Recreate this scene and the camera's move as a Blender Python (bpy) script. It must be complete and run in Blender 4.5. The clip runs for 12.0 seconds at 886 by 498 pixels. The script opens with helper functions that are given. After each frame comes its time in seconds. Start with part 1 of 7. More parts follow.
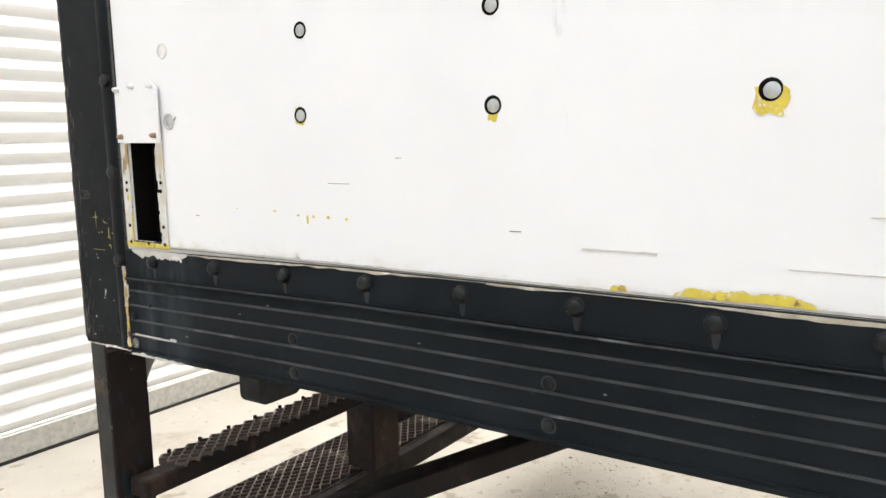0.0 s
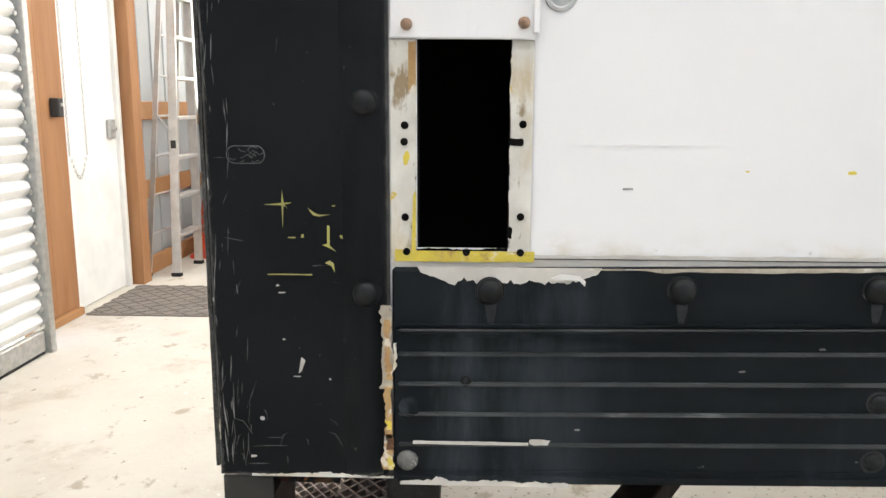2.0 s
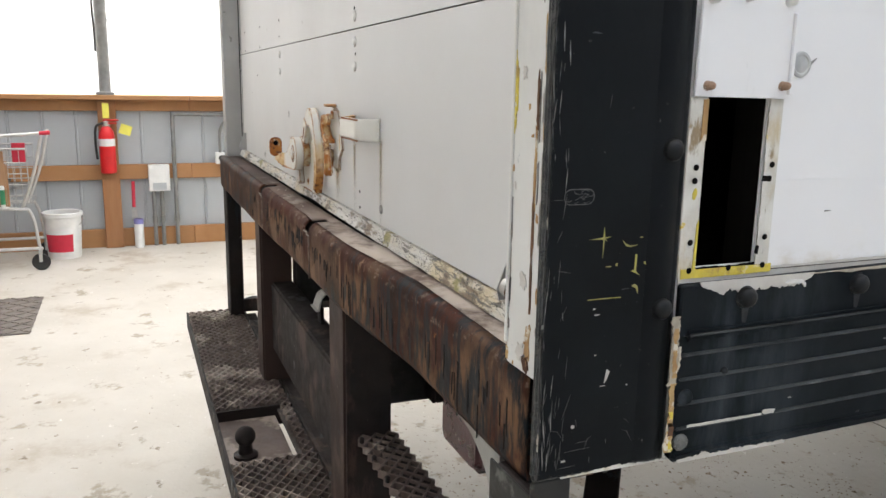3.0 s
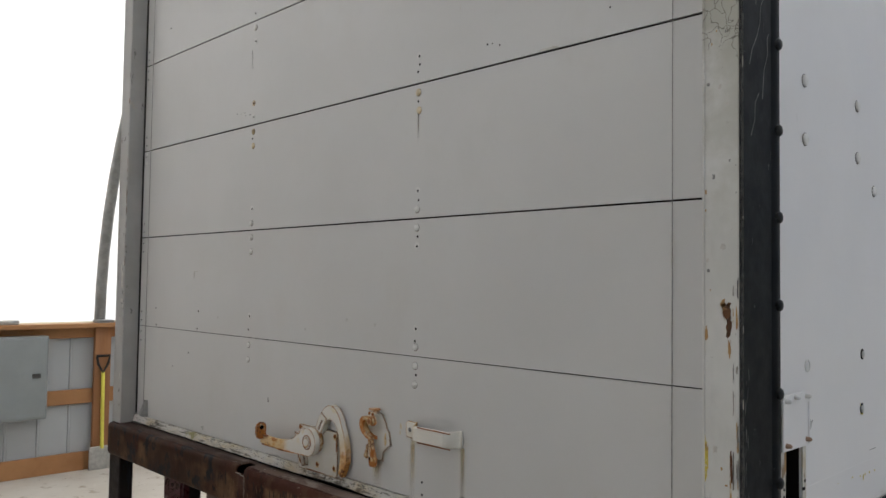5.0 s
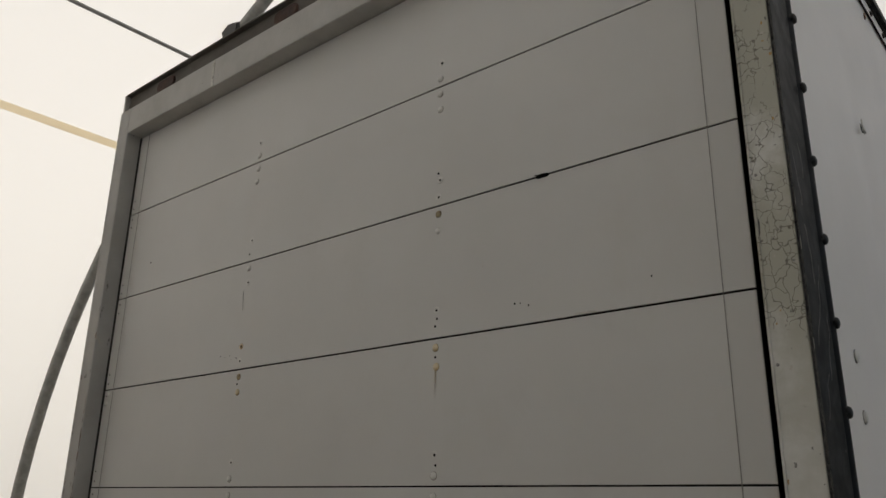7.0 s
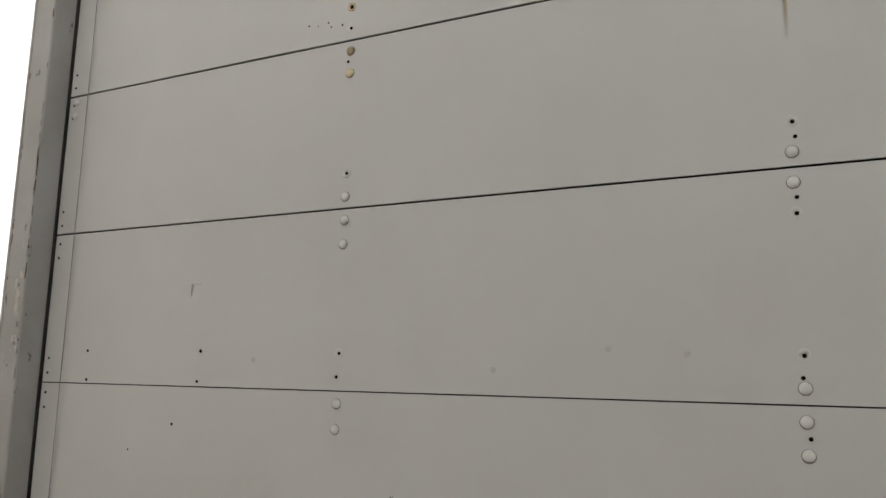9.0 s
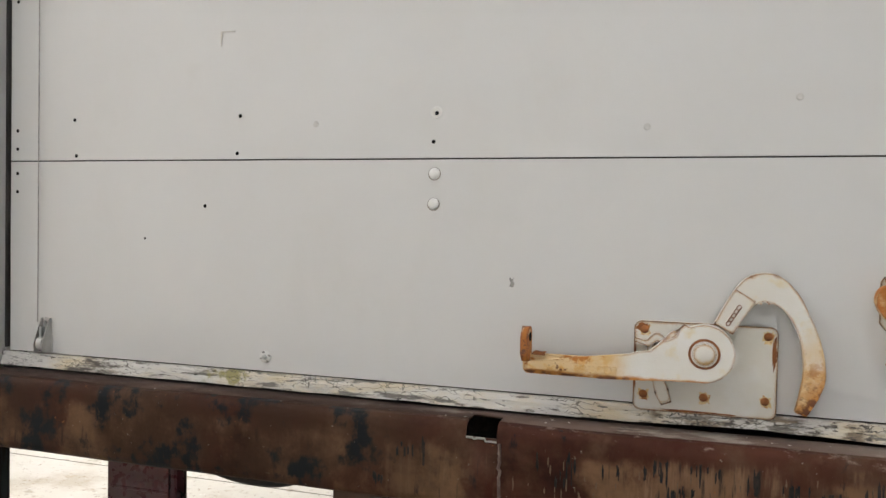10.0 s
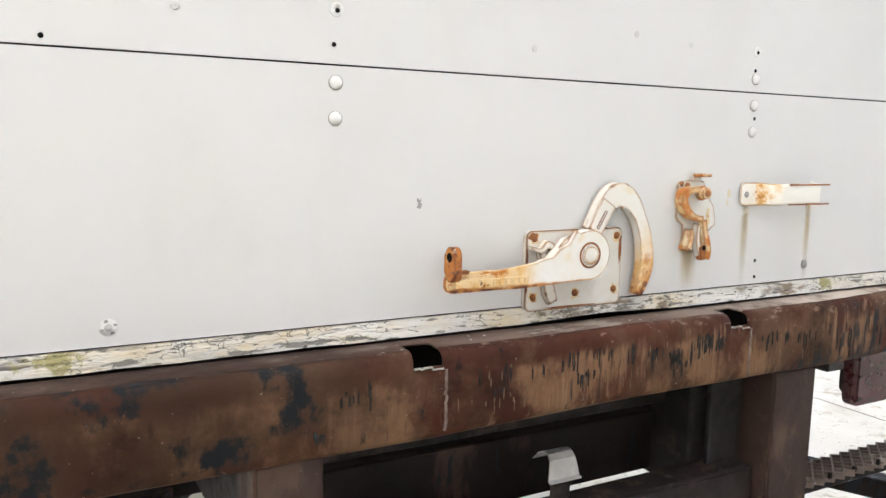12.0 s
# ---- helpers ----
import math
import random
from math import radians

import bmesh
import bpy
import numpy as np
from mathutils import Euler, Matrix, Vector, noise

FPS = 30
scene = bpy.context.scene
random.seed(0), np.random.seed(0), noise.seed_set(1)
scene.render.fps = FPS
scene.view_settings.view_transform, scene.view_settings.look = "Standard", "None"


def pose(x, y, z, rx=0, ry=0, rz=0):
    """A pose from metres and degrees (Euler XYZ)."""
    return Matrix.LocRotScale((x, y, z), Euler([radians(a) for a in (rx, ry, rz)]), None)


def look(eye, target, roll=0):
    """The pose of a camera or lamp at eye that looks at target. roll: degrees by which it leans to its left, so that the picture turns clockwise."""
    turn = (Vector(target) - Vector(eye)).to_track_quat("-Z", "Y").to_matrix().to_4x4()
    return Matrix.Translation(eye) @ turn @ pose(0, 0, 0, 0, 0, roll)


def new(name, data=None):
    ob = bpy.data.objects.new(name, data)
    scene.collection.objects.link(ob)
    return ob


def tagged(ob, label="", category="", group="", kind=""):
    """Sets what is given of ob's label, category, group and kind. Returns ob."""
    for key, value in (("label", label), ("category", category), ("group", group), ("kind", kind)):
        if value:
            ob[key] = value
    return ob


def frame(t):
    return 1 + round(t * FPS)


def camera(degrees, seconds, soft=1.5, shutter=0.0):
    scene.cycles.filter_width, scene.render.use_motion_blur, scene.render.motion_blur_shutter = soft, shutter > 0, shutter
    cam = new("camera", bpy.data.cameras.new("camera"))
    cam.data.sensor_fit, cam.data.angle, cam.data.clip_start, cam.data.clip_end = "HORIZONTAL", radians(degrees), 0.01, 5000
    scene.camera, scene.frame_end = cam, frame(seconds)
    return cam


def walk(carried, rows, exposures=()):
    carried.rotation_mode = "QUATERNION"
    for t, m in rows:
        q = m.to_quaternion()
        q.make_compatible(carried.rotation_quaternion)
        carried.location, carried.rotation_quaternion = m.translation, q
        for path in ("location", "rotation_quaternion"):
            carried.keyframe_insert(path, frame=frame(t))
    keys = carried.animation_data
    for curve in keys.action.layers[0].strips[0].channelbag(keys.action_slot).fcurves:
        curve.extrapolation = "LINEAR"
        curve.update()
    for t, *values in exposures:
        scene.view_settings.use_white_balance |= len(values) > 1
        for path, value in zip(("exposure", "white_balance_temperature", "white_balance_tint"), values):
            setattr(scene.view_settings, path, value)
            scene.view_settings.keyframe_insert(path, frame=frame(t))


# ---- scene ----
cam = camera(58.6, 12.0)
PATH = [
    (0, (0.816, 1.416, 1.383), (-0.812, 0.291, 1.098), -1.2),
    (0.5, (0.76, 1.125, 1.384), (-0.878, 0.028, 1.048), -1.2),
    (1, (0.749, 0.82, 1.392), (-1.075, 0.077, 1.042), -0.5),
    (1.5, (0.713, 0.538, 1.36), (-1.197, 0.078, 0.986), -0.4),
    (2, (0.639, 0.25, 1.331), (-1.326, 0.18, 0.969), 0.2),
    (2.5, (0.649, -0.025, 1.337), (-1.293, 0.265, 0.954), 0.5),
    (2.7, (0.642, -0.138, 1.354), (-1.259, 0.346, 0.964), 0.7),
    (4.3, (0.549, -1.022, 1.581), (-0.956, 0.276, 1.356), 0.6),
    (4.5, (0.555, -1.106, 1.621), (-0.91, 0.252, 1.52), 0.6),
    (4.6, (0.561, -1.141, 1.632), (-0.889, 0.235, 1.581), 0.8),
    (5, (0.587, -1.233, 1.674), (-0.839, 0.167, 1.758), 0.8),
    (5.5, (0.592, -1.289, 1.722), (-0.776, 0.143, 2.001), 0.9),
    (6, (0.607, -1.31, 1.768), (-0.697, 0.137, 2.223), 1.1),
    (6.5, (0.554, -1.321, 1.797), (-0.716, 0.111, 2.378), 1.0),
    (6.7, (0.494, -1.32, 1.8), (-0.769, 0.108, 2.407), 1.0),
    (8.3, (-0.408, -1.26, 1.635), (-1.408, 0.381, 2.189), 1.4),
    (8.5, (-0.522, -1.252, 1.61), (-1.484, 0.431, 2.105), 1.1),
    (9, (-0.805, -1.131, 1.516), (-1.7, 0.628, 1.84), 1.2),
    (9.5, (-1.014, -1.062, 1.432), (-1.823, 0.763, 1.552), 1.1),
    (10, (-1.268, -1.046, 1.387), (-1.865, 0.862, 1.33), 1.2),
    (10.5, (-1.421, -0.981, 1.343), (-1.638, 0.996, 1.135), 1.1),
    (11, (-1.533, -0.859, 1.355), (-1.234, 1.1, 1.087), 1.1),
    (11.5, (-1.717, -0.855, 1.351), (-1.041, 1.008, 1.087), 0.9),
    (12, (-2.013, -0.895, 1.393), (-1.069, 0.847, 1.124), 1.1),
]
walk(cam, [(t, look(eye, target, roll)) for t, eye, target, roll in PATH],
     [(0, 2.72, 7150, 10), (0.5, 2.70, 7150, 10), (1, 2.73, 7100, 10), (1.5, 2.68, 7100, 10), (2, 2.53, 7100, 10), (2.5, 2.46, 6850, 10), (2.7, 2.32, 6800, 10),
      (4.3, 1.97, 6550, 10), (4.6, 1.7, 6550, 10), (5, 1.12, 6700, 10), (5.5, 0.60, 7250, 10), (6, 0.35, 7350, 10), (6.5, 0.25, 7400, 10), (8.3, 0.66, 7250, 10), (8.5, 0.8, 7200, 10),
      (9, 1.27, 7080, 10), (9.5, 1.70, 6930, 10), (10, 2.05, 6800, 10), (10.5, 2.43, 6680, 10), (11, 2.63, 6650, 10), (12, 2.80, 6600, 10)])

# ---- world, sun and daylight ----
world = bpy.data.worlds.new("world")
scene.world = world
world.use_nodes = True
sky = world.node_tree.nodes.new("ShaderNodeTexSky")
sky.sky_type, sky.sun_disc = "NISHITA", False
sky.sun_elevation, sky.sun_rotation = radians(52), radians(250)
world.node_tree.links.new(sky.outputs[0], world.node_tree.nodes["Background"].inputs[0])
world.node_tree.nodes["Background"].inputs[1].default_value = 0.12
sun = new("sun", bpy.data.lights.new("sun", "SUN"))
sun.data.energy, sun.data.angle, sun.data.color = 3.2, radians(2), (1, 0.95, 0.88)
sun.matrix_world = look((-8, -3, 11), (0, 0, 0))


# ---- materials ----
def material(name, base, alt=None, scale=5.0, rough=0.5, metal=0.0, bump=0.0, bscale=60.0, stretch=(1, 1, 1),
             layers=(), cracks=None, spec=0.5, vary=0.0, edge=None, soft=False):
    m = bpy.data.materials.new(name)
    m.use_nodes = True
    nt = m.node_tree
    n, link = nt.nodes, nt.links.new
    bsdf = n["Principled BSDF"]
    bsdf.inputs["Specular IOR Level"].default_value = spec
    coord = n.new("ShaderNodeTexCoord").outputs["Object"]

    def mapped(st):
        mp = n.new("ShaderNodeMapping")
        mp.inputs["Scale"].default_value = st
        link(coord, mp.inputs[0])
        return mp.outputs[0]

    def noise_tex(sc, st=(1, 1, 1), detail=6.0, rgh=0.6):
        t = n.new("ShaderNodeTexNoise")
        t.inputs["Scale"].default_value, t.inputs["Detail"].default_value, t.inputs["Roughness"].default_value = sc, detail, rgh
        link(mapped(st), t.inputs["Vector"])
        return t.outputs["Fac"]

    def band(src, lo, hi):
        r = n.new("ShaderNodeMapRange")
        r.interpolation_type = "SMOOTHSTEP"
        r.inputs["From Min"].default_value, r.inputs["From Max"].default_value = lo, hi
        link(src, r.inputs["Value"])
        return r.outputs[0]

    def blend(fac, a, b):
        x = n.new("ShaderNodeMix")
        x.data_type = "RGBA"
        link(fac, x.inputs[0])
        for k, v in ((6, a), (7, b)):
            if isinstance(v, tuple):
                x.inputs[k].default_value = (*v, 1)
            else:
                link(v, x.inputs[k])
        return x.outputs[2]

    def blend1(fac, a, b):
        x = n.new("ShaderNodeMix")
        link(fac, x.inputs[0])
        for k, v in ((2, a), (3, b)):
            if isinstance(v, (int, float)):
                x.inputs[k].default_value = v
            else:
                link(v, x.inputs[k])
        return x.outputs[0]

    alt = alt or tuple(c * 0.86 for c in base)
    col = blend(band(noise_tex(scale, stretch), 0.32, 0.68), base, alt)
    if vary:
        info = n.new("ShaderNodeObjectInfo").outputs["Random"]
        col = blend(band(info, 0.0, 1.0), col, tuple(c * (1 - vary) for c in base))
    rg = blend1(band(noise_tex(scale * 3.1, stretch), 0.3, 0.7), rough, min(1, rough * 1.3))
    mt = metal
    height = noise_tex(bscale, stretch, 4.0)
    if edge:
        bev = n.new("ShaderNodeBevel")
        bev.samples = 6
        bev.inputs["Radius"].default_value = edge.get("r", 0.006)
        geo = n.new("ShaderNodeNewGeometry")
        dot = n.new("ShaderNodeVectorMath")
        dot.operation = "DOT_PRODUCT"
        link(bev.outputs[0], dot.inputs[0])
        link(geo.outputs["True Normal"], dot.inputs[1])
        inv = n.new("ShaderNodeMath")
        inv.operation = "MULTIPLY_ADD"
        link(noise_tex(edge.get("s", 22), (1, 1, 1), 6.0), inv.inputs[0])
        inv.inputs[1].default_value, inv.inputs[2].default_value = edge.get("k", 0.9), -edge.get("k", 0.9) * 0.5
        add = n.new("ShaderNodeMath")
        add.operation = "SUBTRACT"
        link(dot.outputs["Value"], add.inputs[0])
        link(inv.outputs[0], add.inputs[1])
        for c, lo, hi in edge["c"]:
            f = band(add.outputs[0], hi, lo)
            col = blend(f, col, c)
            rg = blend1(f, rg, 0.75)
    for ly in layers:
        fac = band(noise_tex(ly.get("s", 8), ly.get("st", (1, 1, 1)), 8.0, ly.get("r", 0.65)), ly["t"], ly["t"] + ly.get("w", 0.03))
        for kind in ("gate", "cl"):
            if ly.get(kind):
                if kind == "gate":
                    vx, vy, vz, lo, hi = ly["gate"]
                    dt = n.new("ShaderNodeVectorMath")
                    dt.operation = "DOT_PRODUCT"
                    link(coord, dt.inputs[0])
                    dt.inputs[1].default_value = (vx, vy, vz)
                    wb = n.new("ShaderNodeMath")
                    wb.operation = "MULTIPLY_ADD"
                    link(noise_tex(ly.get("gs", 30)), wb.inputs[0])
                    wb.inputs[1].default_value = ly.get("gw", 0.04)
                    link(dt.outputs["Value"], wb.inputs[2])
                    more = band(wb.outputs[0], lo + ly.get("gw", 0.04) / 2, hi + ly.get("gw", 0.04) / 2)
                else:
                    more = band(noise_tex(ly["cl"][0]), ly["cl"][1], ly["cl"][1] + 0.08)
                mu = n.new("ShaderNodeMath")
                mu.operation = "MULTIPLY"
                link(fac, mu.inputs[0])
                link(more, mu.inputs[1])
                fac = mu.outputs[0]
        col = blend(fac, col, ly["c"])
        rg = blend1(fac, rg, ly.get("rough", rough))
        mt = blend1(fac, mt, ly.get("metal", metal))
        if ly.get("h"):
            height = blend1(fac, height, ly["h"])
    if cracks:
        vo = n.new("ShaderNodeTexVoronoi")
        vo.feature = "DISTANCE_TO_EDGE"
        vo.inputs["Scale"].default_value = cracks["s"]
        wob = n.new("ShaderNodeVectorMath")
        nz = n.new("ShaderNodeTexNoise")
        nz.inputs["Scale"].default_value = cracks["s"] * 0.9
        link(coord, nz.inputs["Vector"])
        sc = n.new("ShaderNodeVectorMath")
        sc.operation = "SCALE"
        sc.inputs["Scale"].default_value = cracks.get("wob", 0.02)
        link(nz.outputs["Color"], sc.inputs[0])
        link(mapped(cracks.get("st", (1, 1, 1))), wob.inputs[0])
        link(sc.outputs[0], wob.inputs[1])
        link(wob.outputs[0], vo.inputs["Vector"])
        crack_line = band(vo.outputs["Distance"], cracks.get("w", 0.05), 0.0)
        gate = band(noise_tex(cracks.get("gs", 5)), cracks.get("g", 0.5), cracks.get("g", 0.5) + 0.05)
        mul = n.new("ShaderNodeMath")
        mul.operation = "MULTIPLY"
        link(crack_line, mul.inputs[0])
        link(gate, mul.inputs[1])
        mask = mul.outputs[0]
        if cracks.get("above"):
            xyz = n.new("ShaderNodeSeparateXYZ")
            link(coord, xyz.inputs[0])
            hi_ = n.new("ShaderNodeMath")
            hi_.operation = "MULTIPLY"
            link(mask, hi_.inputs[0])
            link(band(xyz.outputs["Z"], cracks["above"], cracks["above"] + 0.12), hi_.inputs[1])
            mask = hi_.outputs[0]
        col = blend(mask, col, cracks["c"])
    if soft:
        sep = n.new("ShaderNodeSeparateXYZ")
        link(n["Texture Coordinate"].outputs["Generated"], sep.inputs[0])
        tri = n.new("ShaderNodeMath")
        tri.operation = "PINGPONG"
        link(sep.outputs["X"], tri.inputs[0])
        tri.inputs[1].default_value = 0.5
        al = n.new("ShaderNodeMath")
        al.operation = "MULTIPLY"
        link(band(tri.outputs[0], 0.0, 0.48), al.inputs[0])
        al.inputs[0].links[0].from_node.inputs["To Max"].default_value = 0.52
        fade = n.new("ShaderNodeMath")
        fade.operation = "MULTIPLY"
        link(band(sep.outputs["Z"], -0.2, 1.15), fade.inputs[0])
        link(band(noise_tex(22, (1, 1, 0.08), 2.0), -0.35, 0.75), fade.inputs[1])
        link(fade.outputs[0], al.inputs[1])
        link(al.outputs[0], bsdf.inputs["Alpha"])
    link(col, bsdf.inputs["Base Color"])
    link(rg, bsdf.inputs["Roughness"])
    if isinstance(mt, (int, float)):
        bsdf.inputs["Metallic"].default_value = mt
    else:
        link(mt, bsdf.inputs["Metallic"])
    if bump:
        b = n.new("ShaderNodeBump")
        b.inputs["Strength"].default_value, b.inputs["Distance"].default_value = 1.0, bump
        link(height, b.inputs["Height"])
        link(b.outputs[0], bsdf.inputs["Normal"])
    return m


RUST, RUST2 = (0.30, 0.11, 0.03), (0.13, 0.045, 0.02)
white_side = material("white_side_paint", (0.776, 0.764, 0.756), (0.738, 0.727, 0.722), 1.6, 0.42, bump=0.0012, bscale=3.5,
                      layers=[dict(c=(0.62, 0.61, 0.59), s=14, t=0.66, w=0.08, st=(1, 1, 0.3)), dict(c=(0.45, 0.43, 0.40), s=60, t=0.74, w=0.03),
                              dict(c=(0.63, 0.58, 0.50), s=20, t=0.46, w=0.22, st=(1, 0.6, 1), rough=0.6, gate=(0, -0.012, -1, -1.236, -1.212), gw=0.03, gs=14),
                              dict(c=(0.30, 0.26, 0.20), s=45, t=0.60, w=0.08, rough=0.6, gate=(0, -0.012, -1, -1.230, -1.212), gw=0.02, gs=20)])
door_paint = material("door_paint", (0.5985, 0.5895, 0.5715), (0.5625, 0.5535, 0.5355), 1.3, 0.45, bump=0.0008, bscale=4.0,
                      layers=[dict(c=(0.560, 0.546, 0.520), s=2.4, t=0.50, w=0.34, st=(1.6, 1, 0.8)), dict(c=(0.572, 0.560, 0.538), s=9, t=0.58, w=0.2), dict(c=(0.42, 0.39, 0.34), s=70, t=0.745, w=0.03),
                              dict(c=(0.52, 0.49, 0.44), s=26, t=0.71, w=0.05, st=(1, 1, 0.35))])
jamb_paint = material("jamb_paint", (0.67, 0.66, 0.63), (0.61, 0.60, 0.56), 5, 0.5, bump=0.0006, bscale=30,
                      layers=[dict(c=(0.56, 0.55, 0.52), s=8, t=0.50, w=0.22, st=(1, 1, 0.5)), dict(c=(0.42, 0.39, 0.34), s=13, t=0.64, w=0.08), dict(c=(0.26, 0.27, 0.29), s=30, t=0.66, w=0.06, st=(1, 1, 0.7)), dict(c=(0.26, 0.12, 0.04), s=9, t=0.735, w=0.02),
                              dict(c=(0.43, 0.42, 0.355), s=5, t=0.30, w=0.22, gate=(0, 0, 1, 1.55, 2.25), gw=0.3, gs=6),
                              dict(c=(0.11, 0.105, 0.10), s=42, t=0.695, w=0.02)],
                      cracks=dict(s=42, c=(0.15, 0.135, 0.11), w=0.046, st=(1, 1, 0.8), g=0.455, gs=6, wob=0.04, above=1.98))
# darker jamb paint for header and left jamb: shade in the colour, plus dirt
jamb_shaded = material("jamb_shaded", (0.42, 0.41, 0.388), (0.35, 0.34, 0.315), 5, 0.5, bump=0.0006, bscale=30,
                      layers=[dict(c=(0.40, 0.385, 0.36), s=8, t=0.50, w=0.22, st=(1, 1, 0.5)), dict(c=(0.42, 0.39, 0.34), s=13, t=0.64, w=0.08), dict(c=(0.26, 0.27, 0.29), s=30, t=0.66, w=0.06, st=(1, 1, 0.7)), dict(c=(0.26, 0.12, 0.04), s=9, t=0.735, w=0.02),
                              dict(c=(0.11, 0.105, 0.10), s=42, t=0.695, w=0.02)])
jamb_far_shaded = material("jamb_far_shaded", (0.410, 0.402, 0.385), (0.340, 0.332, 0.312), 5, 0.5, bump=0.0006, bscale=30,
                      layers=[dict(c=(0.37, 0.355, 0.33), s=8, t=0.50, w=0.22, st=(1, 1, 0.5)), dict(c=(0.42, 0.39, 0.34), s=13, t=0.64, w=0.08), dict(c=(0.26, 0.27, 0.29), s=30, t=0.66, w=0.06, st=(1, 1, 0.7)), dict(c=(0.26, 0.12, 0.04), s=9, t=0.735, w=0.02),
                              dict(c=(0.11, 0.105, 0.10), s=30, t=0.62, w=0.05, st=(1, 1, 0.4))])
black_paint = material("black_paint", (0.0045, 0.0052, 0.0062), (0.0068, 0.0082, 0.0096), 7, 0.46, bump=0.0003, bscale=90, spec=0.12, edge=dict(c=[((0.13, 0.125, 0.115), 0.70, 0.80)], r=0.007, k=1.0, s=95),
                       layers=[dict(c=(0.028, 0.034, 0.040), s=9, t=0.60, w=0.16, st=(1, 1, 0.22), rough=0.5),
                               dict(c=(0.12, 0.12, 0.115), s=80, t=0.70, w=0.02, st=(1, 1, 0.5), rough=0.6),
                               dict(c=(0.07, 0.075, 0.08), s=120, t=0.70, w=0.02, st=(1, 0.15, 1), rough=0.6)])
rail_paint = material("rail_paint", (0.0072, 0.0090, 0.0106), (0.0108, 0.0136, 0.0162), 5, 0.55, bump=0.0003, bscale=90, spec=0.09,
                      layers=[dict(c=(0.030, 0.040, 0.047), s=10, t=0.58, w=0.20, st=(1, 1.2, 0.12), rough=0.5),
                              dict(c=(0.042, 0.052, 0.060), s=9, t=0.44, w=0.2, st=(1, 1.5, 0.3), rough=0.55, gate=(0, -1, 0, -0.42, -0.24), gw=0.10, gs=9),
                              dict(c=(0.16, 0.165, 0.17), s=70, t=0.71, w=0.02, st=(1, 0.4, 1), rough=0.6)])
# paler ridge paint puts the highlights along the ridge edges into colour
ridge_light = material("ridge_wear", (0.070, 0.075, 0.078), (0.024, 0.028, 0.031), 14, 0.42, metal=0.2,
                       layers=[dict(c=(0.20, 0.205, 0.21), s=30, t=0.60, w=0.1, st=(1, 0.3, 1), metal=0.4)])
bolt_black = material("bolt_black", (0.0034, 0.0040, 0.0046), (0.006, 0.007, 0.008), 30, 0.38, spec=0.28, bump=0.0005, bscale=120,
                      layers=[dict(c=(0.028, 0.032, 0.036), s=60, t=0.56, w=0.10), dict(c=(0.16, 0.16, 0.155), s=70, t=0.71, w=0.03)])
primer_yellow = material("primer_yellow", (0.66, 0.53, 0.07), (0.56, 0.43, 0.07), 40, 0.7, bump=0.0004, bscale=150,
                         layers=[dict(c=(0.66, 0.60, 0.44), s=60, t=0.56, w=0.08), dict(c=(0.40, 0.27, 0.08), s=45, t=0.55, w=0.12), dict(c=(0.20, 0.12, 0.04), s=90, t=0.61, w=0.06)])
primer_tan = material("primer_tan", (0.46, 0.30, 0.13), (0.34, 0.19, 0.08), 40, 0.75, bump=0.0006, bscale=150,
                      layers=[dict(c=(0.62, 0.56, 0.46), s=70, t=0.56, w=0.05)])
raw_edge = material("raw_edge", (0.66, 0.64, 0.58), (0.54, 0.51, 0.45), 26, 0.6, bump=0.0006, bscale=120,
                    layers=[dict(c=(0.50, 0.42, 0.29), s=30, t=0.50, w=0.16, st=(1, 1, 0.4)), dict(c=(0.26, 0.19, 0.11), s=40, t=0.59, w=0.08, st=(1, 1, 0.4)), dict(c=(0.09, 0.07, 0.05), s=70, t=0.64, w=0.05, st=(1, 1, 0.5)), dict(c=(0.60, 0.44, 0.06), s=30, t=0.66, w=0.03)])
scratch_yellow = material("scratch_yellow", (0.42, 0.39, 0.10), (0.30, 0.27, 0.10), 120, 0.7)
grime = material("grime", (0.20, 0.18, 0.15), (0.34, 0.31, 0.27), 200, 0.8)
bare_grey = material("bare_primer", (0.56, 0.53, 0.48), (0.47, 0.44, 0.40), 30, 0.6, bump=0.0003, bscale=120,
                     layers=[dict(c=(0.30, 0.26, 0.20), s=40, t=0.68, w=0.05, st=(1, 0.3, 1))])
chip_white = material("chip_white", (0.72, 0.70, 0.66), None, 40, 0.6)
scratch_dim = material("scratch_dim", (0.13, 0.125, 0.12), (0.05, 0.05, 0.05), 160, 0.6)
scratch_grey = material("scratch_grey", (0.30, 0.29, 0.27), (0.16, 0.155, 0.15), 90, 0.6)
# near-black that puts the shade of holes into colour, also used for marks
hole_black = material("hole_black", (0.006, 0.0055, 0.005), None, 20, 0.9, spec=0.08)
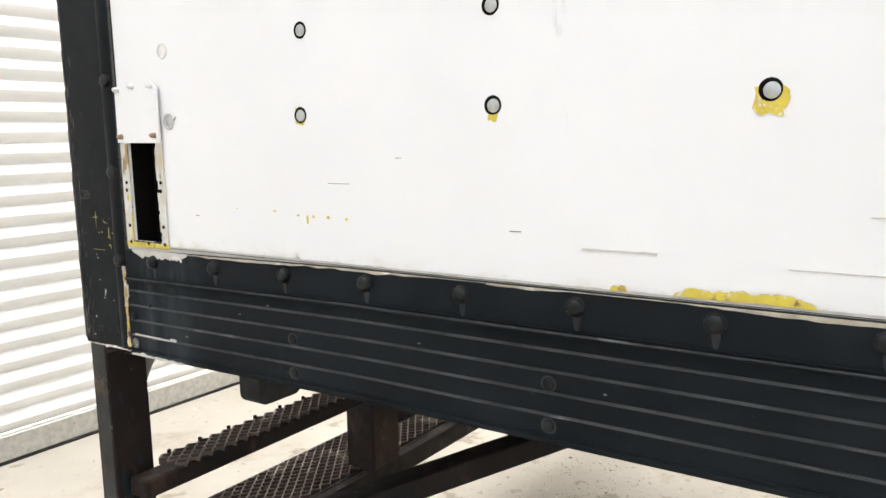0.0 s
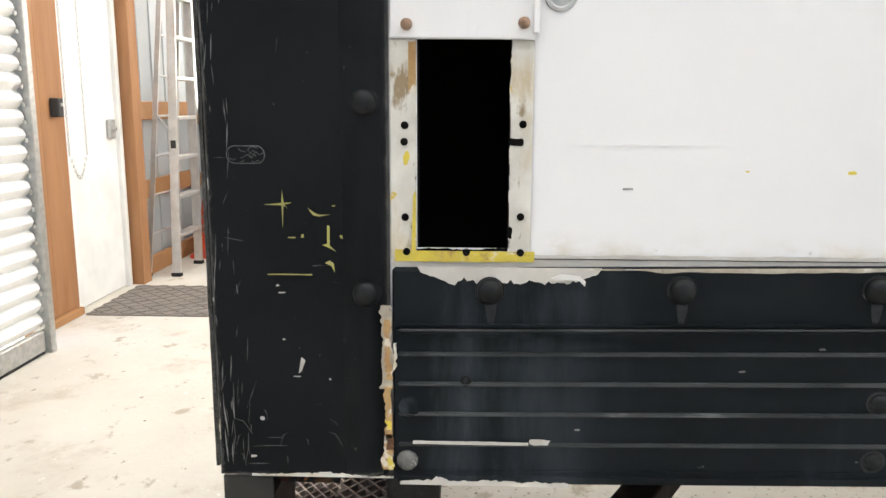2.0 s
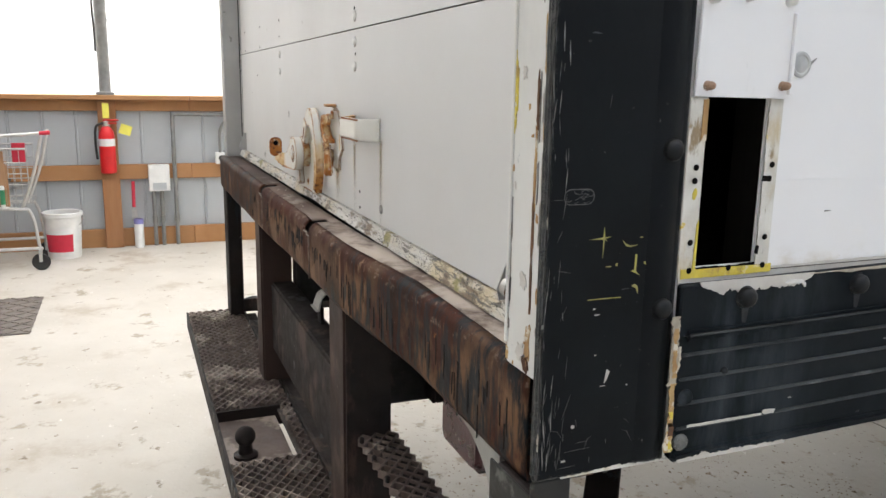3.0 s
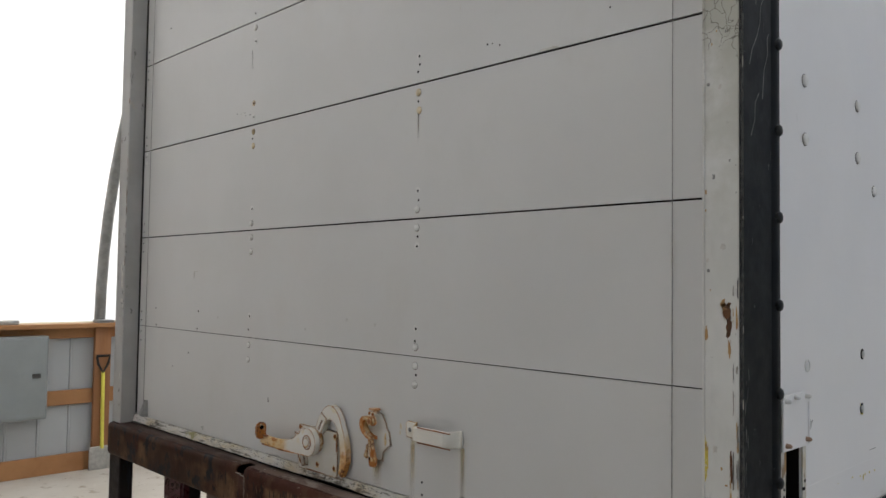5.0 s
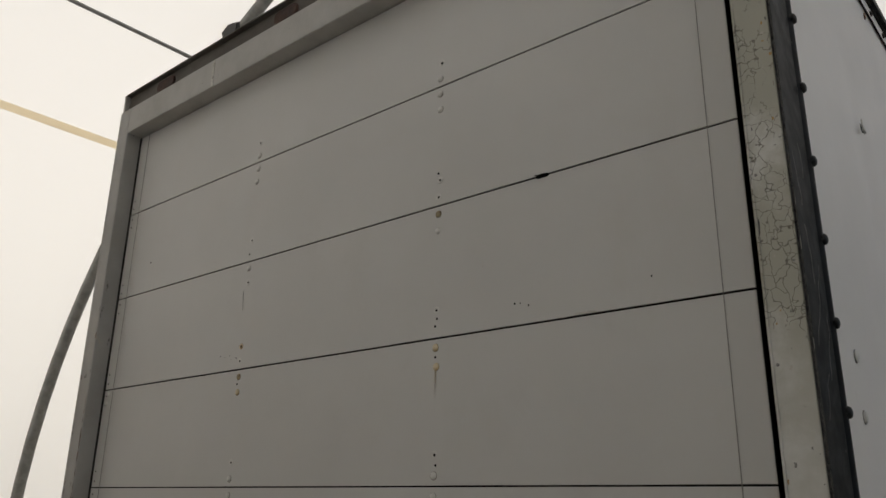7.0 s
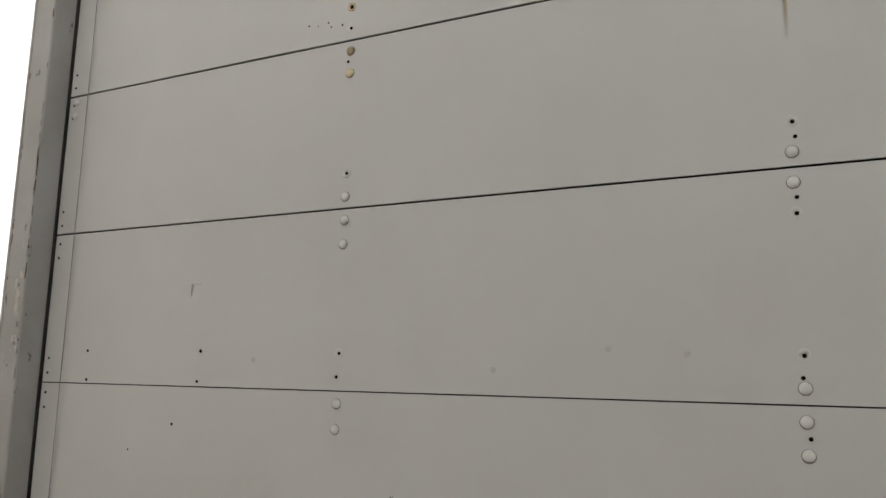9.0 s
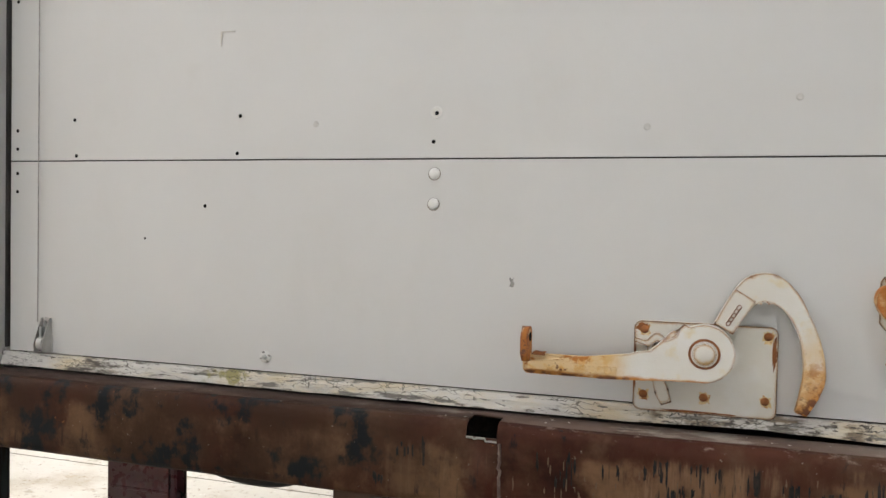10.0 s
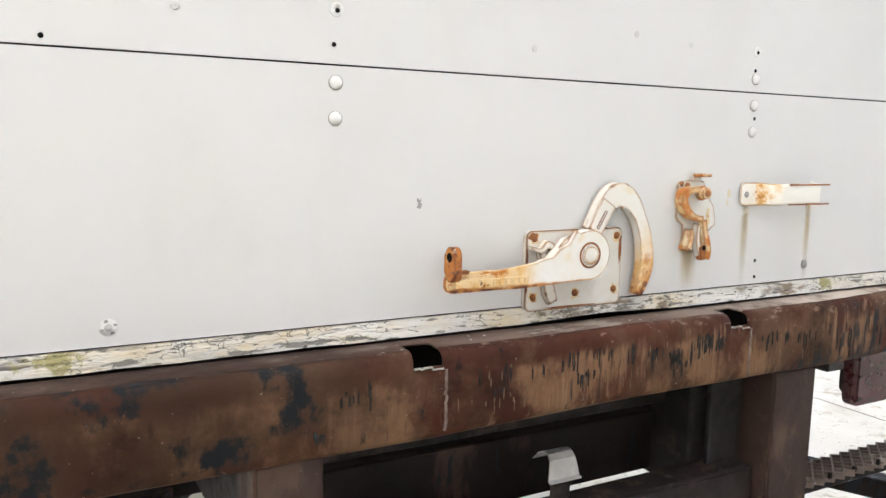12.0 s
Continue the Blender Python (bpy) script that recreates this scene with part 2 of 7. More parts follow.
strip_metal = material("flaking_strip", (0.66, 0.64, 0.60), (0.52, 0.50, 0.45), 9, 0.40, bump=0.004, bscale=70, stretch=(0.30, 1, 2.4),
                       layers=[dict(c=(0.60, 0.50, 0.33), s=7, t=0.47, w=0.16, st=(0.5, 1, 1.5), rough=0.6), dict(c=(0.10, 0.085, 0.07), s=26, t=0.54, w=0.10, st=(0.4, 1, 2), rough=0.7, gate=(-1, 0, 0, 1.55, 2.3), gw=0.4, gs=6), dict(c=(0.36, 0.20, 0.09), s=9, t=0.63, w=0.08, st=(0.6, 1, 1.5), rough=0.75),
                               dict(c=(0.20, 0.15, 0.10), s=30, t=0.46, w=0.12, st=(0.5, 1, 1.6), rough=0.6, gate=(1, 0, 0, -1.46, -1.30), gw=0.2, cl=(4, 0.49)), dict(c=(0.055, 0.045, 0.036), s=70, t=0.55, w=0.06, st=(0.6, 1, 1.6), rough=0.6, gate=(1, 0, 0, -1.50, -1.32), gw=0.2, cl=(5, 0.46)),
                               dict(c=(0.20, 0.185, 0.16), s=46, t=0.565, w=0.03, st=(0.35, 1, 2.6), rough=0.7, h=0.1),
                               dict(c=(0.06, 0.055, 0.045), s=60, t=0.63, w=0.03, st=(0.5, 1, 2.4), rough=0.7, h=0.05),
                               dict(c=(0.30, 0.27, 0.12), s=6, t=0.64, w=0.05, rough=0.8)],
                       cracks=dict(s=60, c=(0.09, 0.08, 0.065), w=0.05, st=(0.14, 1, 2.0), g=0.46, gs=9, wob=0.03))
sill_steel = material("sill_steel", (0.074, 0.0280, 0.0185), (0.044, 0.0170, 0.0120), 7, 0.62, spec=0.06, bump=0.0014, bscale=45, stretch=(1, 1, 0.6),
                      layers=[dict(c=(0.088, 0.049, 0.030), s=6.0, t=0.46, w=0.14, st=(1, 1, 0.75), rough=0.6),
                              dict(c=(0.050, 0.0155, 0.0098), s=8, t=0.56, w=0.07, st=(1, 1, 0.8), rough=0.6),
                              dict(c=(0.20, 0.145, 0.115), s=34, t=0.54, w=0.12, st=(1, 1, 2), rough=0.65, gate=(0.02, 0, 1, 1.0790, 1.0840), gw=0.010, gs=40),
                              dict(c=(0.168, 0.095, 0.053), s=9, t=0.42, w=0.14, st=(1, 1, 0.6), rough=0.6, gate=(0, 0, -1, -1.090, -1.070), gw=0.03, cl=(3, 0.42)),
                              dict(c=(0.205, 0.126, 0.076), s=90, t=0.48, w=0.20, st=(1, 1, 0.07), rough=0.6, gate=(0.04, 0, -1, -1.148, -1.128), gw=0.03, cl=(5, 0.46)),
                              dict(c=(0.020, 0.017, 0.017), s=75, t=0.55, w=0.12, st=(1, 1, 0.09), rough=0.55, gate=(0.04, 0, -1, -1.143, -1.128), gw=0.04, cl=(6, 0.47)),
                              dict(c=(0.24, 0.20, 0.17), s=130, t=0.64, w=0.05, st=(1, 1, 0.05), rough=0.6, gate=(0.04, 0, -1, -1.148, -1.128), gw=0.03, cl=(5, 0.50)),
                              dict(c=(0.012, 0.014, 0.017), s=60, t=0.60, w=0.08, st=(1, 1, 0.25), rough=0.45, cl=(8, 0.52)),
                              dict(c=(0.019, 0.0095, 0.0070), s=5, t=0.50, w=0.20, st=(1, 1, 1.2), rough=0.6),
                              dict(c=(0.038, 0.020, 0.0135), s=5, t=0.26, w=0.34, st=(1, 1, 1), rough=0.6, gate=(-1, 0, 0, 1.52, 1.78), gw=0.2, gs=5),
                              dict(c=(0.011, 0.0135, 0.0160), s=24, t=0.50, w=0.12, st=(1, 1, 0.75), rough=0.55, gate=(-1, 0, 0, 1.58, 1.74), gw=0.12, gs=12),
                              dict(c=(0.013, 0.016, 0.019), s=46, t=0.45, w=0.14, st=(1, 1, 0.22), rough=0.5, gate=(0.3, 0, -1, -1.275, -1.235), gw=0.05, gs=20),
                              dict(c=(0.25, 0.10, 0.035), s=34, t=0.68, w=0.03, rough=0.7),
                              dict(c=(0.24, 0.205, 0.175), s=120, t=0.68, w=0.03)])
sill_dust = material("dusty_sill_top", (0.085, 0.055, 0.043), (0.135, 0.095, 0.076), 9, 0.75, spec=0.2, bump=0.0014, bscale=60, stretch=(0.5, 1, 1),
                     layers=[dict(c=(0.22, 0.185, 0.155), s=14, t=0.57, w=0.10, st=(0.4, 1, 1)), dict(c=(0.030, 0.018, 0.014), s=22, t=0.56, w=0.08, st=(0.4, 1, 1)),
                             dict(c=(0.42, 0.355, 0.30), s=5, t=0.36, w=0.14, gate=(1, 0, 0, -1.2, -0.6), gw=0.3, gs=5), dict(c=(0.45, 0.42, 0.38), s=70, t=0.64, w=0.04),
                             dict(c=(0.036, 0.020, 0.015), s=5, t=0.24, w=0.30, gate=(-1, 0, 0, 1.48, 1.72), gw=0.2, gs=5)])
dark_steel = material("dark_steel", (0.017, 0.0105, 0.009), (0.010, 0.0075, 0.007), 9, 0.6, spec=0.25, bump=0.001, bscale=60,
                      layers=[dict(c=(0.060, 0.036, 0.027), s=7, t=0.56, w=0.09, st=(1, 1, 0.4), rough=0.6),
                              dict(c=(0.010, 0.014, 0.018), s=16, t=0.60, w=0.04, st=(1, 1, 0.3), rough=0.4),
                              dict(c=(0.20, 0.19, 0.17), s=60, t=0.71, w=0.02)])
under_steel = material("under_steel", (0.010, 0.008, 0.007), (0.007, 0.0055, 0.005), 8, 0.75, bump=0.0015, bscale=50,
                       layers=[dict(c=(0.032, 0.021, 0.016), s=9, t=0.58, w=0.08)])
tread_steel = material("tread_steel", (0.125, 0.090, 0.074), (0.078, 0.056, 0.047), 12, 0.6, metal=0.1, bump=0.001, bscale=90,
                       layers=[dict(c=(0.30, 0.245, 0.205), s=7, t=0.53, w=0.1, rough=0.5)])
upright_steel = material("upright_steel", (0.046, 0.0265, 0.021), (0.030, 0.0185, 0.0155), 8, 0.6, spec=0.22, bump=0.0012, bscale=50, stretch=(1, 1, 0.5),
                         layers=[dict(c=(0.075, 0.046, 0.033), s=7, t=0.55, w=0.12, st=(1, 1, 0.5)), dict(c=(0.010, 0.013, 0.016), s=24, t=0.62, w=0.05, st=(1, 1, 0.5)),
                                 dict(c=(0.24, 0.21, 0.18), s=140, t=0.69, w=0.02)])
taupe = material("taupe_channel", (0.115, 0.103, 0.090), (0.075, 0.066, 0.057), 6, 0.7, bump=0.0008, bscale=50, stretch=(0.5, 1, 1))
strap_paint = material("strap_enamel", (0.74, 0.72, 0.67), (0.70, 0.65, 0.55), 14, 0.45, bump=0.0006, bscale=80, edge=dict(c=[((0.62, 0.40, 0.15), 0.72, 0.90), ((0.36, 0.13, 0.025), 0.60, 0.76), (RUST2, 0.42, 0.60)], r=0.006, k=0.7, s=30),
                       layers=[dict(c=(0.60, 0.38, 0.14), s=16, t=0.60, w=0.14), dict(c=(0.60, 0.36, 0.12), s=30, t=0.46, w=0.14, rough=0.7, gate=(1, 0, 0, -0.848, -0.836), gw=0.012),
                               dict(c=(0.72, 0.69, 0.62), s=14, t=0.16, w=0.20, gate=(1, 0, 0, -0.826, -0.806), gw=0.016),
                               dict(c=(0.34, 0.12, 0.022), s=30, t=0.56, w=0.10, rough=0.8, h=0.7, gate=(-1, 0, 0, 0.812, 0.830), gw=0.02), dict(c=(0.28, 0.10, 0.02), s=24, t=0.68, w=0.06)])
# lighter steel for the channel's top flange: light from above put into colour
flange_lit = material("lit_flange", (0.060, 0.045, 0.036), (0.035, 0.026, 0.021), 8, 0.8, bump=0.001, bscale=60)
pan_steel = material("step_pan", (0.045, 0.030, 0.024), (0.026, 0.019, 0.016), 10, 0.7, bump=0.001, bscale=60, layers=[dict(c=(0.17, 0.13, 0.105), s=6, t=0.55, w=0.12)])
post_grey = material("post_grey", (0.34, 0.33, 0.30), (0.25, 0.24, 0.215), 10, 0.5, bump=0.0008, bscale=60,
                     layers=[dict(c=(0.16, 0.105, 0.075), s=8, t=0.56, w=0.08, st=(1, 1, 0.5)), dict(c=(0.06, 0.06, 0.062), s=11, t=0.66, w=0.05)])
bracket_grey = material("dull_galvanised", (0.42, 0.41, 0.385), (0.32, 0.31, 0.285), 30, 0.5, metal=0.2, bump=0.0006, bscale=90)
post_dark = material("post_dark_grey", (0.036, 0.036, 0.033), (0.022, 0.021, 0.019), 10, 0.55, spec=0.25, bump=0.0008, bscale=60,
                     layers=[dict(c=(0.085, 0.045, 0.028), s=14, t=0.55, w=0.10, st=(1, 1, 0.6)), dict(c=(0.11, 0.115, 0.10), s=22, t=0.58, w=0.10), dict(c=(0.012, 0.011, 0.010), s=30, t=0.60, w=0.08)])
TANS = (0.65, 0.475, 0.255)
BURN = (0.41, 0.15, 0.026)


def rusting(name, gate, tan=0.42, low=None):
    """White enamel that turns to cream and rust along one direction of the casting, darkest along its lower edge."""
    vx, vy, vz, lo, hi = gate
    late = (vx, vy, vz, lo + (hi - lo) * 0.3, hi + (hi - lo) * 0.5)
    layers = [dict(c=(0.66, 0.57, 0.39), s=22, t=0.52, w=0.16, rough=0.6), dict(c=TANS, s=15, t=tan, w=0.26, rough=0.65, gate=gate, gw=0.03),
              dict(c=(0.60, 0.33, 0.095), s=34, t=0.47, w=0.14, rough=0.7, gate=late, gw=0.05),
              dict(c=BURN, s=48, t=0.53, w=0.08, rough=0.8, h=0.7, gate=late, gw=0.05),
              dict(c=RUST2, s=60, t=0.60, w=0.06, rough=0.85, h=0.75, gate=late, gw=0.05),
              dict(c=RUST2, s=80, t=0.69, w=0.03, rough=0.85)]
    if low:
        layers += [dict(c=(0.46, 0.19, 0.04), s=40, t=0.34, w=0.16, rough=0.8, h=0.7, gate=low, gw=0.007, gs=60),
                   dict(c=RUST2, s=70, t=0.47, w=0.10, rough=0.85, h=0.75, gate=(*low[:3], low[3] + 0.002, low[4] + 0.002), gw=0.006, gs=70)]
    return material(name, (0.69, 0.675, 0.64), (0.66, 0.63, 0.565), 12, 0.38, bump=0.0006, bscale=80, edge=dict(c=[((0.56, 0.35, 0.13), 0.78, 0.90), ((0.36, 0.12, 0.025), 0.66, 0.80), (RUST2, 0.52, 0.68)], r=0.009, k=0.55, s=26), layers=layers)
# dark edge tint paints contact shadow as well as rust on the fittings
latch_white = material("latch_rusty_white", (0.64, 0.62, 0.575), (0.60, 0.565, 0.49), 14, 0.42, bump=0.0006, bscale=80, edge=dict(c=[((0.52, 0.33, 0.13), 0.84, 0.96), ((0.28, 0.10, 0.022), 0.74, 0.88), ((0.05, 0.025, 0.012), 0.56, 0.76)], r=0.008, k=0.34, s=30),
                       layers=[dict(c=(0.64, 0.48, 0.25), s=20, t=0.62, w=0.10, rough=0.6), dict(c=RUST, s=30, t=0.68, w=0.05, rough=0.75, h=0.7)])
lever_paint = rusting("lever_enamel", (-1, 0, 0, 1.325, 1.375), 0.20, (0, 0, -1, -1.1905, -1.1860))
hook_paint = rusting("hook_enamel", (1, 0, -1, -2.395, -2.315), 0.24, (1, 0, -1, -2.335, -2.265))
tip_rust = material("rusted_tip", (0.46, 0.17, 0.03), (0.30, 0.09, 0.018), 40, 0.7, bump=0.001, bscale=90, edge=dict(c=[((0.20, 0.06, 0.018), 0.76, 0.92), (RUST2, 0.5, 0.7)], r=0.010, k=0.5, s=30),
                    layers=[dict(c=(0.60, 0.34, 0.09), s=30, t=0.54, w=0.12), dict(c=(0.68, 0.60, 0.44), s=34, t=0.56, w=0.08), dict(c=RUST2, s=55, t=0.54, w=0.06, h=0.75)])
latch_rust = material("latch_rusty_tan", (0.70, 0.60, 0.42), (0.60, 0.40, 0.17), 22, 0.55, bump=0.0008, bscale=80, edge=dict(c=[((0.52, 0.27, 0.07), 0.84, 0.97), ((0.28, 0.10, 0.02), 0.70, 0.88), (RUST2, 0.52, 0.70)], r=0.014, k=0.25, s=30),
                      layers=[dict(c=(0.40, 0.135, 0.022), s=34, t=0.455, w=0.13, rough=0.75, h=0.7), dict(c=RUST2, s=30, t=0.59, w=0.07, rough=0.8, h=0.75),
                              dict(c=(0.68, 0.65, 0.58), s=15, t=0.60, w=0.06)])
rust_edge = material("rust", RUST, RUST2, 25, 0.8, bump=0.001, bscale=90, layers=[dict(c=(0.50, 0.30, 0.10), s=30, t=0.60, w=0.06)])
rust_dark = material("dark_rust", (0.14, 0.062, 0.026), (0.075, 0.036, 0.020), 70, 0.85, bump=0.001, bscale=120, layers=[dict(c=(0.30, 0.17, 0.07), s=60, t=0.60, w=0.06)])
rust_stain = material("rust_stain", (0.62, 0.50, 0.27), (0.58, 0.42, 0.18), 14, 0.55, stretch=(1, 1, 0.15), soft=True)
rivet_paint = material("rivet_paint", (0.70, 0.69, 0.66), None, 60, 0.4, layers=[dict(c=(0.35, 0.30, 0.22), s=90, t=0.70, w=0.05)])
zinc = material("zinc", (0.52, 0.52, 0.50), (0.40, 0.40, 0.39), 30, 0.38, metal=0.8, bump=0.0004, bscale=120, layers=[dict(c=RUST, s=40, t=0.66, w=0.05, metal=0.0, rough=0.8)])
aluminium = material("aluminium", (0.62, 0.61, 0.59), (0.53, 0.52, 0.50), 12, 0.36, metal=0.7, bump=0.0003, bscale=120)
lamp_red = material("lamp_red", (0.055, 0.006, 0.010), (0.04, 0.005, 0.008), 20, 0.25, bump=0.0004, bscale=160)
cable_grey = material("cable_grey", (0.38, 0.37, 0.35), (0.24, 0.235, 0.22), 200, 0.45, metal=0.6)
rubber = material("rubber", (0.018, 0.017, 0.017), (0.03, 0.028, 0.027), 15, 0.75, bump=0.001, bscale=90)
plate_yellow = material("plate_yellow", (0.46, 0.43, 0.10), (0.36, 0.36, 0.10), 18, 0.5)
plate_red = material("plate_red", (0.42, 0.12, 0.06), (0.45, 0.20, 0.07), 18, 0.5)
concrete = material("concrete", (0.555, 0.521, 0.463), (0.487, 0.453, 0.395), 1.3, 0.62, bump=0.0018, bscale=35,
                    layers=[dict(c=(0.40, 0.35, 0.28), s=1.9, t=0.53, w=0.16), dict(c=(0.53, 0.50, 0.45), s=0.9, t=0.53, w=0.18), dict(c=(0.33, 0.285, 0.22), s=5.5, t=0.585, w=0.08),
                            dict(c=(0.22, 0.175, 0.125), s=13, t=0.635, w=0.05), dict(c=(0.15, 0.115, 0.08), s=42, t=0.675, w=0.04), dict(c=(0.70, 0.67, 0.62), s=24, t=0.64, w=0.05),
                            dict(c=(0.36, 0.29, 0.21), s=9, t=0.54, w=0.12, gate=(0.6, 0.8, 0, -1.45, -0.85), gw=0.5, gs=3, cl=(1.6, 0.46)), dict(c=(0.22, 0.155, 0.10), s=30, t=0.60, w=0.06, gate=(0.6, 0.8, 0, -1.45, -0.85), gw=0.5, gs=3)])
fabric = bpy.data.materials.new("white_tarpaulin")
fabric.use_nodes = True
fn, fl = fabric.node_tree.nodes, fabric.node_tree.links.new
fd, ft, fm = fn.new("ShaderNodeBsdfDiffuse"), fn.new("ShaderNodeBsdfTranslucent"), fn.new("ShaderNodeMixShader")
fz = fn.new("ShaderNodeTexNoise")
fz.inputs["Scale"].default_value = 1.2
fr = fn.new("ShaderNodeMix")
fr.data_type = "RGBA"
fr.inputs[6].default_value, fr.inputs[7].default_value = (0.86, 0.86, 0.85, 1), (0.80, 0.80, 0.78, 1)
fl(fz.outputs["Fac"], fr.inputs[0])
fl(fr.outputs[2], fd.inputs[0]), fl(fr.outputs[2], ft.inputs[0])
fm.inputs[0].default_value = 0.55
fl(fd.outputs[0], fm.inputs[1]), fl(ft.outputs[0], fm.inputs[2])
fl(fm.outputs[0], fn["Material Output"].inputs[0])
webbing = fabric.copy()
webbing.name = "translucent_webbing"
for nd in webbing.node_tree.nodes:
    if nd.type == "MIX":
        nd.inputs[6].default_value, nd.inputs[7].default_value = (0.96, 0.90, 0.78, 1), (0.92, 0.85, 0.72, 1)
    elif nd.type == "MIX_SHADER":
        nd.inputs[0].default_value = 0.8
hem_beige = material("beige_webbing", (0.80, 0.74, 0.62), None, 12, 0.8)
wood = material("fir_timber", (0.43, 0.215, 0.090), (0.34, 0.160, 0.064), 3.0, 0.62, bump=0.0008, bscale=60, stretch=(1, 1, 1), vary=0.15,
                layers=[dict(c=(0.34, 0.14, 0.05), s=10, t=0.60, w=0.10, st=(1, 0.12, 1)), dict(c=(0.17, 0.075, 0.03), s=7, t=0.72, w=0.04)])
wood_up = material("fir_upright", (0.36, 0.175, 0.078), (0.28, 0.125, 0.052), 4.0, 0.62, bump=0.0008, bscale=60, stretch=(2, 2, 0.25),
                   layers=[dict(c=(0.36, 0.15, 0.05), s=20, t=0.58, w=0.10, st=(1, 1, 0.06)), dict(c=(0.17, 0.075, 0.03), s=7, t=0.73, w=0.04)])
siding = material("grey_siding", (0.429, 0.4524, 0.468), (0.39, 0.4134, 0.429), 3, 0.45, bump=0.0006, bscale=20, vary=0.05,
                  layers=[dict(c=(0.42, 0.43, 0.43), s=9, t=0.64, w=0.1, st=(1, 1, 0.3))])
roller_white = material("roller_door_white", (0.78, 0.78, 0.775), (0.745, 0.745, 0.735), 2, 0.4, bump=0.0005, bscale=20)
panel_white = material("panel_white", (0.80, 0.80, 0.78), None, 3, 0.45, bump=0.0003, bscale=30)
grey_box = material("grey_enamel", (0.2604, 0.2852, 0.2914), (0.2356, 0.2604, 0.2666), 5, 0.4, bump=0.0003, bscale=60)
pipe_grey = material("galvanised_pipe", (0.25, 0.25, 0.24), (0.18, 0.18, 0.172), 14, 0.5, metal=0.2, bump=0.0004, bscale=60)
cable_black = material("cable_black", (0.03, 0.03, 0.03), None, 30, 0.6)
orange = material("cone_orange", (0.72, 0.075, 0.02), (0.62, 0.06, 0.02), 10, 0.5)
band_grey = material("cone_band", (0.34, 0.17, 0.13), None, 10, 0.5)
ext_red = material("extinguisher_red", (0.60, 0.012, 0.016), (0.52, 0.010, 0.014), 10, 0.28)
tag_yellow = material("tag_yellow", (0.78, 0.72, 0.12), None, 10, 0.6)
bucket_white = material("bucket_white", (0.76, 0.76, 0.74), None, 10, 0.4)
label_red = material("label_red", (0.55, 0.02, 0.05), None, 10, 0.45)
cardboard = material("cardboard", (0.36, 0.21, 0.115), (0.32, 0.18, 0.10), 8, 0.85, bump=0.0004, bscale=60)
green_label = material("green_label", (0.03, 0.22, 0.10), None, 10, 0.5)
mat_rubber = material("mat_rubber", (0.20, 0.175, 0.15), (0.15, 0.13, 0.115), 9, 0.8, bump=0.001, bscale=60)
wood_old = material("old_oak", (0.05, 0.038, 0.027), (0.025, 0.019, 0.014), 10, 0.8, bump=0.002, bscale=40, stretch=(3, 3, 0.2))


# ---- mesh helpers ----
def attach(name, mesh, parent=None, label="", m=None):
    ob = new(name, mesh)
    if parent:
        ob.parent = parent
    if m is not None:
        ob.matrix_basis = m
    if label:
        ob["label"] = label
    return ob


def mesh_of(name, bm, mat, smooth=False, keep=False):
    if not keep:
        bmesh.ops.recalc_face_normals(bm, faces=bm.faces)
    me = bpy.data.meshes.new(name)
    bm.to_mesh(me)
    bm.free()
    me.materials.append(mat)
    if smooth:
        me.shade_smooth()
        me.set_sharp_from_angle(angle=radians(38))
    return me


def part(name, bm, mat, parent=None, label="", m=None, smooth=False, keep=False):
    return attach(name, mesh_of(name, bm, mat, smooth, keep), parent, label, m)


def rim(bm, corners, back):
    """Folds a sheet's edge back: walls along a loop of corners, with edges of their own."""
    k = len(corners)
    for i in range(k):
        a, b = Vector(corners[i]), Vector(corners[(i + 1) % k])
        q = [bm.verts.new(p) for p in (a, a + Vector(back), b + Vector(back), b)]
        bm.faces.new(q)


def thing(name, loc, label, category, group=""):
    ob = new(name)
    ob.empty_display_size = 0.1
    ob.location = loc
    return tagged(ob, label, category, group)


def box(x0, x1, y0, y1, z0, z1, bevel=0.0, seg=1, bm=None):
    bm = bm or bmesh.new()
    made = bmesh.ops.create_cube(bm, size=1, matrix=Matrix.LocRotScale(((x0 + x1) / 2, (y0 + y1) / 2, (z0 + z1) / 2), None, (x1 - x0, y1 - y0, z1 - z0)))
    if bevel:
        es = list({e for v in made["verts"] for e in v.link_edges})
        bmesh.ops.bevel(bm, geom=es, offset=bevel, segments=seg, affect="EDGES", clamp_overlap=True)
    return bm


def rod(p, q, r, r2=None, seg=14, bm=None):
    bm = bm or bmesh.new()
    p, q = Vector(p), Vector(q)
    d = q - p
    m = Matrix.Translation((p + q) / 2) @ d.to_track_quat("Z", "Y").to_matrix().to_4x4()
    bmesh.ops.create_cone(bm, cap_ends=True, segments=seg, radius1=r, radius2=r if r2 is None else r2, depth=d.length, matrix=m)
    return bm


def lathe(profile, seg=20, bm=None):
    """Turned round z: (radius, z) from bottom to top."""
    bm = bm or bmesh.new()
    rings = []
    for r, z in profile:
        rings.append([bm.verts.new((max(r, 1e-4) * math.cos(2 * math.pi * k / seg), max(r, 1e-4) * math.sin(2 * math.pi * k / seg), z)) for k in range(seg)])
    for a, b in zip(rings, rings[1:]):
        for k in range(seg):
            bm.faces.new((a[k], a[(k + 1) % seg], b[(k + 1) % seg], b[k]))
    bm.faces.new(rings[0][::-1]), bm.faces.new(rings[-1])
    return bm


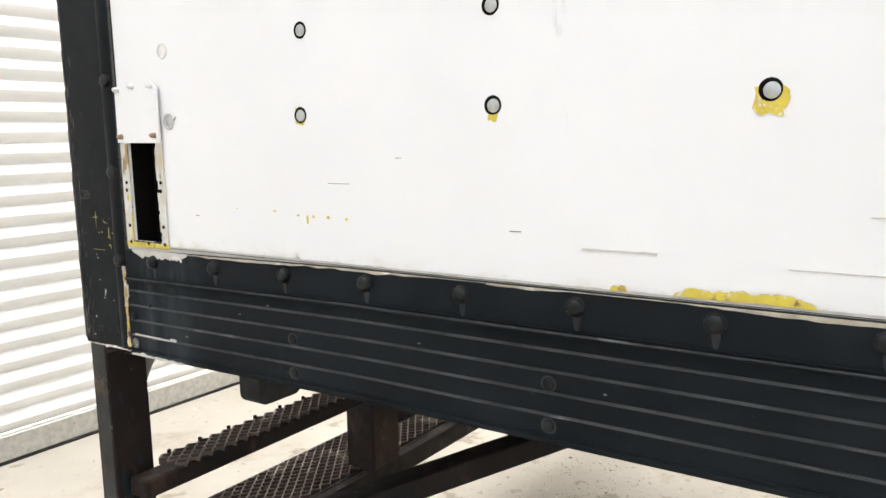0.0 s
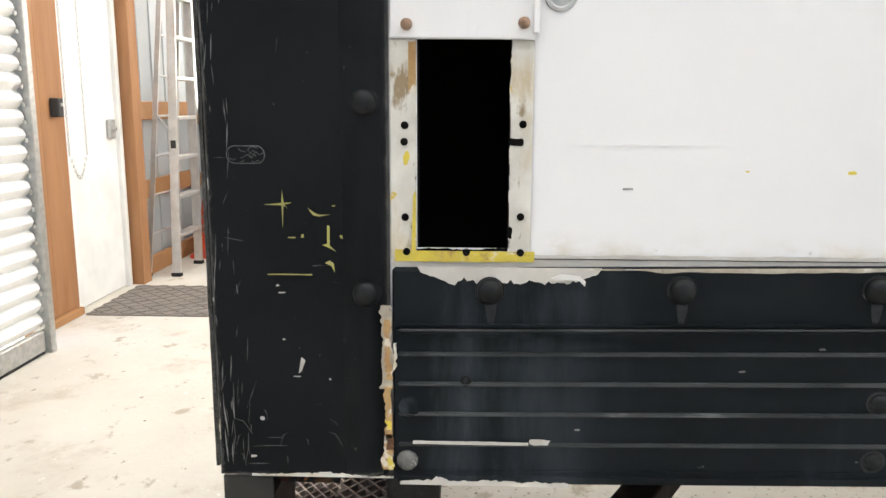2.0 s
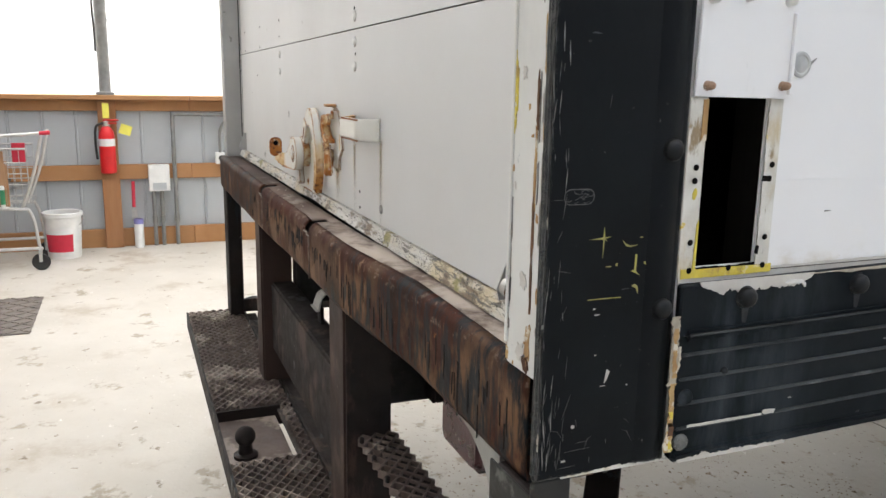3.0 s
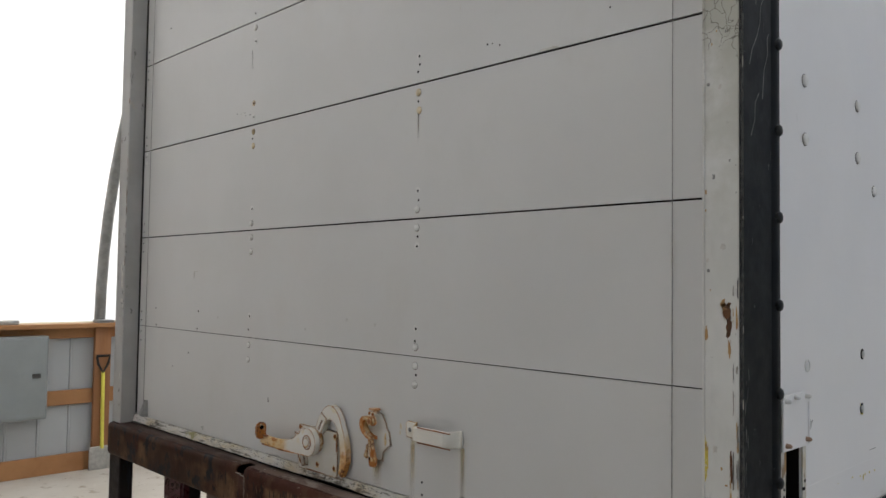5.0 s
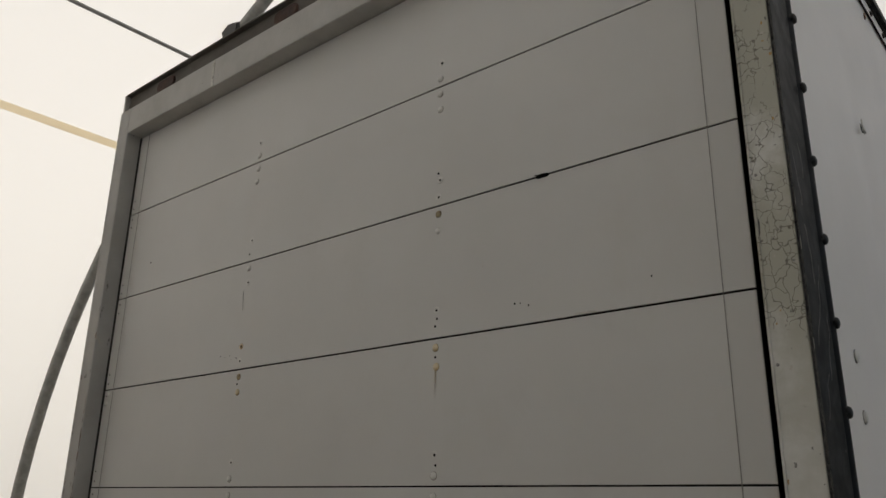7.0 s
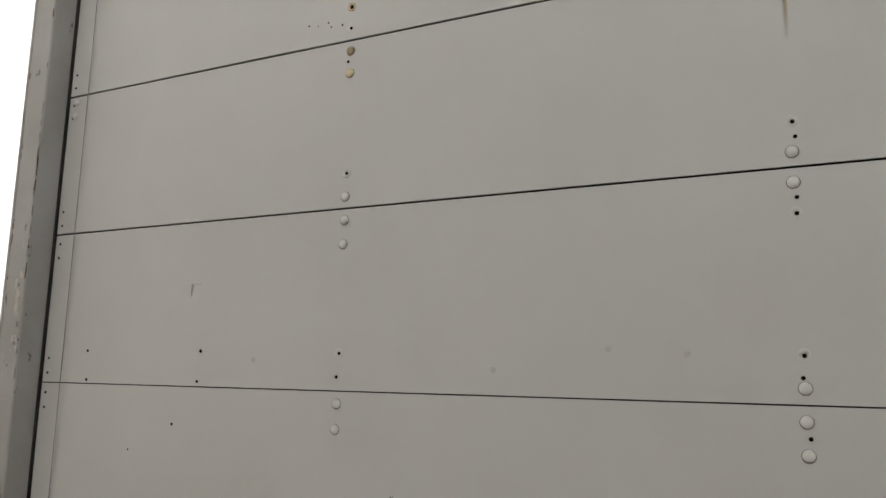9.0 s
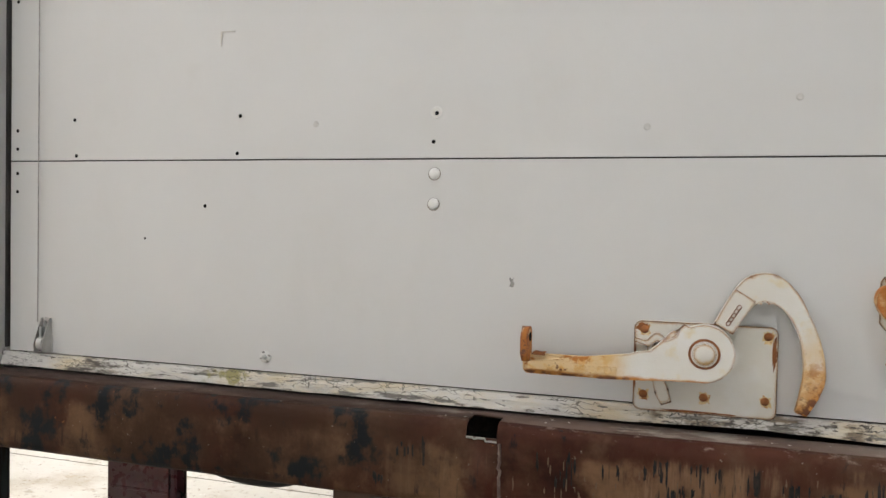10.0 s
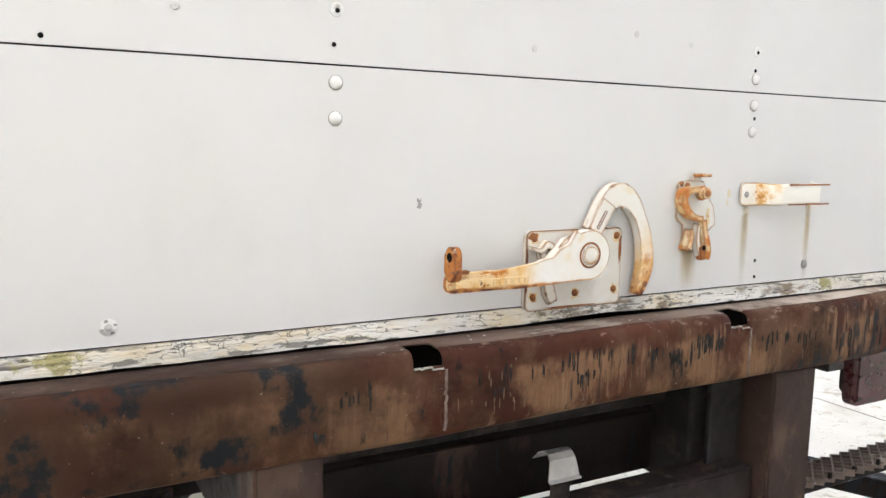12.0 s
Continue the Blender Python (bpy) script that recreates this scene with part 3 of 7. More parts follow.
def curve_points(ctrl, per=8):
    """A smooth line through control points."""
    pts = [Vector(c) for c in ctrl]
    pts = [pts[0] * 2 - pts[1], *pts, pts[-1] * 2 - pts[-2]]
    out = []
    for a, b, c, d in zip(pts, pts[1:], pts[2:], pts[3:]):
        for k in range(per):
            t = k / per
            out.append(0.5 * (2 * b + (c - a) * t + (2 * a - 5 * b + 4 * c - d) * t * t + (3 * b - a - 3 * c + d) * t ** 3))
    return out + [pts[-2]]


def tube(points, r, seg=8, bm=None):
    bm = bm or bmesh.new()
    pts = [Vector(p) for p in points]
    rings, up = [], None
    for i, p in enumerate(pts):
        d = (pts[min(i + 1, len(pts) - 1)] - pts[max(i - 1, 0)]).normalized()
        if up is None:
            up = d.orthogonal().normalized()
        side = d.cross(up).normalized()
        up = side.cross(d).normalized()
        rings.append([bm.verts.new(p + r * (math.cos(2 * math.pi * k / seg) * side + math.sin(2 * math.pi * k / seg) * up)) for k in range(seg)])
    for a, b in zip(rings, rings[1:]):
        for k in range(seg):
            bm.faces.new((a[k], a[(k + 1) % seg], b[(k + 1) % seg], b[k]))
    bm.faces.new(rings[0][::-1]), bm.faces.new(rings[-1])
    return bm


def on_rear(u, v, d):
    return (u, d, v)


def on_side(u, v, d):
    return (d, u, v)


def slab(outline, d0, d1, place, bevel=0.0, seg=2, bm=None):
    """A flat outline (u, v) made solid between the depths d0 and d1; the bevel goes round the face at d0."""
    bm = bm or bmesh.new()
    a = [bm.verts.new(place(u, v, d0)) for u, v in outline]
    b = [bm.verts.new(place(u, v, d1)) for u, v in outline]
    k = len(a)
    fa = bm.faces.new(a)
    bm.faces.new(b[::-1])
    for i in range(k):
        bm.faces.new((a[i], b[i], b[(i + 1) % k], a[(i + 1) % k]))
    if bevel:
        bmesh.ops.bevel(bm, geom=list(fa.edges), offset=bevel, segments=seg, affect="EDGES", clamp_overlap=True)
    return bm


def ribbon(ctrl, widths, per=7):
    """The outline of a bent flat bar: its middle line through control points, with a width at each."""
    mid = curve_points([(c[0], c[1], 0) for c in ctrl], per)
    n = len(mid)
    left, right = [], []
    for i, p in enumerate(mid):
        d = (mid[min(i + 1, n - 1)] - mid[max(i - 1, 0)]).normalized()
        s = i / per
        k = min(int(s), len(widths) - 2)
        w = (widths[k] + (widths[k + 1] - widths[k]) * (s - k)) / 2
        left.append((p.x - d.y * w, p.y + d.x * w))
        right.append((p.x + d.y * w, p.y - d.x * w))
    return left + right[::-1]


def rounded(u0, u1, v0, v1, r, seg=4):
    out = []
    for cu, cv, a0 in ((u1 - r, v1 - r, 0), (u0 + r, v1 - r, 90), (u0 + r, v0 + r, 180), (u1 - r, v0 + r, 270)):
        out += [(cu + r * math.cos(radians(a0 + 90 * k / seg)), cv + r * math.sin(radians(a0 + 90 * k / seg))) for k in range(seg + 1)]
    return out


def ragged(cu, cv, w, h, seed, n=18, rough=0.45):
    """A torn, uneven patch."""
    rnd = random.Random(seed)
    out = []
    for k in range(n):
        a = 2 * math.pi * k / n
        q = 1 - rough * rnd.random()
        c, s = math.cos(a), math.sin(a)
        out.append((cu + w / 2 * q * math.copysign(abs(c) ** 0.6, c), cv + h / 2 * q * math.copysign(abs(s) ** 0.6, s)))
    return out


def torn_band(u0, u1, v0, v1, seed, low=0.0, high=0.0, step=0.006, taper=0):
    """A long band whose lower and upper edges are torn by low and high metres."""
    rnd = random.Random(seed)
    n = max(3, int((u1 - u0) / step))
    ph = rnd.random() * 50
    bottom, top = [], []
    for k in range(n + 1):
        u = u0 + (u1 - u0) * k / n
        q = noise.noise((u * 22 + ph, seed, 0)) * 0.5 + noise.noise((u * 75 + ph, seed, 3)) * 0.4 + noise.noise((u * 260 + ph, seed, 5)) * 0.35
        q2 = noise.noise((u * 22 + ph, seed, 9)) * 0.5 + noise.noise((u * 75 + ph, seed, 12)) * 0.4 + noise.noise((u * 260 + ph, seed, 15)) * 0.35
        b, t = v0 + low * q * 1.6, max(v1 + high * q2 * 1.6, v0 + low * q * 1.6 + 0.0006)
        f = min(1, 6 * k / n, 6 * (1 - k / n)) ** 0.6
        if taper < 0:
            b = t - max((t - b) * f, 0.0004)
        elif taper > 0:
            t = b + max((t - b) * f, 0.0004)
        bottom.append((u, b))
        top.append((u, t))
    return bottom + top[::-1]


def patch(name, outline, depth, mat, parent, place, thick=0.0007, label=""):
    s = 1 if place is on_side else -1
    return part(name, slab(outline, depth + s * thick, depth - s * 0.0005, place), mat, parent, label)


def dome_mesh(name, r, h, mat, seg=16):
    prof = [(r, 0.0), (r, h * 0.18)] + [(r * math.cos(radians(a)), h * 0.18 + h * 0.82 * math.sin(radians(a))) for a in (18, 38, 58, 76, 90)]
    return mesh_of(name, lathe(prof, seg), mat, True)


def bolt_mesh(name, r, mat):
    prof = [(r * 1.14, 0), (r * 1.10, 0.0012), (r, 0.0016), (r * 0.98, 0.006), (r * 0.82, 0.0085), (r * 0.45, 0.0102), (0.0, 0.0106)]
    return mesh_of(name, lathe(prof, 16), mat, True)


REAR = Matrix.Rotation(radians(90), 4, "X")          # +z of a lathe to -y
SIDE = Matrix.Rotation(radians(90), 4, "Y")          # +z of a lathe to +x


def at_rear(x, z, y):
    return Matrix.Translation((x, y, z)) @ REAR


def at_side(y, z, x):
    return Matrix.Translation((x, y, z)) @ SIDE


# ---- the building: a hooped tarpaulin shed on low timber walls ----
XW, YE, YF = 6.6, -2.3, 10.0      # half width, end wall, far end
HALF, RISE, FOOT = 6.62, 4.9, 1.28

floor = tagged(part("floor", box(-XW - 0.4, XW + 0.4, YE - 0.4, YF + 0.4, -0.15, 0.0), concrete), "worn pale concrete floor with tan stains and dirt", "floor", kind="structure")
joint_gap = material("floor_joint", (0.10, 0.085, 0.07), None, 20, 0.9)
for jy in (2.6, 6.2):
    part("joint", box(-XW + 0.1, XW - 0.1, jy, jy + 0.006, -0.004, 0.0012), joint_gap, floor)
part("joint", box(1.9, 1.906, -1.9, YF - 0.1, -0.004, 0.0014), joint_gap, floor)


def arch(a, out=0.0):
    """A point of the hoop's line, a from 0 (left foot) to 180 (right foot)."""
    return (-(HALF + out) * math.cos(radians(a)), FOOT + (RISE + out) * math.sin(radians(a)))


# the skin
bm = bmesh.new()
ys = [YE - 0.05 + (YF - YE + 0.1) * k / 24 for k in range(25)]
rows = []
for k in range(41):
    x, z = arch(180 * k / 40, 0.07)
    rows.append([bm.verts.new((x, y, z)) for y in ys])
for a, b in zip(rows, rows[1:]):
    for i in range(24):
        bm.faces.new((a[i], a[i + 1], b[i + 1], b[i]))
tagged(part("ceiling", bm, fabric, smooth=True), "white translucent tarpaulin roof stretched over steel hoops", "roof cover", kind="structure")
for nm, y in (("wall_south", YE - 0.02), ("wall_north", YF)):
    outline = [arch(180 * k / 40, 0.07) for k in range(41)]
    low = 3.35 if y < 0 else 1.3
    pts = [(-HALF - 0.07, low)] + [(x, z) for x, z in outline if z > low] + [(HALF + 0.07, low)]
    xs = [p for p in outline if p[1] > low]
    pts = [(xs[0][0], low)] + xs + [(xs[-1][0], low)]
    # South gable is unseen; it is opaque to dim light on the truck's door.
    tagged(part(nm, slab(pts, y, y - 0.02, on_rear), panel_white if y < 0 else fabric), "unseen opaque white gable end, added to cut light on the truck's rear" if y < 0 else "white translucent tarpaulin gable end of the shed", "wall", kind="structure")

# low side walls: posts and boards inside ribbed siding
for s, nm in ((-1, "wall_west"), (1, "wall_east")):
    wall = tagged(part(nm, box(*sorted((s * XW, s * (XW + 0.04))), YE, YF, 0.0, 1.26), siding), "low wall of pale grey ribbed steel siding between timber boards", "wall", kind="structure")
    rib = mesh_of("rib", slab([(-0.012, 0.0), (-0.006, 0.012), (0.006, 0.012), (0.012, 0.0)], 0.0, 1.24, lambda u, v, d: (v, u, d)), siding)
    pan = mesh_of("siding_panel", box(0.0, 0.004, 0.012, 0.238, 0.0, 1.24, 0.002), siding)
    for k in range(int((YF - YE) / 0.25)):
        y = YE + 0.1 + 0.25 * k
        m = Matrix.Translation((s * (XW - 0.0005), y, 0.01)) @ Matrix.Diagonal((-s, 1, 1, 1))
        attach("rib", rib, wall, m=m)
        attach("siding_panel", pan, wall, m=m)
    for name, z0, z1, d in (("bottom_board", 0.0, 0.155, 0.040), ("middle_board", 0.575, 0.70, 0.038), ("top_board", 1.145, 1.235, 0.042), ("top_plate", 1.237, 1.275, 0.15)):
        y = YE + 0.05
        while y < YF:
            ln = min(2.44, YF - y)
            x0, x1 = sorted((s * (XW - 0.014 - d), s * (XW - 0.014)))
            part(name, box(x0, x1, y + 0.001, y + ln - 0.001, z0, z1, 0.004), wood, wall)
            y += ln

# hoops with their feet, purlins
hoops = [-0.46, 1.54, 3.32, 5.10, 6.88, 8.66]
for y in hoops:
    hoop = thing("steel_hoop", (0, y, 0), "grey galvanised steel pipe hoop carrying the tarpaulin roof", "roof frame", "steel hoops")
    part("pipe", tube([(x, 0, z) for x, z in (arch(180 * k / 48, -0.02) for k in range(49))], 0.046, 10), pipe_grey, hoop, smooth=True)
    for s in (-1, 1):
        part("foot", box(*sorted((s * (XW - 0.16), s * (XW - 0.02))), -0.07, 0.07, 1.276, 1.30, 0.003), pipe_grey, hoop)
    if y < 0:
        # a dark cable tied along the hoop
        part("tied_cable", tube([(x, -0.056 + 0.012 * noise.noise((k * 0.45, 2, 5)), z) for k, (x, z) in enumerate(arch(4 + 1.2 * k, 0.004 + 0.022 * noise.noise((k * 0.3, 7, 1))) for k in range(62))], 0.009, 6), cable_black, hoop, "thin dark cable tied along the hoop")
        for a in (7, 13, 19.5, 26, 33, 41, 50, 60):
            p, q = arch(a - 0.10, -0.02), arch(a + 0.10, -0.02)
            part("cable_tie", tube([((p[0] + q[0]) / 2, 0.056 * math.cos(radians(b)) - 0.008, (p[1] + q[1]) / 2 + 0.050 * math.sin(radians(b))) for b in range(0, 361, 30)], 0.004, 5), cable_black, hoop)
    elif y < 2:
        # dark coupler half way up
        x, z = arch(51.4, -0.02)
        part("coupler", slab([(-0.10, -0.055), (0.06, -0.065), (0.075, 0.05), (-0.02, 0.075), (-0.075, 0.06), (-0.13, 0.10), (-0.15, 0.06)], -0.065, 0.065, lambda u, v, d: (u, d, v), 0.012), cable_black, hoop, "dark pipe coupler", m=Matrix.Translation((x, 0, z)))
clamp_dark = material("clamp_steel", (0.07, 0.072, 0.07), (0.05, 0.05, 0.05), 20, 0.5, metal=0.4)
for a in (48, 70, 90, 110, 132):
    x, z = arch(a, 0.03)
    for y in hoops:
        tagged(part("pipe_clamp", box(x - 0.06, x + 0.06, y - 0.055, y + 0.055, z - 0.05, z + 0.012, 0.012), clamp_dark), "dark steel clamp joining purlin and hoop", "clamp", "pipe clamps")
    tagged(part("purlin_pipe", rod((x, YE + 0.05, z), (x, YF - 0.05, z), 0.014, seg=10), pipe_grey, smooth=True), "thin grey steel purlin pipe running under the roof", "roof frame", "purlins")
for a in (39, 79, 101, 141):
    bm = bmesh.new()
    p, q = arch(a - 0.30, 0.062), arch(a + 0.30, 0.062)
    slab([p, q, (q[0] * 0.999, q[1] - 0.004), (p[0] * 0.999, p[1] - 0.004)], YE, YF, lambda u, v, d: (u, d, v), bm=bm)
    tagged(part("seam_webbing", bm, webbing), "beige webbing seam along the tarpaulin roof", "seam", "roof seams")

# two cables strung under the ridge
for r, off, nm in ((0.017, 0.0, "ridge_cable"), (0.011, 2.0, "ridge_cable")):
    cb = thing(nm, (-0.92, 0, 0), "thin dark cable strung slack beneath the roof ridge", "cable", "ridge cables")
    part("cable", tube([(0.05 * noise.noise((y * 0.8, off, 3)) * (1 if off else 0.3), y, 6.045 + 0.045 * noise.noise((y * 1.1, off, 9)) - (0.03 if off else 0)) for y in (1.6 + 0.25 * k for k in range(33))], r, 6), cable_black, cb, smooth=True)

# timber posts against the west wall under the hoops
for y in hoops:
    for s in (-1, 1):
        x0, x1 = sorted((s * (XW - 0.10), s * (XW - 0.058)))
        tagged(part("timber_post", box(x0, x1, y - 0.07, y + 0.07, 0.0, 1.235, 0.004), wood_up), "orange fir timber post against the low wall", "post", "wall posts")

# south end: roller door, framing, personnel door
end = tagged(part("wall_south_lower", box(-XW, -4.995, YE - 0.03, YE, 0.0, 3.37), siding), "end wall of pale grey ribbed steel siding", "wall", kind="structure")
rib = mesh_of("rib", slab([(-0.012, 0.0), (-0.006, 0.012), (0.006, 0.012), (0.012, 0.0)], 0.0, 3.3, lambda u, v, d: (u, v, d)), siding)
for k in range(6):
    attach("rib", rib, end, m=Matrix.Translation((-6.45 + 0.25 * k, YE - 0.0005, 0.02)))
for z0 in (0.0, 0.60, 1.20, 2.3):
    part("girt_board", box(-XW + 0.07, -5.148, YE + 0.013, YE + 0.05, z0, z0 + 0.14, 0.004), wood, end)
tagged(part("wall_south_header", box(-4.994, XW, YE - 0.03, YE - 0.001, 3.0, 3.37), panel_white), "white sheet header above the roller door", "wall", kind="structure")
tagged(part("wall_south_east", box(1.7, XW, YE - 0.03, YE, 0.0, 3.0), panel_white), "plain white sheeted end wall", "wall", kind="structure")

roller = thing("roller_door", (-0.8, -2.03, 0), "closed white corrugated steel roller door with a grey bottom bar", "roller door")
PITCH = 0.0895
prof = []
for k in range(33):
    z = 0.135 + PITCH * k
    for f, d in ((0.0, -0.026), (0.09, -0.020), (0.22, -0.004), (0.52, 0.006), (0.80, -0.004), (0.93, -0.020)):
        prof.append((z + f * PITCH, d))
for nm, x0, x1, off in (("curtain", -1.92, 2.5, 0.0), ("curtain_end", -2.56, -1.905, -0.006)):
    bm = bmesh.new()
    cols = [[bm.verts.new((x, d + off, z)) for z, d in prof] for x in (x0, x1)]
    back = [[bm.verts.new((x, -0.04 + off, z)) for z in (prof[0][0], prof[-1][0])] for x in (x0, x1)]
    for i in range(len(prof) - 1):
        bm.faces.new((cols[0][i], cols[0][i + 1], cols[1][i + 1], cols[1][i]))
    bm.faces.new((back[0][0], back[0][1], back[1][1], back[1][0]))
    for c, b in zip(cols, back):
        bm.faces.new((*c, b[1], b[0]))
    bm.faces.new((cols[0][0], cols[1][0], back[1][0], back[0][0]))
    bm.faces.new((cols[0][-1], back[0][1], back[1][1], cols[1][-1]))
    part(nm, bm, roller_white, roller, smooth=True)
part("bottom_bar", box(-2.56, 2.5, -0.034, 0.004, 0.016, 0.130, 0.006), zinc, roller, "dull grey steel bottom bar")
part("bottom_seal", box(-2.56, 2.5, -0.03, 0.0, 0.0, 0.015, 0.003), rubber, roller)
part("guide", box(-2.625, -2.575, -0.06, 0.03, 0.0, 3.15, 0.004), zinc, roller, "steel side guide rail")
clip = mesh_of("end_clip", box(-0.012, 0.012, 0.0, 0.012, -0.012, 0.012, 0.004), zinc)
for k in range(33):
    for x in (-2.548, -1.912):
        attach("end_clip", clip, roller, m=Matrix.Translation((x, 0.0, 0.155 + PITCH * k)))

wheelb = thing("chain_bracket", (-4.195, -2.27, 3.0), "small steel chain wheel bracket on the header", "bracket")
part("arm", box(-0.02, 0.02, 0.0, 0.12, -0.02, 0.06, 0.004), zinc, wheelb)
part("wheel", rod((0, 0.07, 0.02), (0, 0.10, 0.02), 0.112, seg=24), zinc, wheelb)
post = thing("door_framing", (-3.895, -2.3, 0), "broad orange fir framing beside the roller door", "framing")
part("stud", box(-0.275, -0.001, 0.002, 0.06, 0.05, 3.0, 0.005), wood_up, post)
part("stud", box(0.001, 0.275, 0.002, 0.064, 0.05, 3.0, 0.005), wood_up, post)
part("plinth", box(-0.275, 0.275, 0.002, 0.09, 0.0, 0.048, 0.005), wood, post)
switch = thing("wall_switch", (-4.03, -2.23, 1.30), "small black switch box on the timber framing", "switch")
part("case", box(-0.035, 0.03, -0.01, 0.045, -0.055, 0.055, 0.006), cable_black, switch)
part("button", rod((-0.003, 0.045, 0.018), (-0.003, 0.053, 0.018), 0.011), zinc, switch)

door = thing("door_1", (-4.565, YE, 0), "closed white steel personnel door with a small lock box", "door")
tagged(door, kind="structure")
part("leaf", box(-0.375, 0.375, -0.02, 0.022, 0.01, 2.05, 0.004), panel_white, door)
part("frame", box(-0.425, -0.377, -0.03, 0.05, 0.0, 2.11, 0.004), panel_white, door)
part("frame", box(0.377, 0.392, -0.03, 0.05, 0.0, 2.11, 0.004), panel_white, door)
part("frame", box(-0.376, 0.376, -0.03, 0.05, 2.052, 2.11, 0.004), panel_white, door)
part("upper_panel", box(-0.425, 0.392, -0.03, 0.0, 2.112, 3.0), panel_white, door)
lockb = part("lock_box", box(-0.315, -0.225, 0.022, 0.05, 1.085, 1.215, 0.005), zinc, door, "dull steel lock box")
part("lock_knob", rod((-0.27, 0.05, 1.15), (-0.27, 0.075, 1.15), 0.018, 0.014), zinc, lockb)
stud = thing("jamb_stud", (-5.075, YE + 0.07, 0), "orange fir stud beside the personnel door", "stud")
part("board", box(-0.07, 0.07, -0.065, 0.06, 0.0, 3.0, 0.004), wood_up, stud)

# hand chain of the roller door: a long loop of links
chain = thing("hoist_chain", (-4.195, -2.185, 0.87), "pale steel hand chain hanging in a long loop by the door", "chain")
link_pts = [(0.006 * math.cos(2 * math.pi * k / 8), 0, 0.012 * math.sin(2 * math.pi * k / 8)) for k in range(9)]
link = mesh_of("link", tube(link_pts, 0.0022, 5), zinc, True)
path = [(-0.11, 2.12 - 0.021 * k) for k in range(95)] + [(-0.105 + 0.0175 * k, 0.15 - 0.15 * math.sin(math.pi * k / 12)) for k in range(1, 12)] + [(0.11, 0.15 + 0.021 * k) for k in range(95)]
for k, (u, v) in enumerate(path):
    attach("link", link, chain, m=Matrix.Translation((u, 0, v)) @ Matrix.Rotation(radians(90 * (k % 2)), 4, "Z"))

# ---- the truck body ----
DY, JY = 0.094, 0.033            # door face, rear face of the frame
XL = -2.53                       # far side of the body
ROOF, LEN = 3.275, 5.2
LINES = [1.144, 1.489, 1.831, 2.171, 2.511, 2.851, 3.185]
truck = thing("box_truck", (0, 0, 0), "old white box truck with black corner posts and rusty bumper", "box truck")

# right side skin with the opening for a missing marker lamp
HY0, HY1, HZ0, HZ1 = 0.206, 0.281, 1.214, 1.381
ycuts = [0.15, HY0, HY1] + [0.32 + 0.04 * k for k in range(32)] + [1.6 + 0.08 * k for k in range(46)]
zcuts = [1.03, 1.1, HZ0, 1.26, 1.32, HZ1] + [1.44 + 0.06 * k for k in range(31)]
bm = bmesh.new()
def skin_x(y, z):
    """Shallow waves of the sheet, with long soft creases in its upper part."""
    if y < 0.33 and z < 1.5:
        return 0.0
    up = min(1, max(0, (z - 1.75) / 0.5), max(0, (3.16 - z) / 0.25))
    crease = 0.010 * math.exp(-((y - 1.02 - 0.10 * (z - 2.4)) / 0.05) ** 2) - 0.006 * math.exp(-((y - 0.70 + 0.16 * (z - 2.6)) / 0.07) ** 2)
    return 0.0015 * noise.noise((y * 2.2, z * 1.6, 4)) + up * (crease + 0.005 * noise.noise((y * 3.4, z * 1.1, 7)))


grid = [[bm.verts.new((skin_x(y, z), y, z)) for z in zcuts] for y in ycuts]
for i in range(len(ycuts) - 1):
    for j in range(len(zcuts) - 1):
        if not (HY0 - 1e-6 < ycuts[i] and ycuts[i + 1] < HY1 + 1e-6 and HZ0 - 1e-6 < zcuts[j] and zcuts[j + 1] < HZ1 + 1e-6):
            bm.faces.new((grid[i][j], grid[i + 1][j], grid[i + 1][j + 1], grid[i][j + 1]))
rim(bm, [(0, HY0, HZ0), (0, HY1, HZ0), (0, HY1, HZ1), (0, HY0, HZ1)], (-0.003, 0, 0))
skin = part("side_panel", bm, white_side, truck, "white painted sheet side wall with plugs and scuffs", smooth=True, keep=True)
part("side_panel", box(XL, XL + 0.012, 0.15, LEN, 1.03, ROOF), white_side, truck)
part("front_panel", box(XL + 0.013, -0.013, LEN - 0.012, LEN, 1.0, ROOF), white_side, truck)
part("roof_panel", box(XL, 0.0, 0.05, LEN, ROOF, ROOF + 0.012), white_side, truck)
part("floor_deck", box(XL + 0.013, -0.013, 0.135, LEN - 0.013, 1.036, 1.09), wood_old, truck)
# near-black wood and backing sheet put the opening's inner shade into colour
wood_shaded = material("shaded_wood", (0.0030, 0.0024, 0.0020), (0.006, 0.0046, 0.0036), 30, 0.85, stretch=(1, 1, 0.1), spec=0.1)
part("opening_liner", box(-0.045, -0.0035, HY1 + 0.0005, HY1 + 0.018, HZ0 - 0.05, HZ1 + 0.05), wood_shaded, truck, "rough wood lining, darkened for the shade inside the opening")
part("opening_liner", box(-0.045, -0.0035, HY0 - 0.020, HY0 - 0.0005, HZ0 - 0.05, HZ1 + 0.05), wood_shaded, truck)
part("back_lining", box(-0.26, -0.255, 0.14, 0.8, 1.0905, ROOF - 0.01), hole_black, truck)

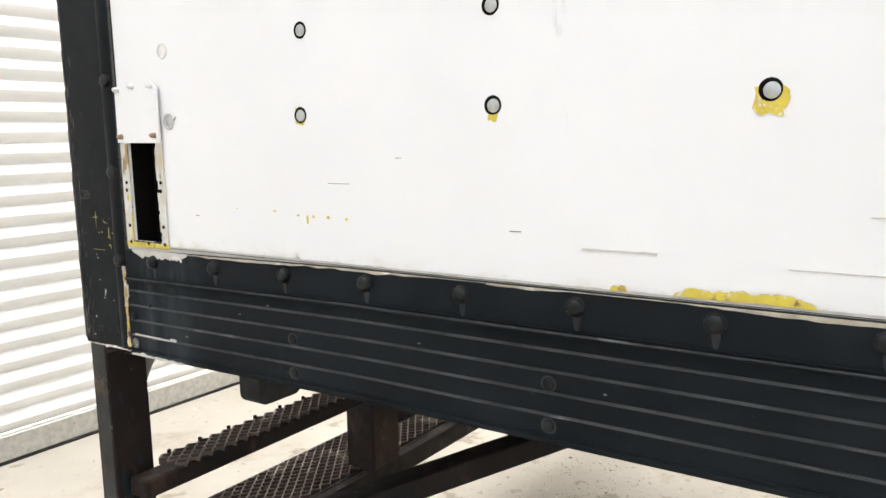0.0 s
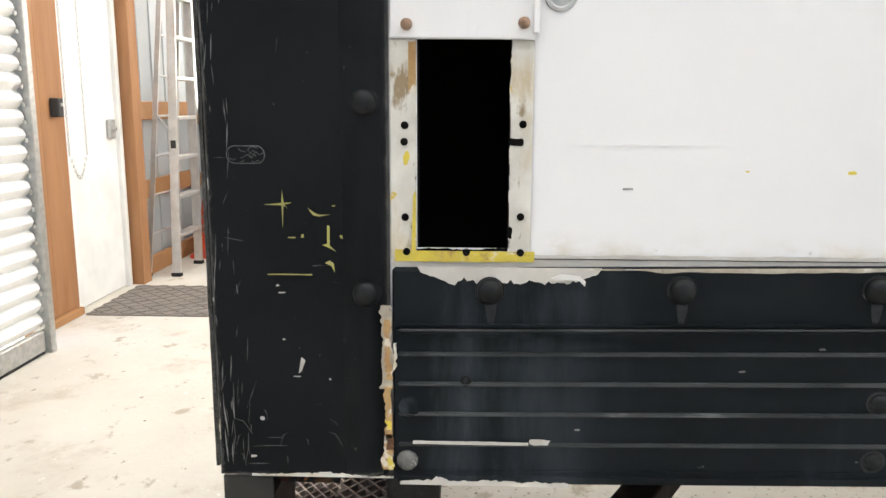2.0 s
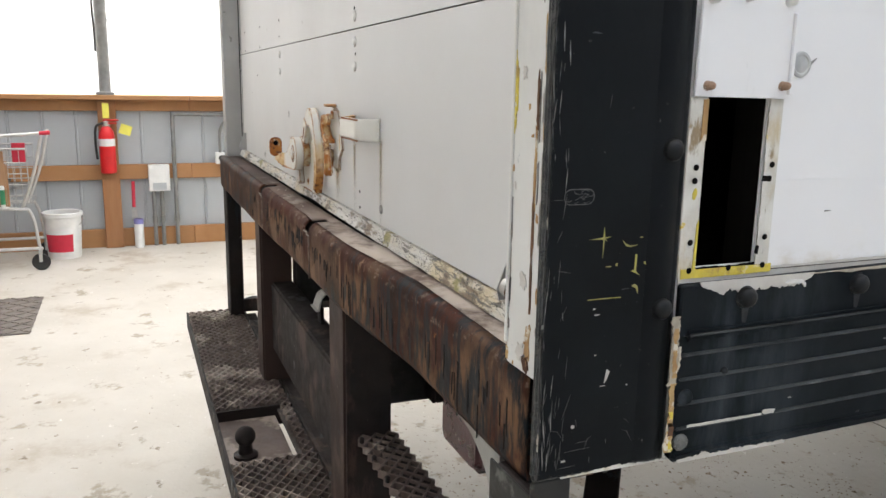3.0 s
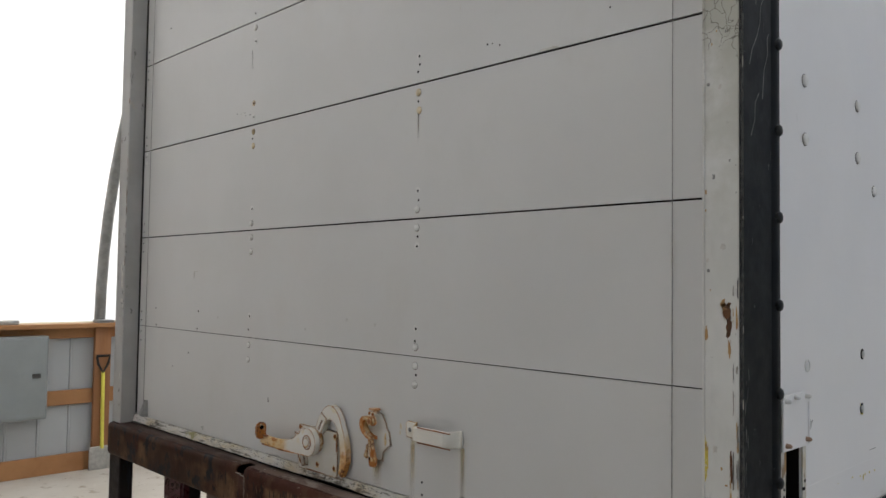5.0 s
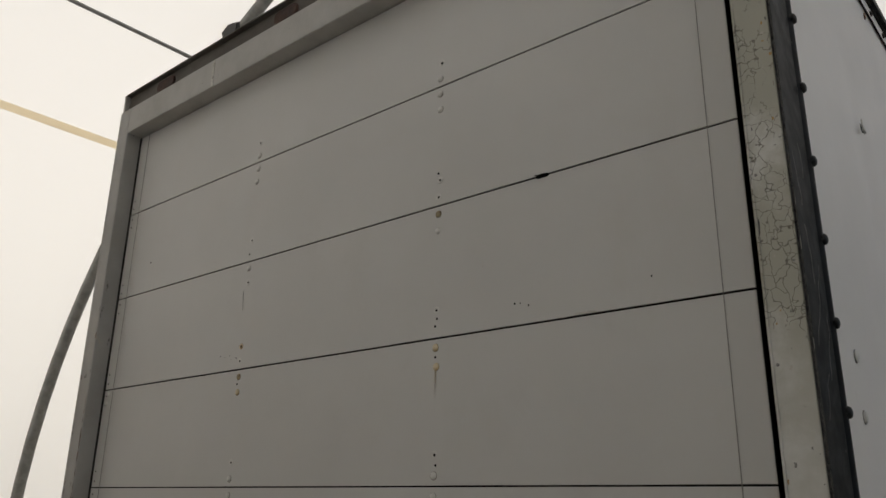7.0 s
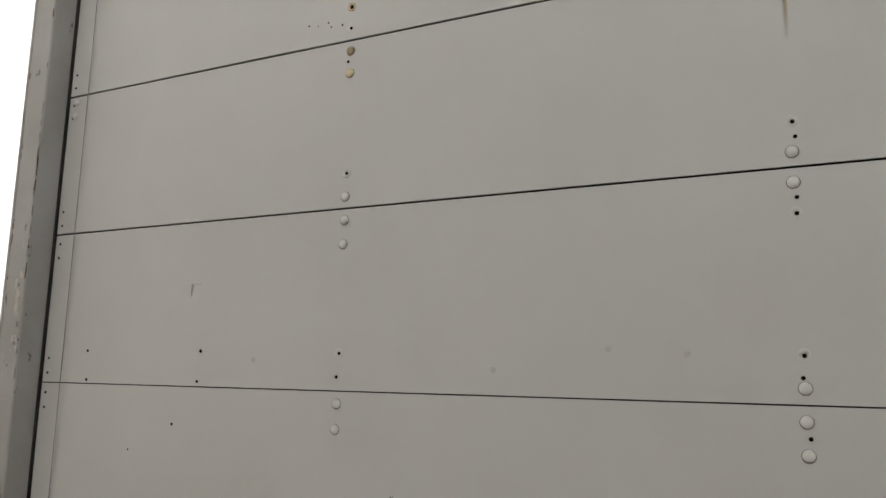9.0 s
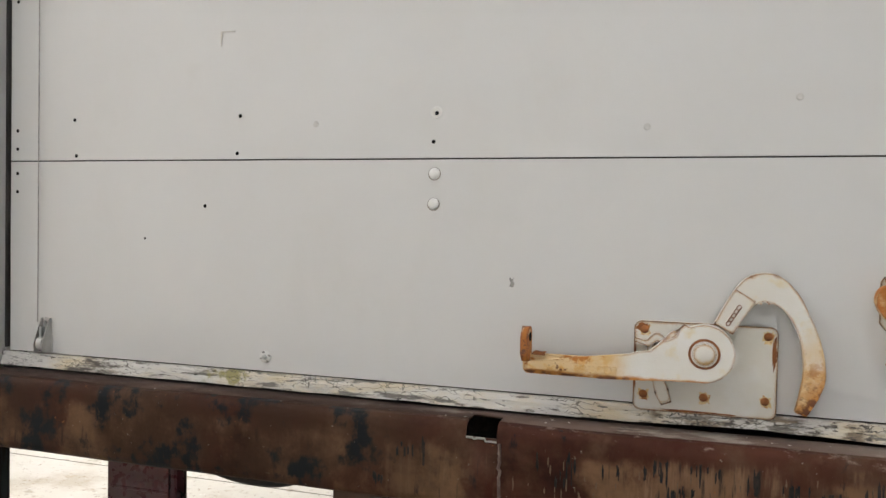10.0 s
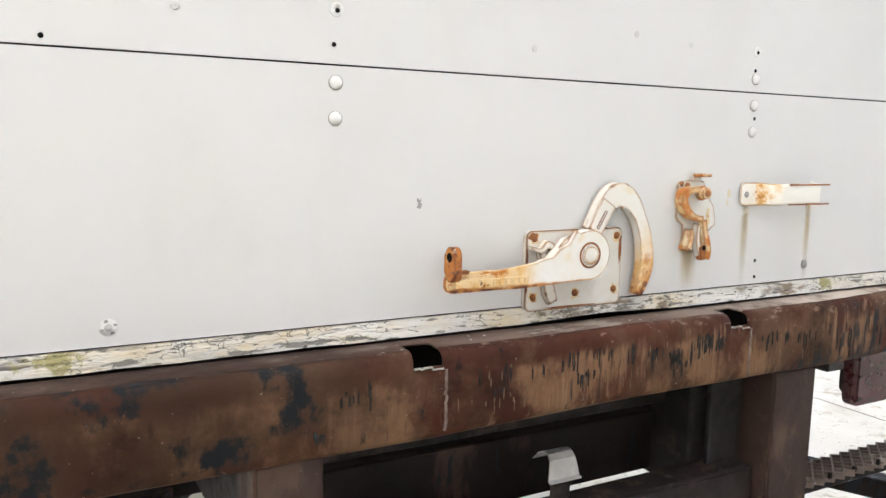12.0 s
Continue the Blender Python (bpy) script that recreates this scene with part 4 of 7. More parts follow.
# top rail of the side, dark with rivets
rail = part("top_rail", box(0.0025, 0.018, 0.16, LEN, 3.2455, 3.284, 0.006, 2), dark_steel, truck, "dark riveted top rail")
part("rail_strip", box(0.0025, 0.0065, 0.18, LEN, 3.2065, 3.2450, 0.001), white_side, rail, "white strip under the top rail with dark bolts")
# dark line under the strip: the rail's shadow put into the colour
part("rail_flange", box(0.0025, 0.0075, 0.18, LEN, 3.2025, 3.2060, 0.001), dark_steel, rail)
part("roof_edge", box(-0.004, 0.022, 0.06, LEN, 3.249, 3.288, 0.008, 2), black_paint, truck)
rv = dome_mesh("rivet", 0.0095, 0.006, dark_steel, 10)
for k in range(32):
    attach("rivet", rv, rail, m=at_side(0.307 + 0.1525 * k, 3.2235, 0.0064))

# corner posts: black on the side, white to the rear
bm = slab([(JY + 0.001, 1.012), (0.1835, 1.012), (0.1835, 3.30), (JY + 0.001, 3.30)], 0.0045, -0.004, on_side, 0.002)
corner = part("corner_post", bm, black_paint, truck, "scratched black corner post")
bead = [(0.0040 + 0.0050 * math.sin(math.pi * k / 12), 0.144 + 0.034 * k / 12) for k in range(13)]
bm = bmesh.new()
cols_ = [[bm.verts.new((x, y, z)) for x, y in [(0.0030, 0.144)] + bead + [(0.0030, 0.178)]] for z in (1.016, 3.29)]
for k in range(len(cols_[0]) - 1):
    bm.faces.new((cols_[0][k], cols_[0][k + 1], cols_[1][k + 1], cols_[1][k]))
bm.faces.new(cols_[0][::-1])
bm.faces.new(cols_[1])
part("post_bead", bm, black_paint, corner, smooth=True)
bp = bolt_mesh("bolt", 0.0108, bolt_black)
for k in range(14):
    attach("bolt", bp, corner, m=at_side(0.164, 1.177 + 0.1548 * k, 0.0056))
part("corner_post", box(XL - 0.012, XL - 0.001, JY + 0.001, 0.18, 1.012, 3.30, 0.003), jamb_shaded, truck)
seal_shade = material("shaded_seal", (0.045, 0.040, 0.035), (0.025, 0.022, 0.020), 30, 0.85, stretch=(1, 1, 0.3))
jr = part("right_jamb", box(-0.066, 0.0005, JY, 0.135, 1.1125, 3.30, 0.003), jamb_paint, truck, "white jamb with crackled and rusted paint")
part("jamb_lip", box(-0.0665, -0.062, JY - 0.0025, JY + 0.01, 1.135, 3.19, 0.001), jamb_paint, jr)
# black strips beside both jambs stand in for shadow in the door gaps
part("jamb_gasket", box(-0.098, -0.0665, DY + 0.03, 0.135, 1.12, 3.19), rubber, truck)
jl = part("left_jamb", box(XL, -2.462, JY, 0.135, 1.10, 3.30, 0.003), jamb_far_shaded, truck, "white jamb with chipped paint, greyed for shade and dirt")
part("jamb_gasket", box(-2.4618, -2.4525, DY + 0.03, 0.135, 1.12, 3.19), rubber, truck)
# dark seal strip: the shadow gap between jamb and door put into colour
part("edge_seal", slab([(b, a) for a, b in torn_band(1.15, 3.185, -2.4618, -2.4575, 33, 0.0, 0.0022, 0.02)], DY - 0.003, DY + 0.02, on_rear), seal_shade, truck, "dark edge seal, coloured for the shadow gap by the jamb")
part("corner_edge", slab(torn_band(1.02, 3.28, -0.0005, 0.004, 3, 0.0, 0.0016, 0.01), 0.0, 0.003, lambda u, v, d: (v, JY + 0.0005 - d, u)), black_paint, truck)
hd = part("header", box(-2.462, -0.067, JY, 0.135, 3.187, 3.30, 0.003), jamb_shaded, truck, "dirty white header beam with a welded seam, greyed for shade")
part("seam", box(-1.885, -1.875, JY - 0.0022, JY + 0.01, 3.19, 3.297, 0.001), jamb_paint, hd)
top = part("top_channel", box(XL + 0.010, -0.002, 0.052, 0.12, 3.302, 3.372, 0.003), taupe, truck, "taupe grey steel channel above the header")
part("channel_lip", box(XL + 0.010, -0.002, 0.036, 0.12, 3.3725, 3.380, 0.002), taupe, top)
oval = material("marker_rubber", (0.060, 0.026, 0.018), (0.035, 0.018, 0.014), 30, 0.7)
for x in (-2.235, -1.505, -0.78, -0.28):
    part("marker_base", slab(rounded(x - 0.060, x + 0.060, 3.308, 3.358, 0.022), 0.044, 0.053, on_rear, 0.003), oval, top)
part("end_cap", box(XL - 0.002, XL + 0.0095, JY + 0.002, 0.13, 3.302, 3.378, 0.002), jamb_shaded, top)

# lower rub rail with ridges and bolts
RY1 = LEN


def rail_rise(y):
    """Lift of the rail away from the rear corner, bent to fit the camera's view."""
    return 0.0065 * min(1, max(0, (y - 0.22) / 0.48)) - 0.0005


def rail_box(*dims):
    bm = box(*dims)
    for cut in (0.30, 0.42, 0.55, 0.70):
        bmesh.ops.bisect_plane(bm, geom=[*bm.verts, *bm.edges, *bm.faces], plane_co=(0, cut, 0), plane_no=(0, 1, 0))
    for v in bm.verts:
        v.co.z += rail_rise(v.co.y)
    return bm


rub = part("rub_rail", rail_box(0.001, 0.0105, 0.186, RY1, 1.014, 1.199, 0.002), rail_paint, truck, "ribbed black aluminium rub rail with chalky streaks")
part("ridge", rail_box(0.008, 0.0205, 0.190, RY1, 1.1425, 1.1535, 0.005, 3), rail_paint, rub)
part("ridge_wear", rail_box(0.0185, 0.0209, 0.192, RY1, 1.1482, 1.1522, 0.0018, 2), ridge_light, rub)
for z in (1.1270, 1.1010, 1.0745, 1.0475):
    part("ridge", rail_box(0.009, 0.0140, 0.190, RY1, z - 0.0017, z + 0.0017, 0.0014, 2), ridge_light, rub)
part("bottom_lip", rail_box(0.002, 0.016, 0.186, RY1, 1.012, 1.0240, 0.004, 2), rail_paint, rub)
run_paint = material("bolt_run_paint", (0.0135, 0.0165, 0.019), (0.008, 0.010, 0.012), 80, 0.5)
tab = mesh_of("bolt_run", slab([(-0.0042, 0.012), (0.0038, 0.012), (0.0046, 0.002), (0.0036, -0.006), (0.0020, -0.0125), (0.0004, -0.010), (-0.0010, -0.0155), (-0.0032, -0.008), (-0.0046, 0.001)], 0.0004, -0.0004, lambda u, v, d: (u, -d, v)), run_paint)
for k in range(32):
    y = 0.266 + 0.1550 * k
    attach("bolt", bp, rub, m=at_side(y, 1.181 + rail_rise(y), 0.0103))
    attach("bolt_run", tab, rub, m=Matrix.Translation((0.0104, y + 0.001, 1.165 + rail_rise(y))) @ Matrix.Rotation(radians(-90), 4, "Z"))
scr = dome_mesh("screw", 0.0082, 0.0045, bolt_black, 14)
scr_rim = mesh_of("screw_rim", lathe([(0.0105, 0), (0.0100, 0.0006), (0.0083, 0.0007)], 16), run_paint, True)
for k in range(11):
    for z in (1.0335, 1.0850):
        y = 0.587 + 0.419 * k
        attach("screw", scr, rub, m=at_side(y, z + rail_rise(y), 0.0105))
        attach("screw_rim", scr_rim, rub, m=at_side(y, z + rail_rise(y), 0.0105))
lsc = dome_mesh("end_screw", 0.0092, 0.005, material("dirty_screw", (0.17, 0.17, 0.16), (0.08, 0.08, 0.075), 90, 0.5, metal=0.3, layers=[dict(c=(0.36, 0.35, 0.32), s=160, t=0.58, w=0.06)]), 14)
attach("end_screw", lsc, rub, m=at_side(0.198, 1.032, 0.0105))
attach("end_screw", dome_mesh("dark_screw", 0.0092, 0.004, rail_paint, 14), rub, m=at_side(0.200, 1.080, 0.0105))
attach("end_screw", dome_mesh("small_screw", 0.005, 0.003, bolt_black, 12), rub, m=at_side(0.247, 1.103, 0.0105))

# roll-up door: six panels, rivets, cables
XD0, XD1 = -2.452, -0.098
COLS = (-1.641, -0.857)
rivet = dome_mesh("rivet", 0.0088, 0.0042, rivet_paint)
rivet_cream = material("rusting_rivet_paint", (0.66, 0.58, 0.42), (0.62, 0.50, 0.31), 60, 0.5, edge=dict(c=[((0.45, 0.27, 0.10), 0.80, 0.95), (RUST2, 0.60, 0.80)], r=0.004, k=0.5, s=60))
rivet_rust = dome_mesh("rusty_rivet", 0.0092, 0.0045, rivet_cream)
rivet_small = dome_mesh("screw_eye", 0.0058, 0.0018, scratch_grey, 12)
pin = mesh_of("pin_hole", lathe([(0.0032, 0), (0.0032, 0.0006), (0.0020, 0.0009)], 10), hole_black)
dimple = mesh_of("dimple_ring", lathe([(0.0095, 0), (0.0090, 0.0008), (0.0062, 0.0010), (0.005, 0.0003)], 14), rivet_paint, True)
# dark disc behind each rivet, showing as a thin ring round it
ring = mesh_of("rivet_grime", lathe([(0.0102, 0), (0.0100, 0.0004), (0.0, 0.0005)], 16), grime)
panels = []
for i, (z0, z1) in enumerate(zip(LINES, LINES[1:])):
    bm = bmesh.new()
    nx, nz = 40, 10
    gap = 0.0009 if i == 0 else 0.0016 if i == 1 else 0.0025
    g = []
    for a in range(nx + 1):
        x = XD0 + (XD1 - XD0) * a / nx
        g.append([bm.verts.new((x, DY + 0.0028 * noise.noise((x * 1.7, i * 5.0, (z0 + (z1 - z0) * b / nz) * 2.6)) * math.sin(math.pi * b / nz), z0 + gap + (z1 - z0 - 2 * gap) * b / nz)) for b in range(nz + 1)])
    for a in range(nx):
        for b in range(nz):
            bm.faces.new((g[a][b], g[a + 1][b], g[a + 1][b + 1], g[a][b + 1]))
    za, zb = z0 + gap, z1 - gap
    rim(bm, [(XD0, DY, za), (XD1, DY, za), (XD1, DY, zb), (XD0, DY, zb)], (0, 0.0045, 0))
    pn = part("door_panel", bm, door_paint, truck, smooth=True, keep=True)
    panels.append(pn)
# near-black backing close behind the panels keeps the joint lines dark
joint_dark = material("joint_dark", (0.018, 0.016, 0.014), (0.010, 0.009, 0.008), 9, 0.9, spec=0.1, layers=[dict(c=(0.075, 0.07, 0.062), s=5, t=0.52, w=0.16)])
part("joint_backing", box(XD0, XD1, DY + 0.005, DY + 0.012, LINES[0], LINES[-1]), joint_dark, truck)
rivet_dark = dome_mesh("blackened_rivet", 0.0090, 0.0045, material("blackened_rivet", (0.20, 0.15, 0.09), (0.42, 0.34, 0.20), 90, 0.45))
eye_rust = mesh_of("rusty_eye", lathe([(0.0095, 0), (0.0090, 0.0010), (0.0062, 0.0012), (0.0045, 0.0003)], 14), rivet_cream, True)
USUAL = ((-0.022, "R"), (-0.068, "R"), (0.024, "R"), (0.070, "D"))
FASTENERS = {(1, 0): ((-0.022, "R"), (-0.068, "R"), (0.026, "P"), (0.070, "D")),
             (1, 1): ((-0.022, "R"), (-0.045, "P"), (-0.068, "R"), (0.024, "R"), (0.038, "P"), (0.070, "D")),
             (2, 1): ((-0.022, "R"), (-0.045, "P"), (-0.068, "D"), (0.024, "R"), (0.046, "P"), (0.070, "D")),
             (3, 0): ((-0.022, "B"), (-0.044, "P"), (-0.068, "T"), (0.026, "D"), (0.070, "E")),
             (3, 1): ((-0.022, "T"), (-0.045, "P"), (-0.068, "T"), (0.030, "P"), (0.048, "P"), (0.070, "D")),
             (4, 0): ((-0.022, "R"), (-0.068, "D"), (0.024, "P"), (0.070, "D")),
             (4, 1): ((-0.022, "B"), (-0.068, "R"), (0.024, "D"), (0.070, "D"))}
for i in range(1, 6):
    z = LINES[i]
    for c, x in enumerate(COLS):
        rnd = random.Random(10 * i + c)
        for dz, kind in FASTENERS.get((i, c), USUAL):
            pn = panels[i - 1] if dz < 0 else panels[i]
            u = x + rnd.uniform(-0.0025, 0.0025)
            if kind in "RTB":
                attach("rivet", {"R": rivet, "T": rivet_rust, "B": rivet_dark}[kind], pn, m=at_rear(u, z + dz, DY))
                attach("rivet_grime", ring, pn, m=at_rear(u, z + dz - 0.0007, DY - 0.0001))
            elif kind == "P":
                attach("pin_hole", pin, pn, m=at_rear(u + rnd.uniform(-0.004, 0.004), z + dz, DY))
            else:
                attach("dimple_ring", eye_rust if kind == "E" else dimple, pn, m=at_rear(u, z + dz, DY - 0.0002))
                attach("pin_hole", pin, pn, m=at_rear(u + 0.001, z + dz - 0.001, DY - 0.0006))
    if i == 3:
        for dz in (-0.016, -0.050):
            attach("rivet", rivet, panels[2], m=at_rear(XD0 + 0.024, z + dz, DY))
    for dz in (-0.055, -0.022, 0.022, 0.055):
        for x in (XD0 + 0.015,):
            attach("pin_hole", pin, panels[i - 1 if dz < 0 else i], m=at_rear(x, z + dz, DY))
# scattered screw holes as black discs; dents as grey marks that paint their shading
for x, z, i in ((-1.977, 1.561, 1), (-1.982, 1.500, 1), (-2.31, 1.561, 1), (-2.306, 1.498, 1), (-2.042, 1.413, 0), (-2.16, 1.356, 0), (-0.826, 1.188, 0), (-0.825, 1.158, 0),
                (-0.86, 2.60, 4), (-2.25, 2.62, 4)):
    attach("pin_hole", pin, panels[i], m=at_rear(x, z, DY - 0.0004))
for x, z, r in ((-0.627, 2.222, 0.8), (-0.612, 2.221, 0.5), (-0.590, 2.213, 0.7), (-0.296, 2.229, 0.6), (-1.745, 2.220, 0.6), (-1.722, 2.216, 0.4), (-1.697, 2.218, 0.6), (-1.690, 2.208, 0.5), (-1.663, 2.207, 0.7)):
    attach("pin_hole", pin, panels[3], m=at_rear(x, z, DY - 0.0004) @ Matrix.Scale(r, 4))
patch("scratch", [(-1.6585, 2.414), (-1.6572, 2.416), (-1.6545, 2.385), (-1.6535, 2.355), (-1.6555, 2.384)], DY - 0.0010, scratch_grey, panels[3], on_rear, 0.0005)
patch("edge_chip", torn_band(-0.478, -0.420, 2.1738, 2.1785, 207, 0.0, 0.0040, 0.004, 1), DY - 0.0010, bare_grey, panels[3], on_rear, 0.0006)
part("black_scuff", slab(ragged(-0.545, 2.511, 0.055, 0.014, 5, 16, 0.6), DY - 0.003, DY + 0.002, on_rear), hole_black, panels[3])
part("torn_mark", slab(ragged(-1.517, 1.306, 0.010, 0.020, 8, 12, 0.7), DY - 0.002, DY + 0.001, on_rear), scratch_grey, panels[0])
patch("dent_crease", [(-2.016, 1.7005), (-1.989, 1.7005), (-1.990, 1.6985), (-2.0125, 1.6990), (-2.0140, 1.675), (-2.0155, 1.677)], DY - 0.0004, bare_grey, panels[1], on_rear, 0.0004)
dent_mesh = mesh_of("dent", lathe([(0.0050, 0), (0.0042, 0.0005), (0.0020, 0.0008), (0.0, 0.0004)], 14), material("dull_spot", (0.50, 0.485, 0.46), (0.55, 0.535, 0.51), 160, 0.6), True)
for x, z in ((-1.135, 1.568), (-1.33, 1.532), (-1.015, 1.56), (-1.84, 1.545)):
    attach("dent", dent_mesh, panels[1], m=at_rear(x, z, DY - 0.0004))
nail = part("nail_boss", lathe([(0.0105, 0), (0.0085, 0.0010), (0.006, 0.0014), (0.0, 0.0016)], 18), rivet_paint, panels[0], m=at_rear(-1.925, 1.168, DY - 0.0004), smooth=True)
for a in (20, 110, 200, 300):
    patch("nail_flake", ragged(-1.925 + 0.008 * math.cos(radians(a)), 1.168 + 0.008 * math.sin(radians(a)), 0.006, 0.004, 960 + a, 9, 0.5), DY - 0.0014, scratch_grey, panels[0], on_rear, 0.0004)
part("nail_head", lathe([(0.0045, 0.002), (0.0040, 0.0042), (0.0, 0.005)], 12), zinc, nail, smooth=True)
attach("washer_screw", rivet_small, panels[0], m=at_rear(-0.689, 1.174, DY - 0.0004) @ Matrix.Scale(1.5, 4))
cb = tube([(-0.155, DY - 0.006, 1.20 + 0.08 * k) for k in range(26)], 0.0010, 6)
part("lift_cable", cb, cable_grey, truck)
cb = tube([(-2.384, DY - 0.006, 1.20 + 0.08 * k) for k in range(26)], 0.0012, 6)
part("lift_cable", cb, cable_grey, truck)
for x, mat_ in ((-0.157, rust_dark), (-2.367, zinc)):
    an = part("cable_anchor", slab([(x - 0.018, 1.141), (x + 0.018, 1.141), (x + 0.020, 1.165), (x + 0.010, 1.212), (x - 0.008, 1.214), (x - 0.019, 1.170)], DY - 0.003, DY, on_rear, 0.001), mat_, truck, "small rusty galvanised cable anchor")
    for sx, mt in ((-1, zinc), (1, mat_)):
        ch = slab([(DY - 0.002, 1.142), (DY - 0.030, 1.142), (DY - 0.034, 1.158), (DY - 0.010, 1.212), (DY - 0.002, 1.213)], x + sx * 0.015 - 0.0012, x + sx * 0.015 + 0.0012, on_side, 0.0004)
        part("anchor_cheek", ch, mt, an)
    part("anchor_wheel", rod((x - 0.010, DY - 0.018, 1.160), (x + 0.010, DY - 0.018, 1.160), 0.014, seg=16), zinc, an)
    part("anchor_bolt", rod((x - 0.004, DY - 0.0035, 1.202), (x - 0.004, DY - 0.008, 1.202), 0.005), zinc, an)
    part("anchor_clip", box(x - 0.006, x + 0.002, DY - 0.024, DY - 0.008, 1.168, 1.196, 0.002), zinc, an)
    an.matrix_basis = Matrix.Translation((x, DY, 1.148)) @ Matrix.Diagonal((0.62, 0.72, 0.85, 1)) @ Matrix.Translation((-x, -DY, -1.142))
# weathered threshold strip under the door, bent up in places
bm = bmesh.new()
n = 160
def strip_edge(x):
    return 0.0018 * noise.noise((x * 3.0, 2, 7)) + 0.0012 * noise.noise((x * 17.0, 2, 1)) + (0.0045 * max(0, 1 - abs(x + 1.18) / 0.16) if x > -1.36 else 0)
rows4 = [[], [], [], []]
for k in range(n + 1):
    x = XL + 0.036 + (2.464 - 0.066) * k / n
    e = strip_edge(x)
    rough_ = 0.0012 * noise.noise((x * 30, 1, 1))
    for r, (y, z) in zip(rows4, ((DY + 0.006, 1.1422), (DY - 0.005 + rough_, 1.1430), (DY - 0.012 + rough_, 1.1195 + e), (DY + 0.004, 1.1185 + e))):
        r.append(bm.verts.new((x, y, z)))
for a, b in ((0, 1), (1, 2), (2, 3), (3, 0)):
    for k in range(n):
        bm.faces.new((rows4[a][k], rows4[a][k + 1], rows4[b][k + 1], rows4[b][k]))
part("threshold_strip", bm, strip_metal, truck, "flaking weathered aluminium threshold strip")

# rear sill: rounded rusty channel with two notches
NOTCH = (-1.538, -0.945)
SY = 0.018
sill_prof = [(0.060, 1.1125), (0.042, 1.1115), (0.014, 1.1110), (0.006, 1.1085), (0.0015, 1.1025), (0, 1.0935), (0, 1.006), (0.004, 0.996), (0.010, 0.992), (0.107, 0.992)]


def sill_front(x):
    """The sill's face, set back a little towards its right end to fit the camera's view."""
    u = min(1, max(0, (x + 0.80) / 0.45))
    return SY + 0.027 * u * u * (3 - 2 * u)


xs = [XL + 0.004 + 2.494 * k / 116 for k in range(117)]
for nx_ in NOTCH:
    xs = [q for q in xs if abs(q - nx_) > 0.024] + [nx_ - 0.023, nx_ - 0.008, nx_ + 0.008, nx_ + 0.022]
xs = sorted(xs)


def sill_strip(jobs):
    bm = bmesh.new()
    gv = []
    for x in xs:
        w = 0.0022 * noise.noise((x * 4, 8, 2)) + 0.0014 * noise.noise((x * 14, 3, 2))
        lift = 0.007 * min(1, max(0, (x + 1.55) / 0.35)) * min(1, max(0, (-0.55 - x) / 0.3))
        back = sill_front(x)
        torn = 0.003 * noise.noise((x * 90, 1, 5))
        gv.append([bm.verts.new((x, (y + back if j != 9 else y + SY) + (w if 0 < j < 9 else 0), z + (w * 0.8 if 0 < j < 5 else lift if j > 5 else 0) + (torn if j == 6 and min(abs(x - q) for q in NOTCH) < 0.023 else 0))) for j, (y, z) in enumerate(sill_prof)])
    for i in range(len(xs) - 1):
        mid = (xs[i] + xs[i + 1]) / 2
        for j in jobs:
            if any(abs(mid - q) < 0.0225 for q in NOTCH) and j in (1, 2, 3, 4):
                continue
            bm.faces.new((gv[i][j], gv[i + 1][j], gv[i + 1][j + 1], gv[i][j + 1]))
    for v in [v for v in bm.verts if not v.link_faces]:
        bm.verts.remove(v)
    return bm


sill = part("rear_sill", sill_strip(range(2, 9)), sill_steel, truck, "rusty brown steel rear sill with drip streaks and notches", smooth=True)
top = part("sill_top", sill_strip((0, 1)), sill_dust, sill, "dusty brown top of the sill", smooth=True)
for ob_ in (sill, top):
    sm = ob_.modifiers.new("thickness", "SOLIDIFY")
    sm.thickness, sm.offset = 0.004, 1
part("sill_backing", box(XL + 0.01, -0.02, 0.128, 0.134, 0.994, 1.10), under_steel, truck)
weld_pale = material("weld_pale", (0.17, 0.125, 0.10), (0.085, 0.052, 0.040), 60, 0.6, bump=0.001, bscale=120)
for nx_ in NOTCH:
    part("torn_lip", tube([(nx_ - 0.022 + 0.0022 * k, sill_front(nx_) - 0.004 + 0.0012 * noise.noise((k * 0.9, nx_, 4)), 1.0930 - 0.004 * max(0, noise.noise((k * 0.35, nx_, 9))) - (0.0035 if k > 12 else 0)) for k in range(21)], 0.0016, 5), post_grey, sill)
    part("weld_run", tube([(nx_ + 0.026 + 0.003 * noise.noise((k * 0.7, nx_, 1)), SY - 0.0046, 1.088 - 0.0043 * k) for k in range(21)], 0.0022, 6), weld_pale, sill)

# blue-black drips where the paint has run
def sill_skin(x):
    return sill_front(x) - 0.0042 + 0.0022 * noise.noise((x * 4, 8, 2)) + 0.0014 * noise.noise((x * 14, 3, 2))


drip_paint = material("drip_paint", (0.014, 0.0165, 0.019), (0.034, 0.028, 0.025), 90, 0.7, spec=0.06)
drip_pale = material("drip_pale", (0.145, 0.095, 0.062), (0.090, 0.055, 0.035), 90, 0.7, spec=0.2)
rnd = random.Random(911)


def drip(x, top_z, wd, ln, seed, mat_):
    if min(abs(x - q) for q in NOTCH) > 0.032:
        patch("paint_drip", ragged(x, top_z - ln / 2, wd, ln, seed, 13, 0.55), sill_skin(x) + 0.0002, mat_, sill, on_rear, 0.0006)


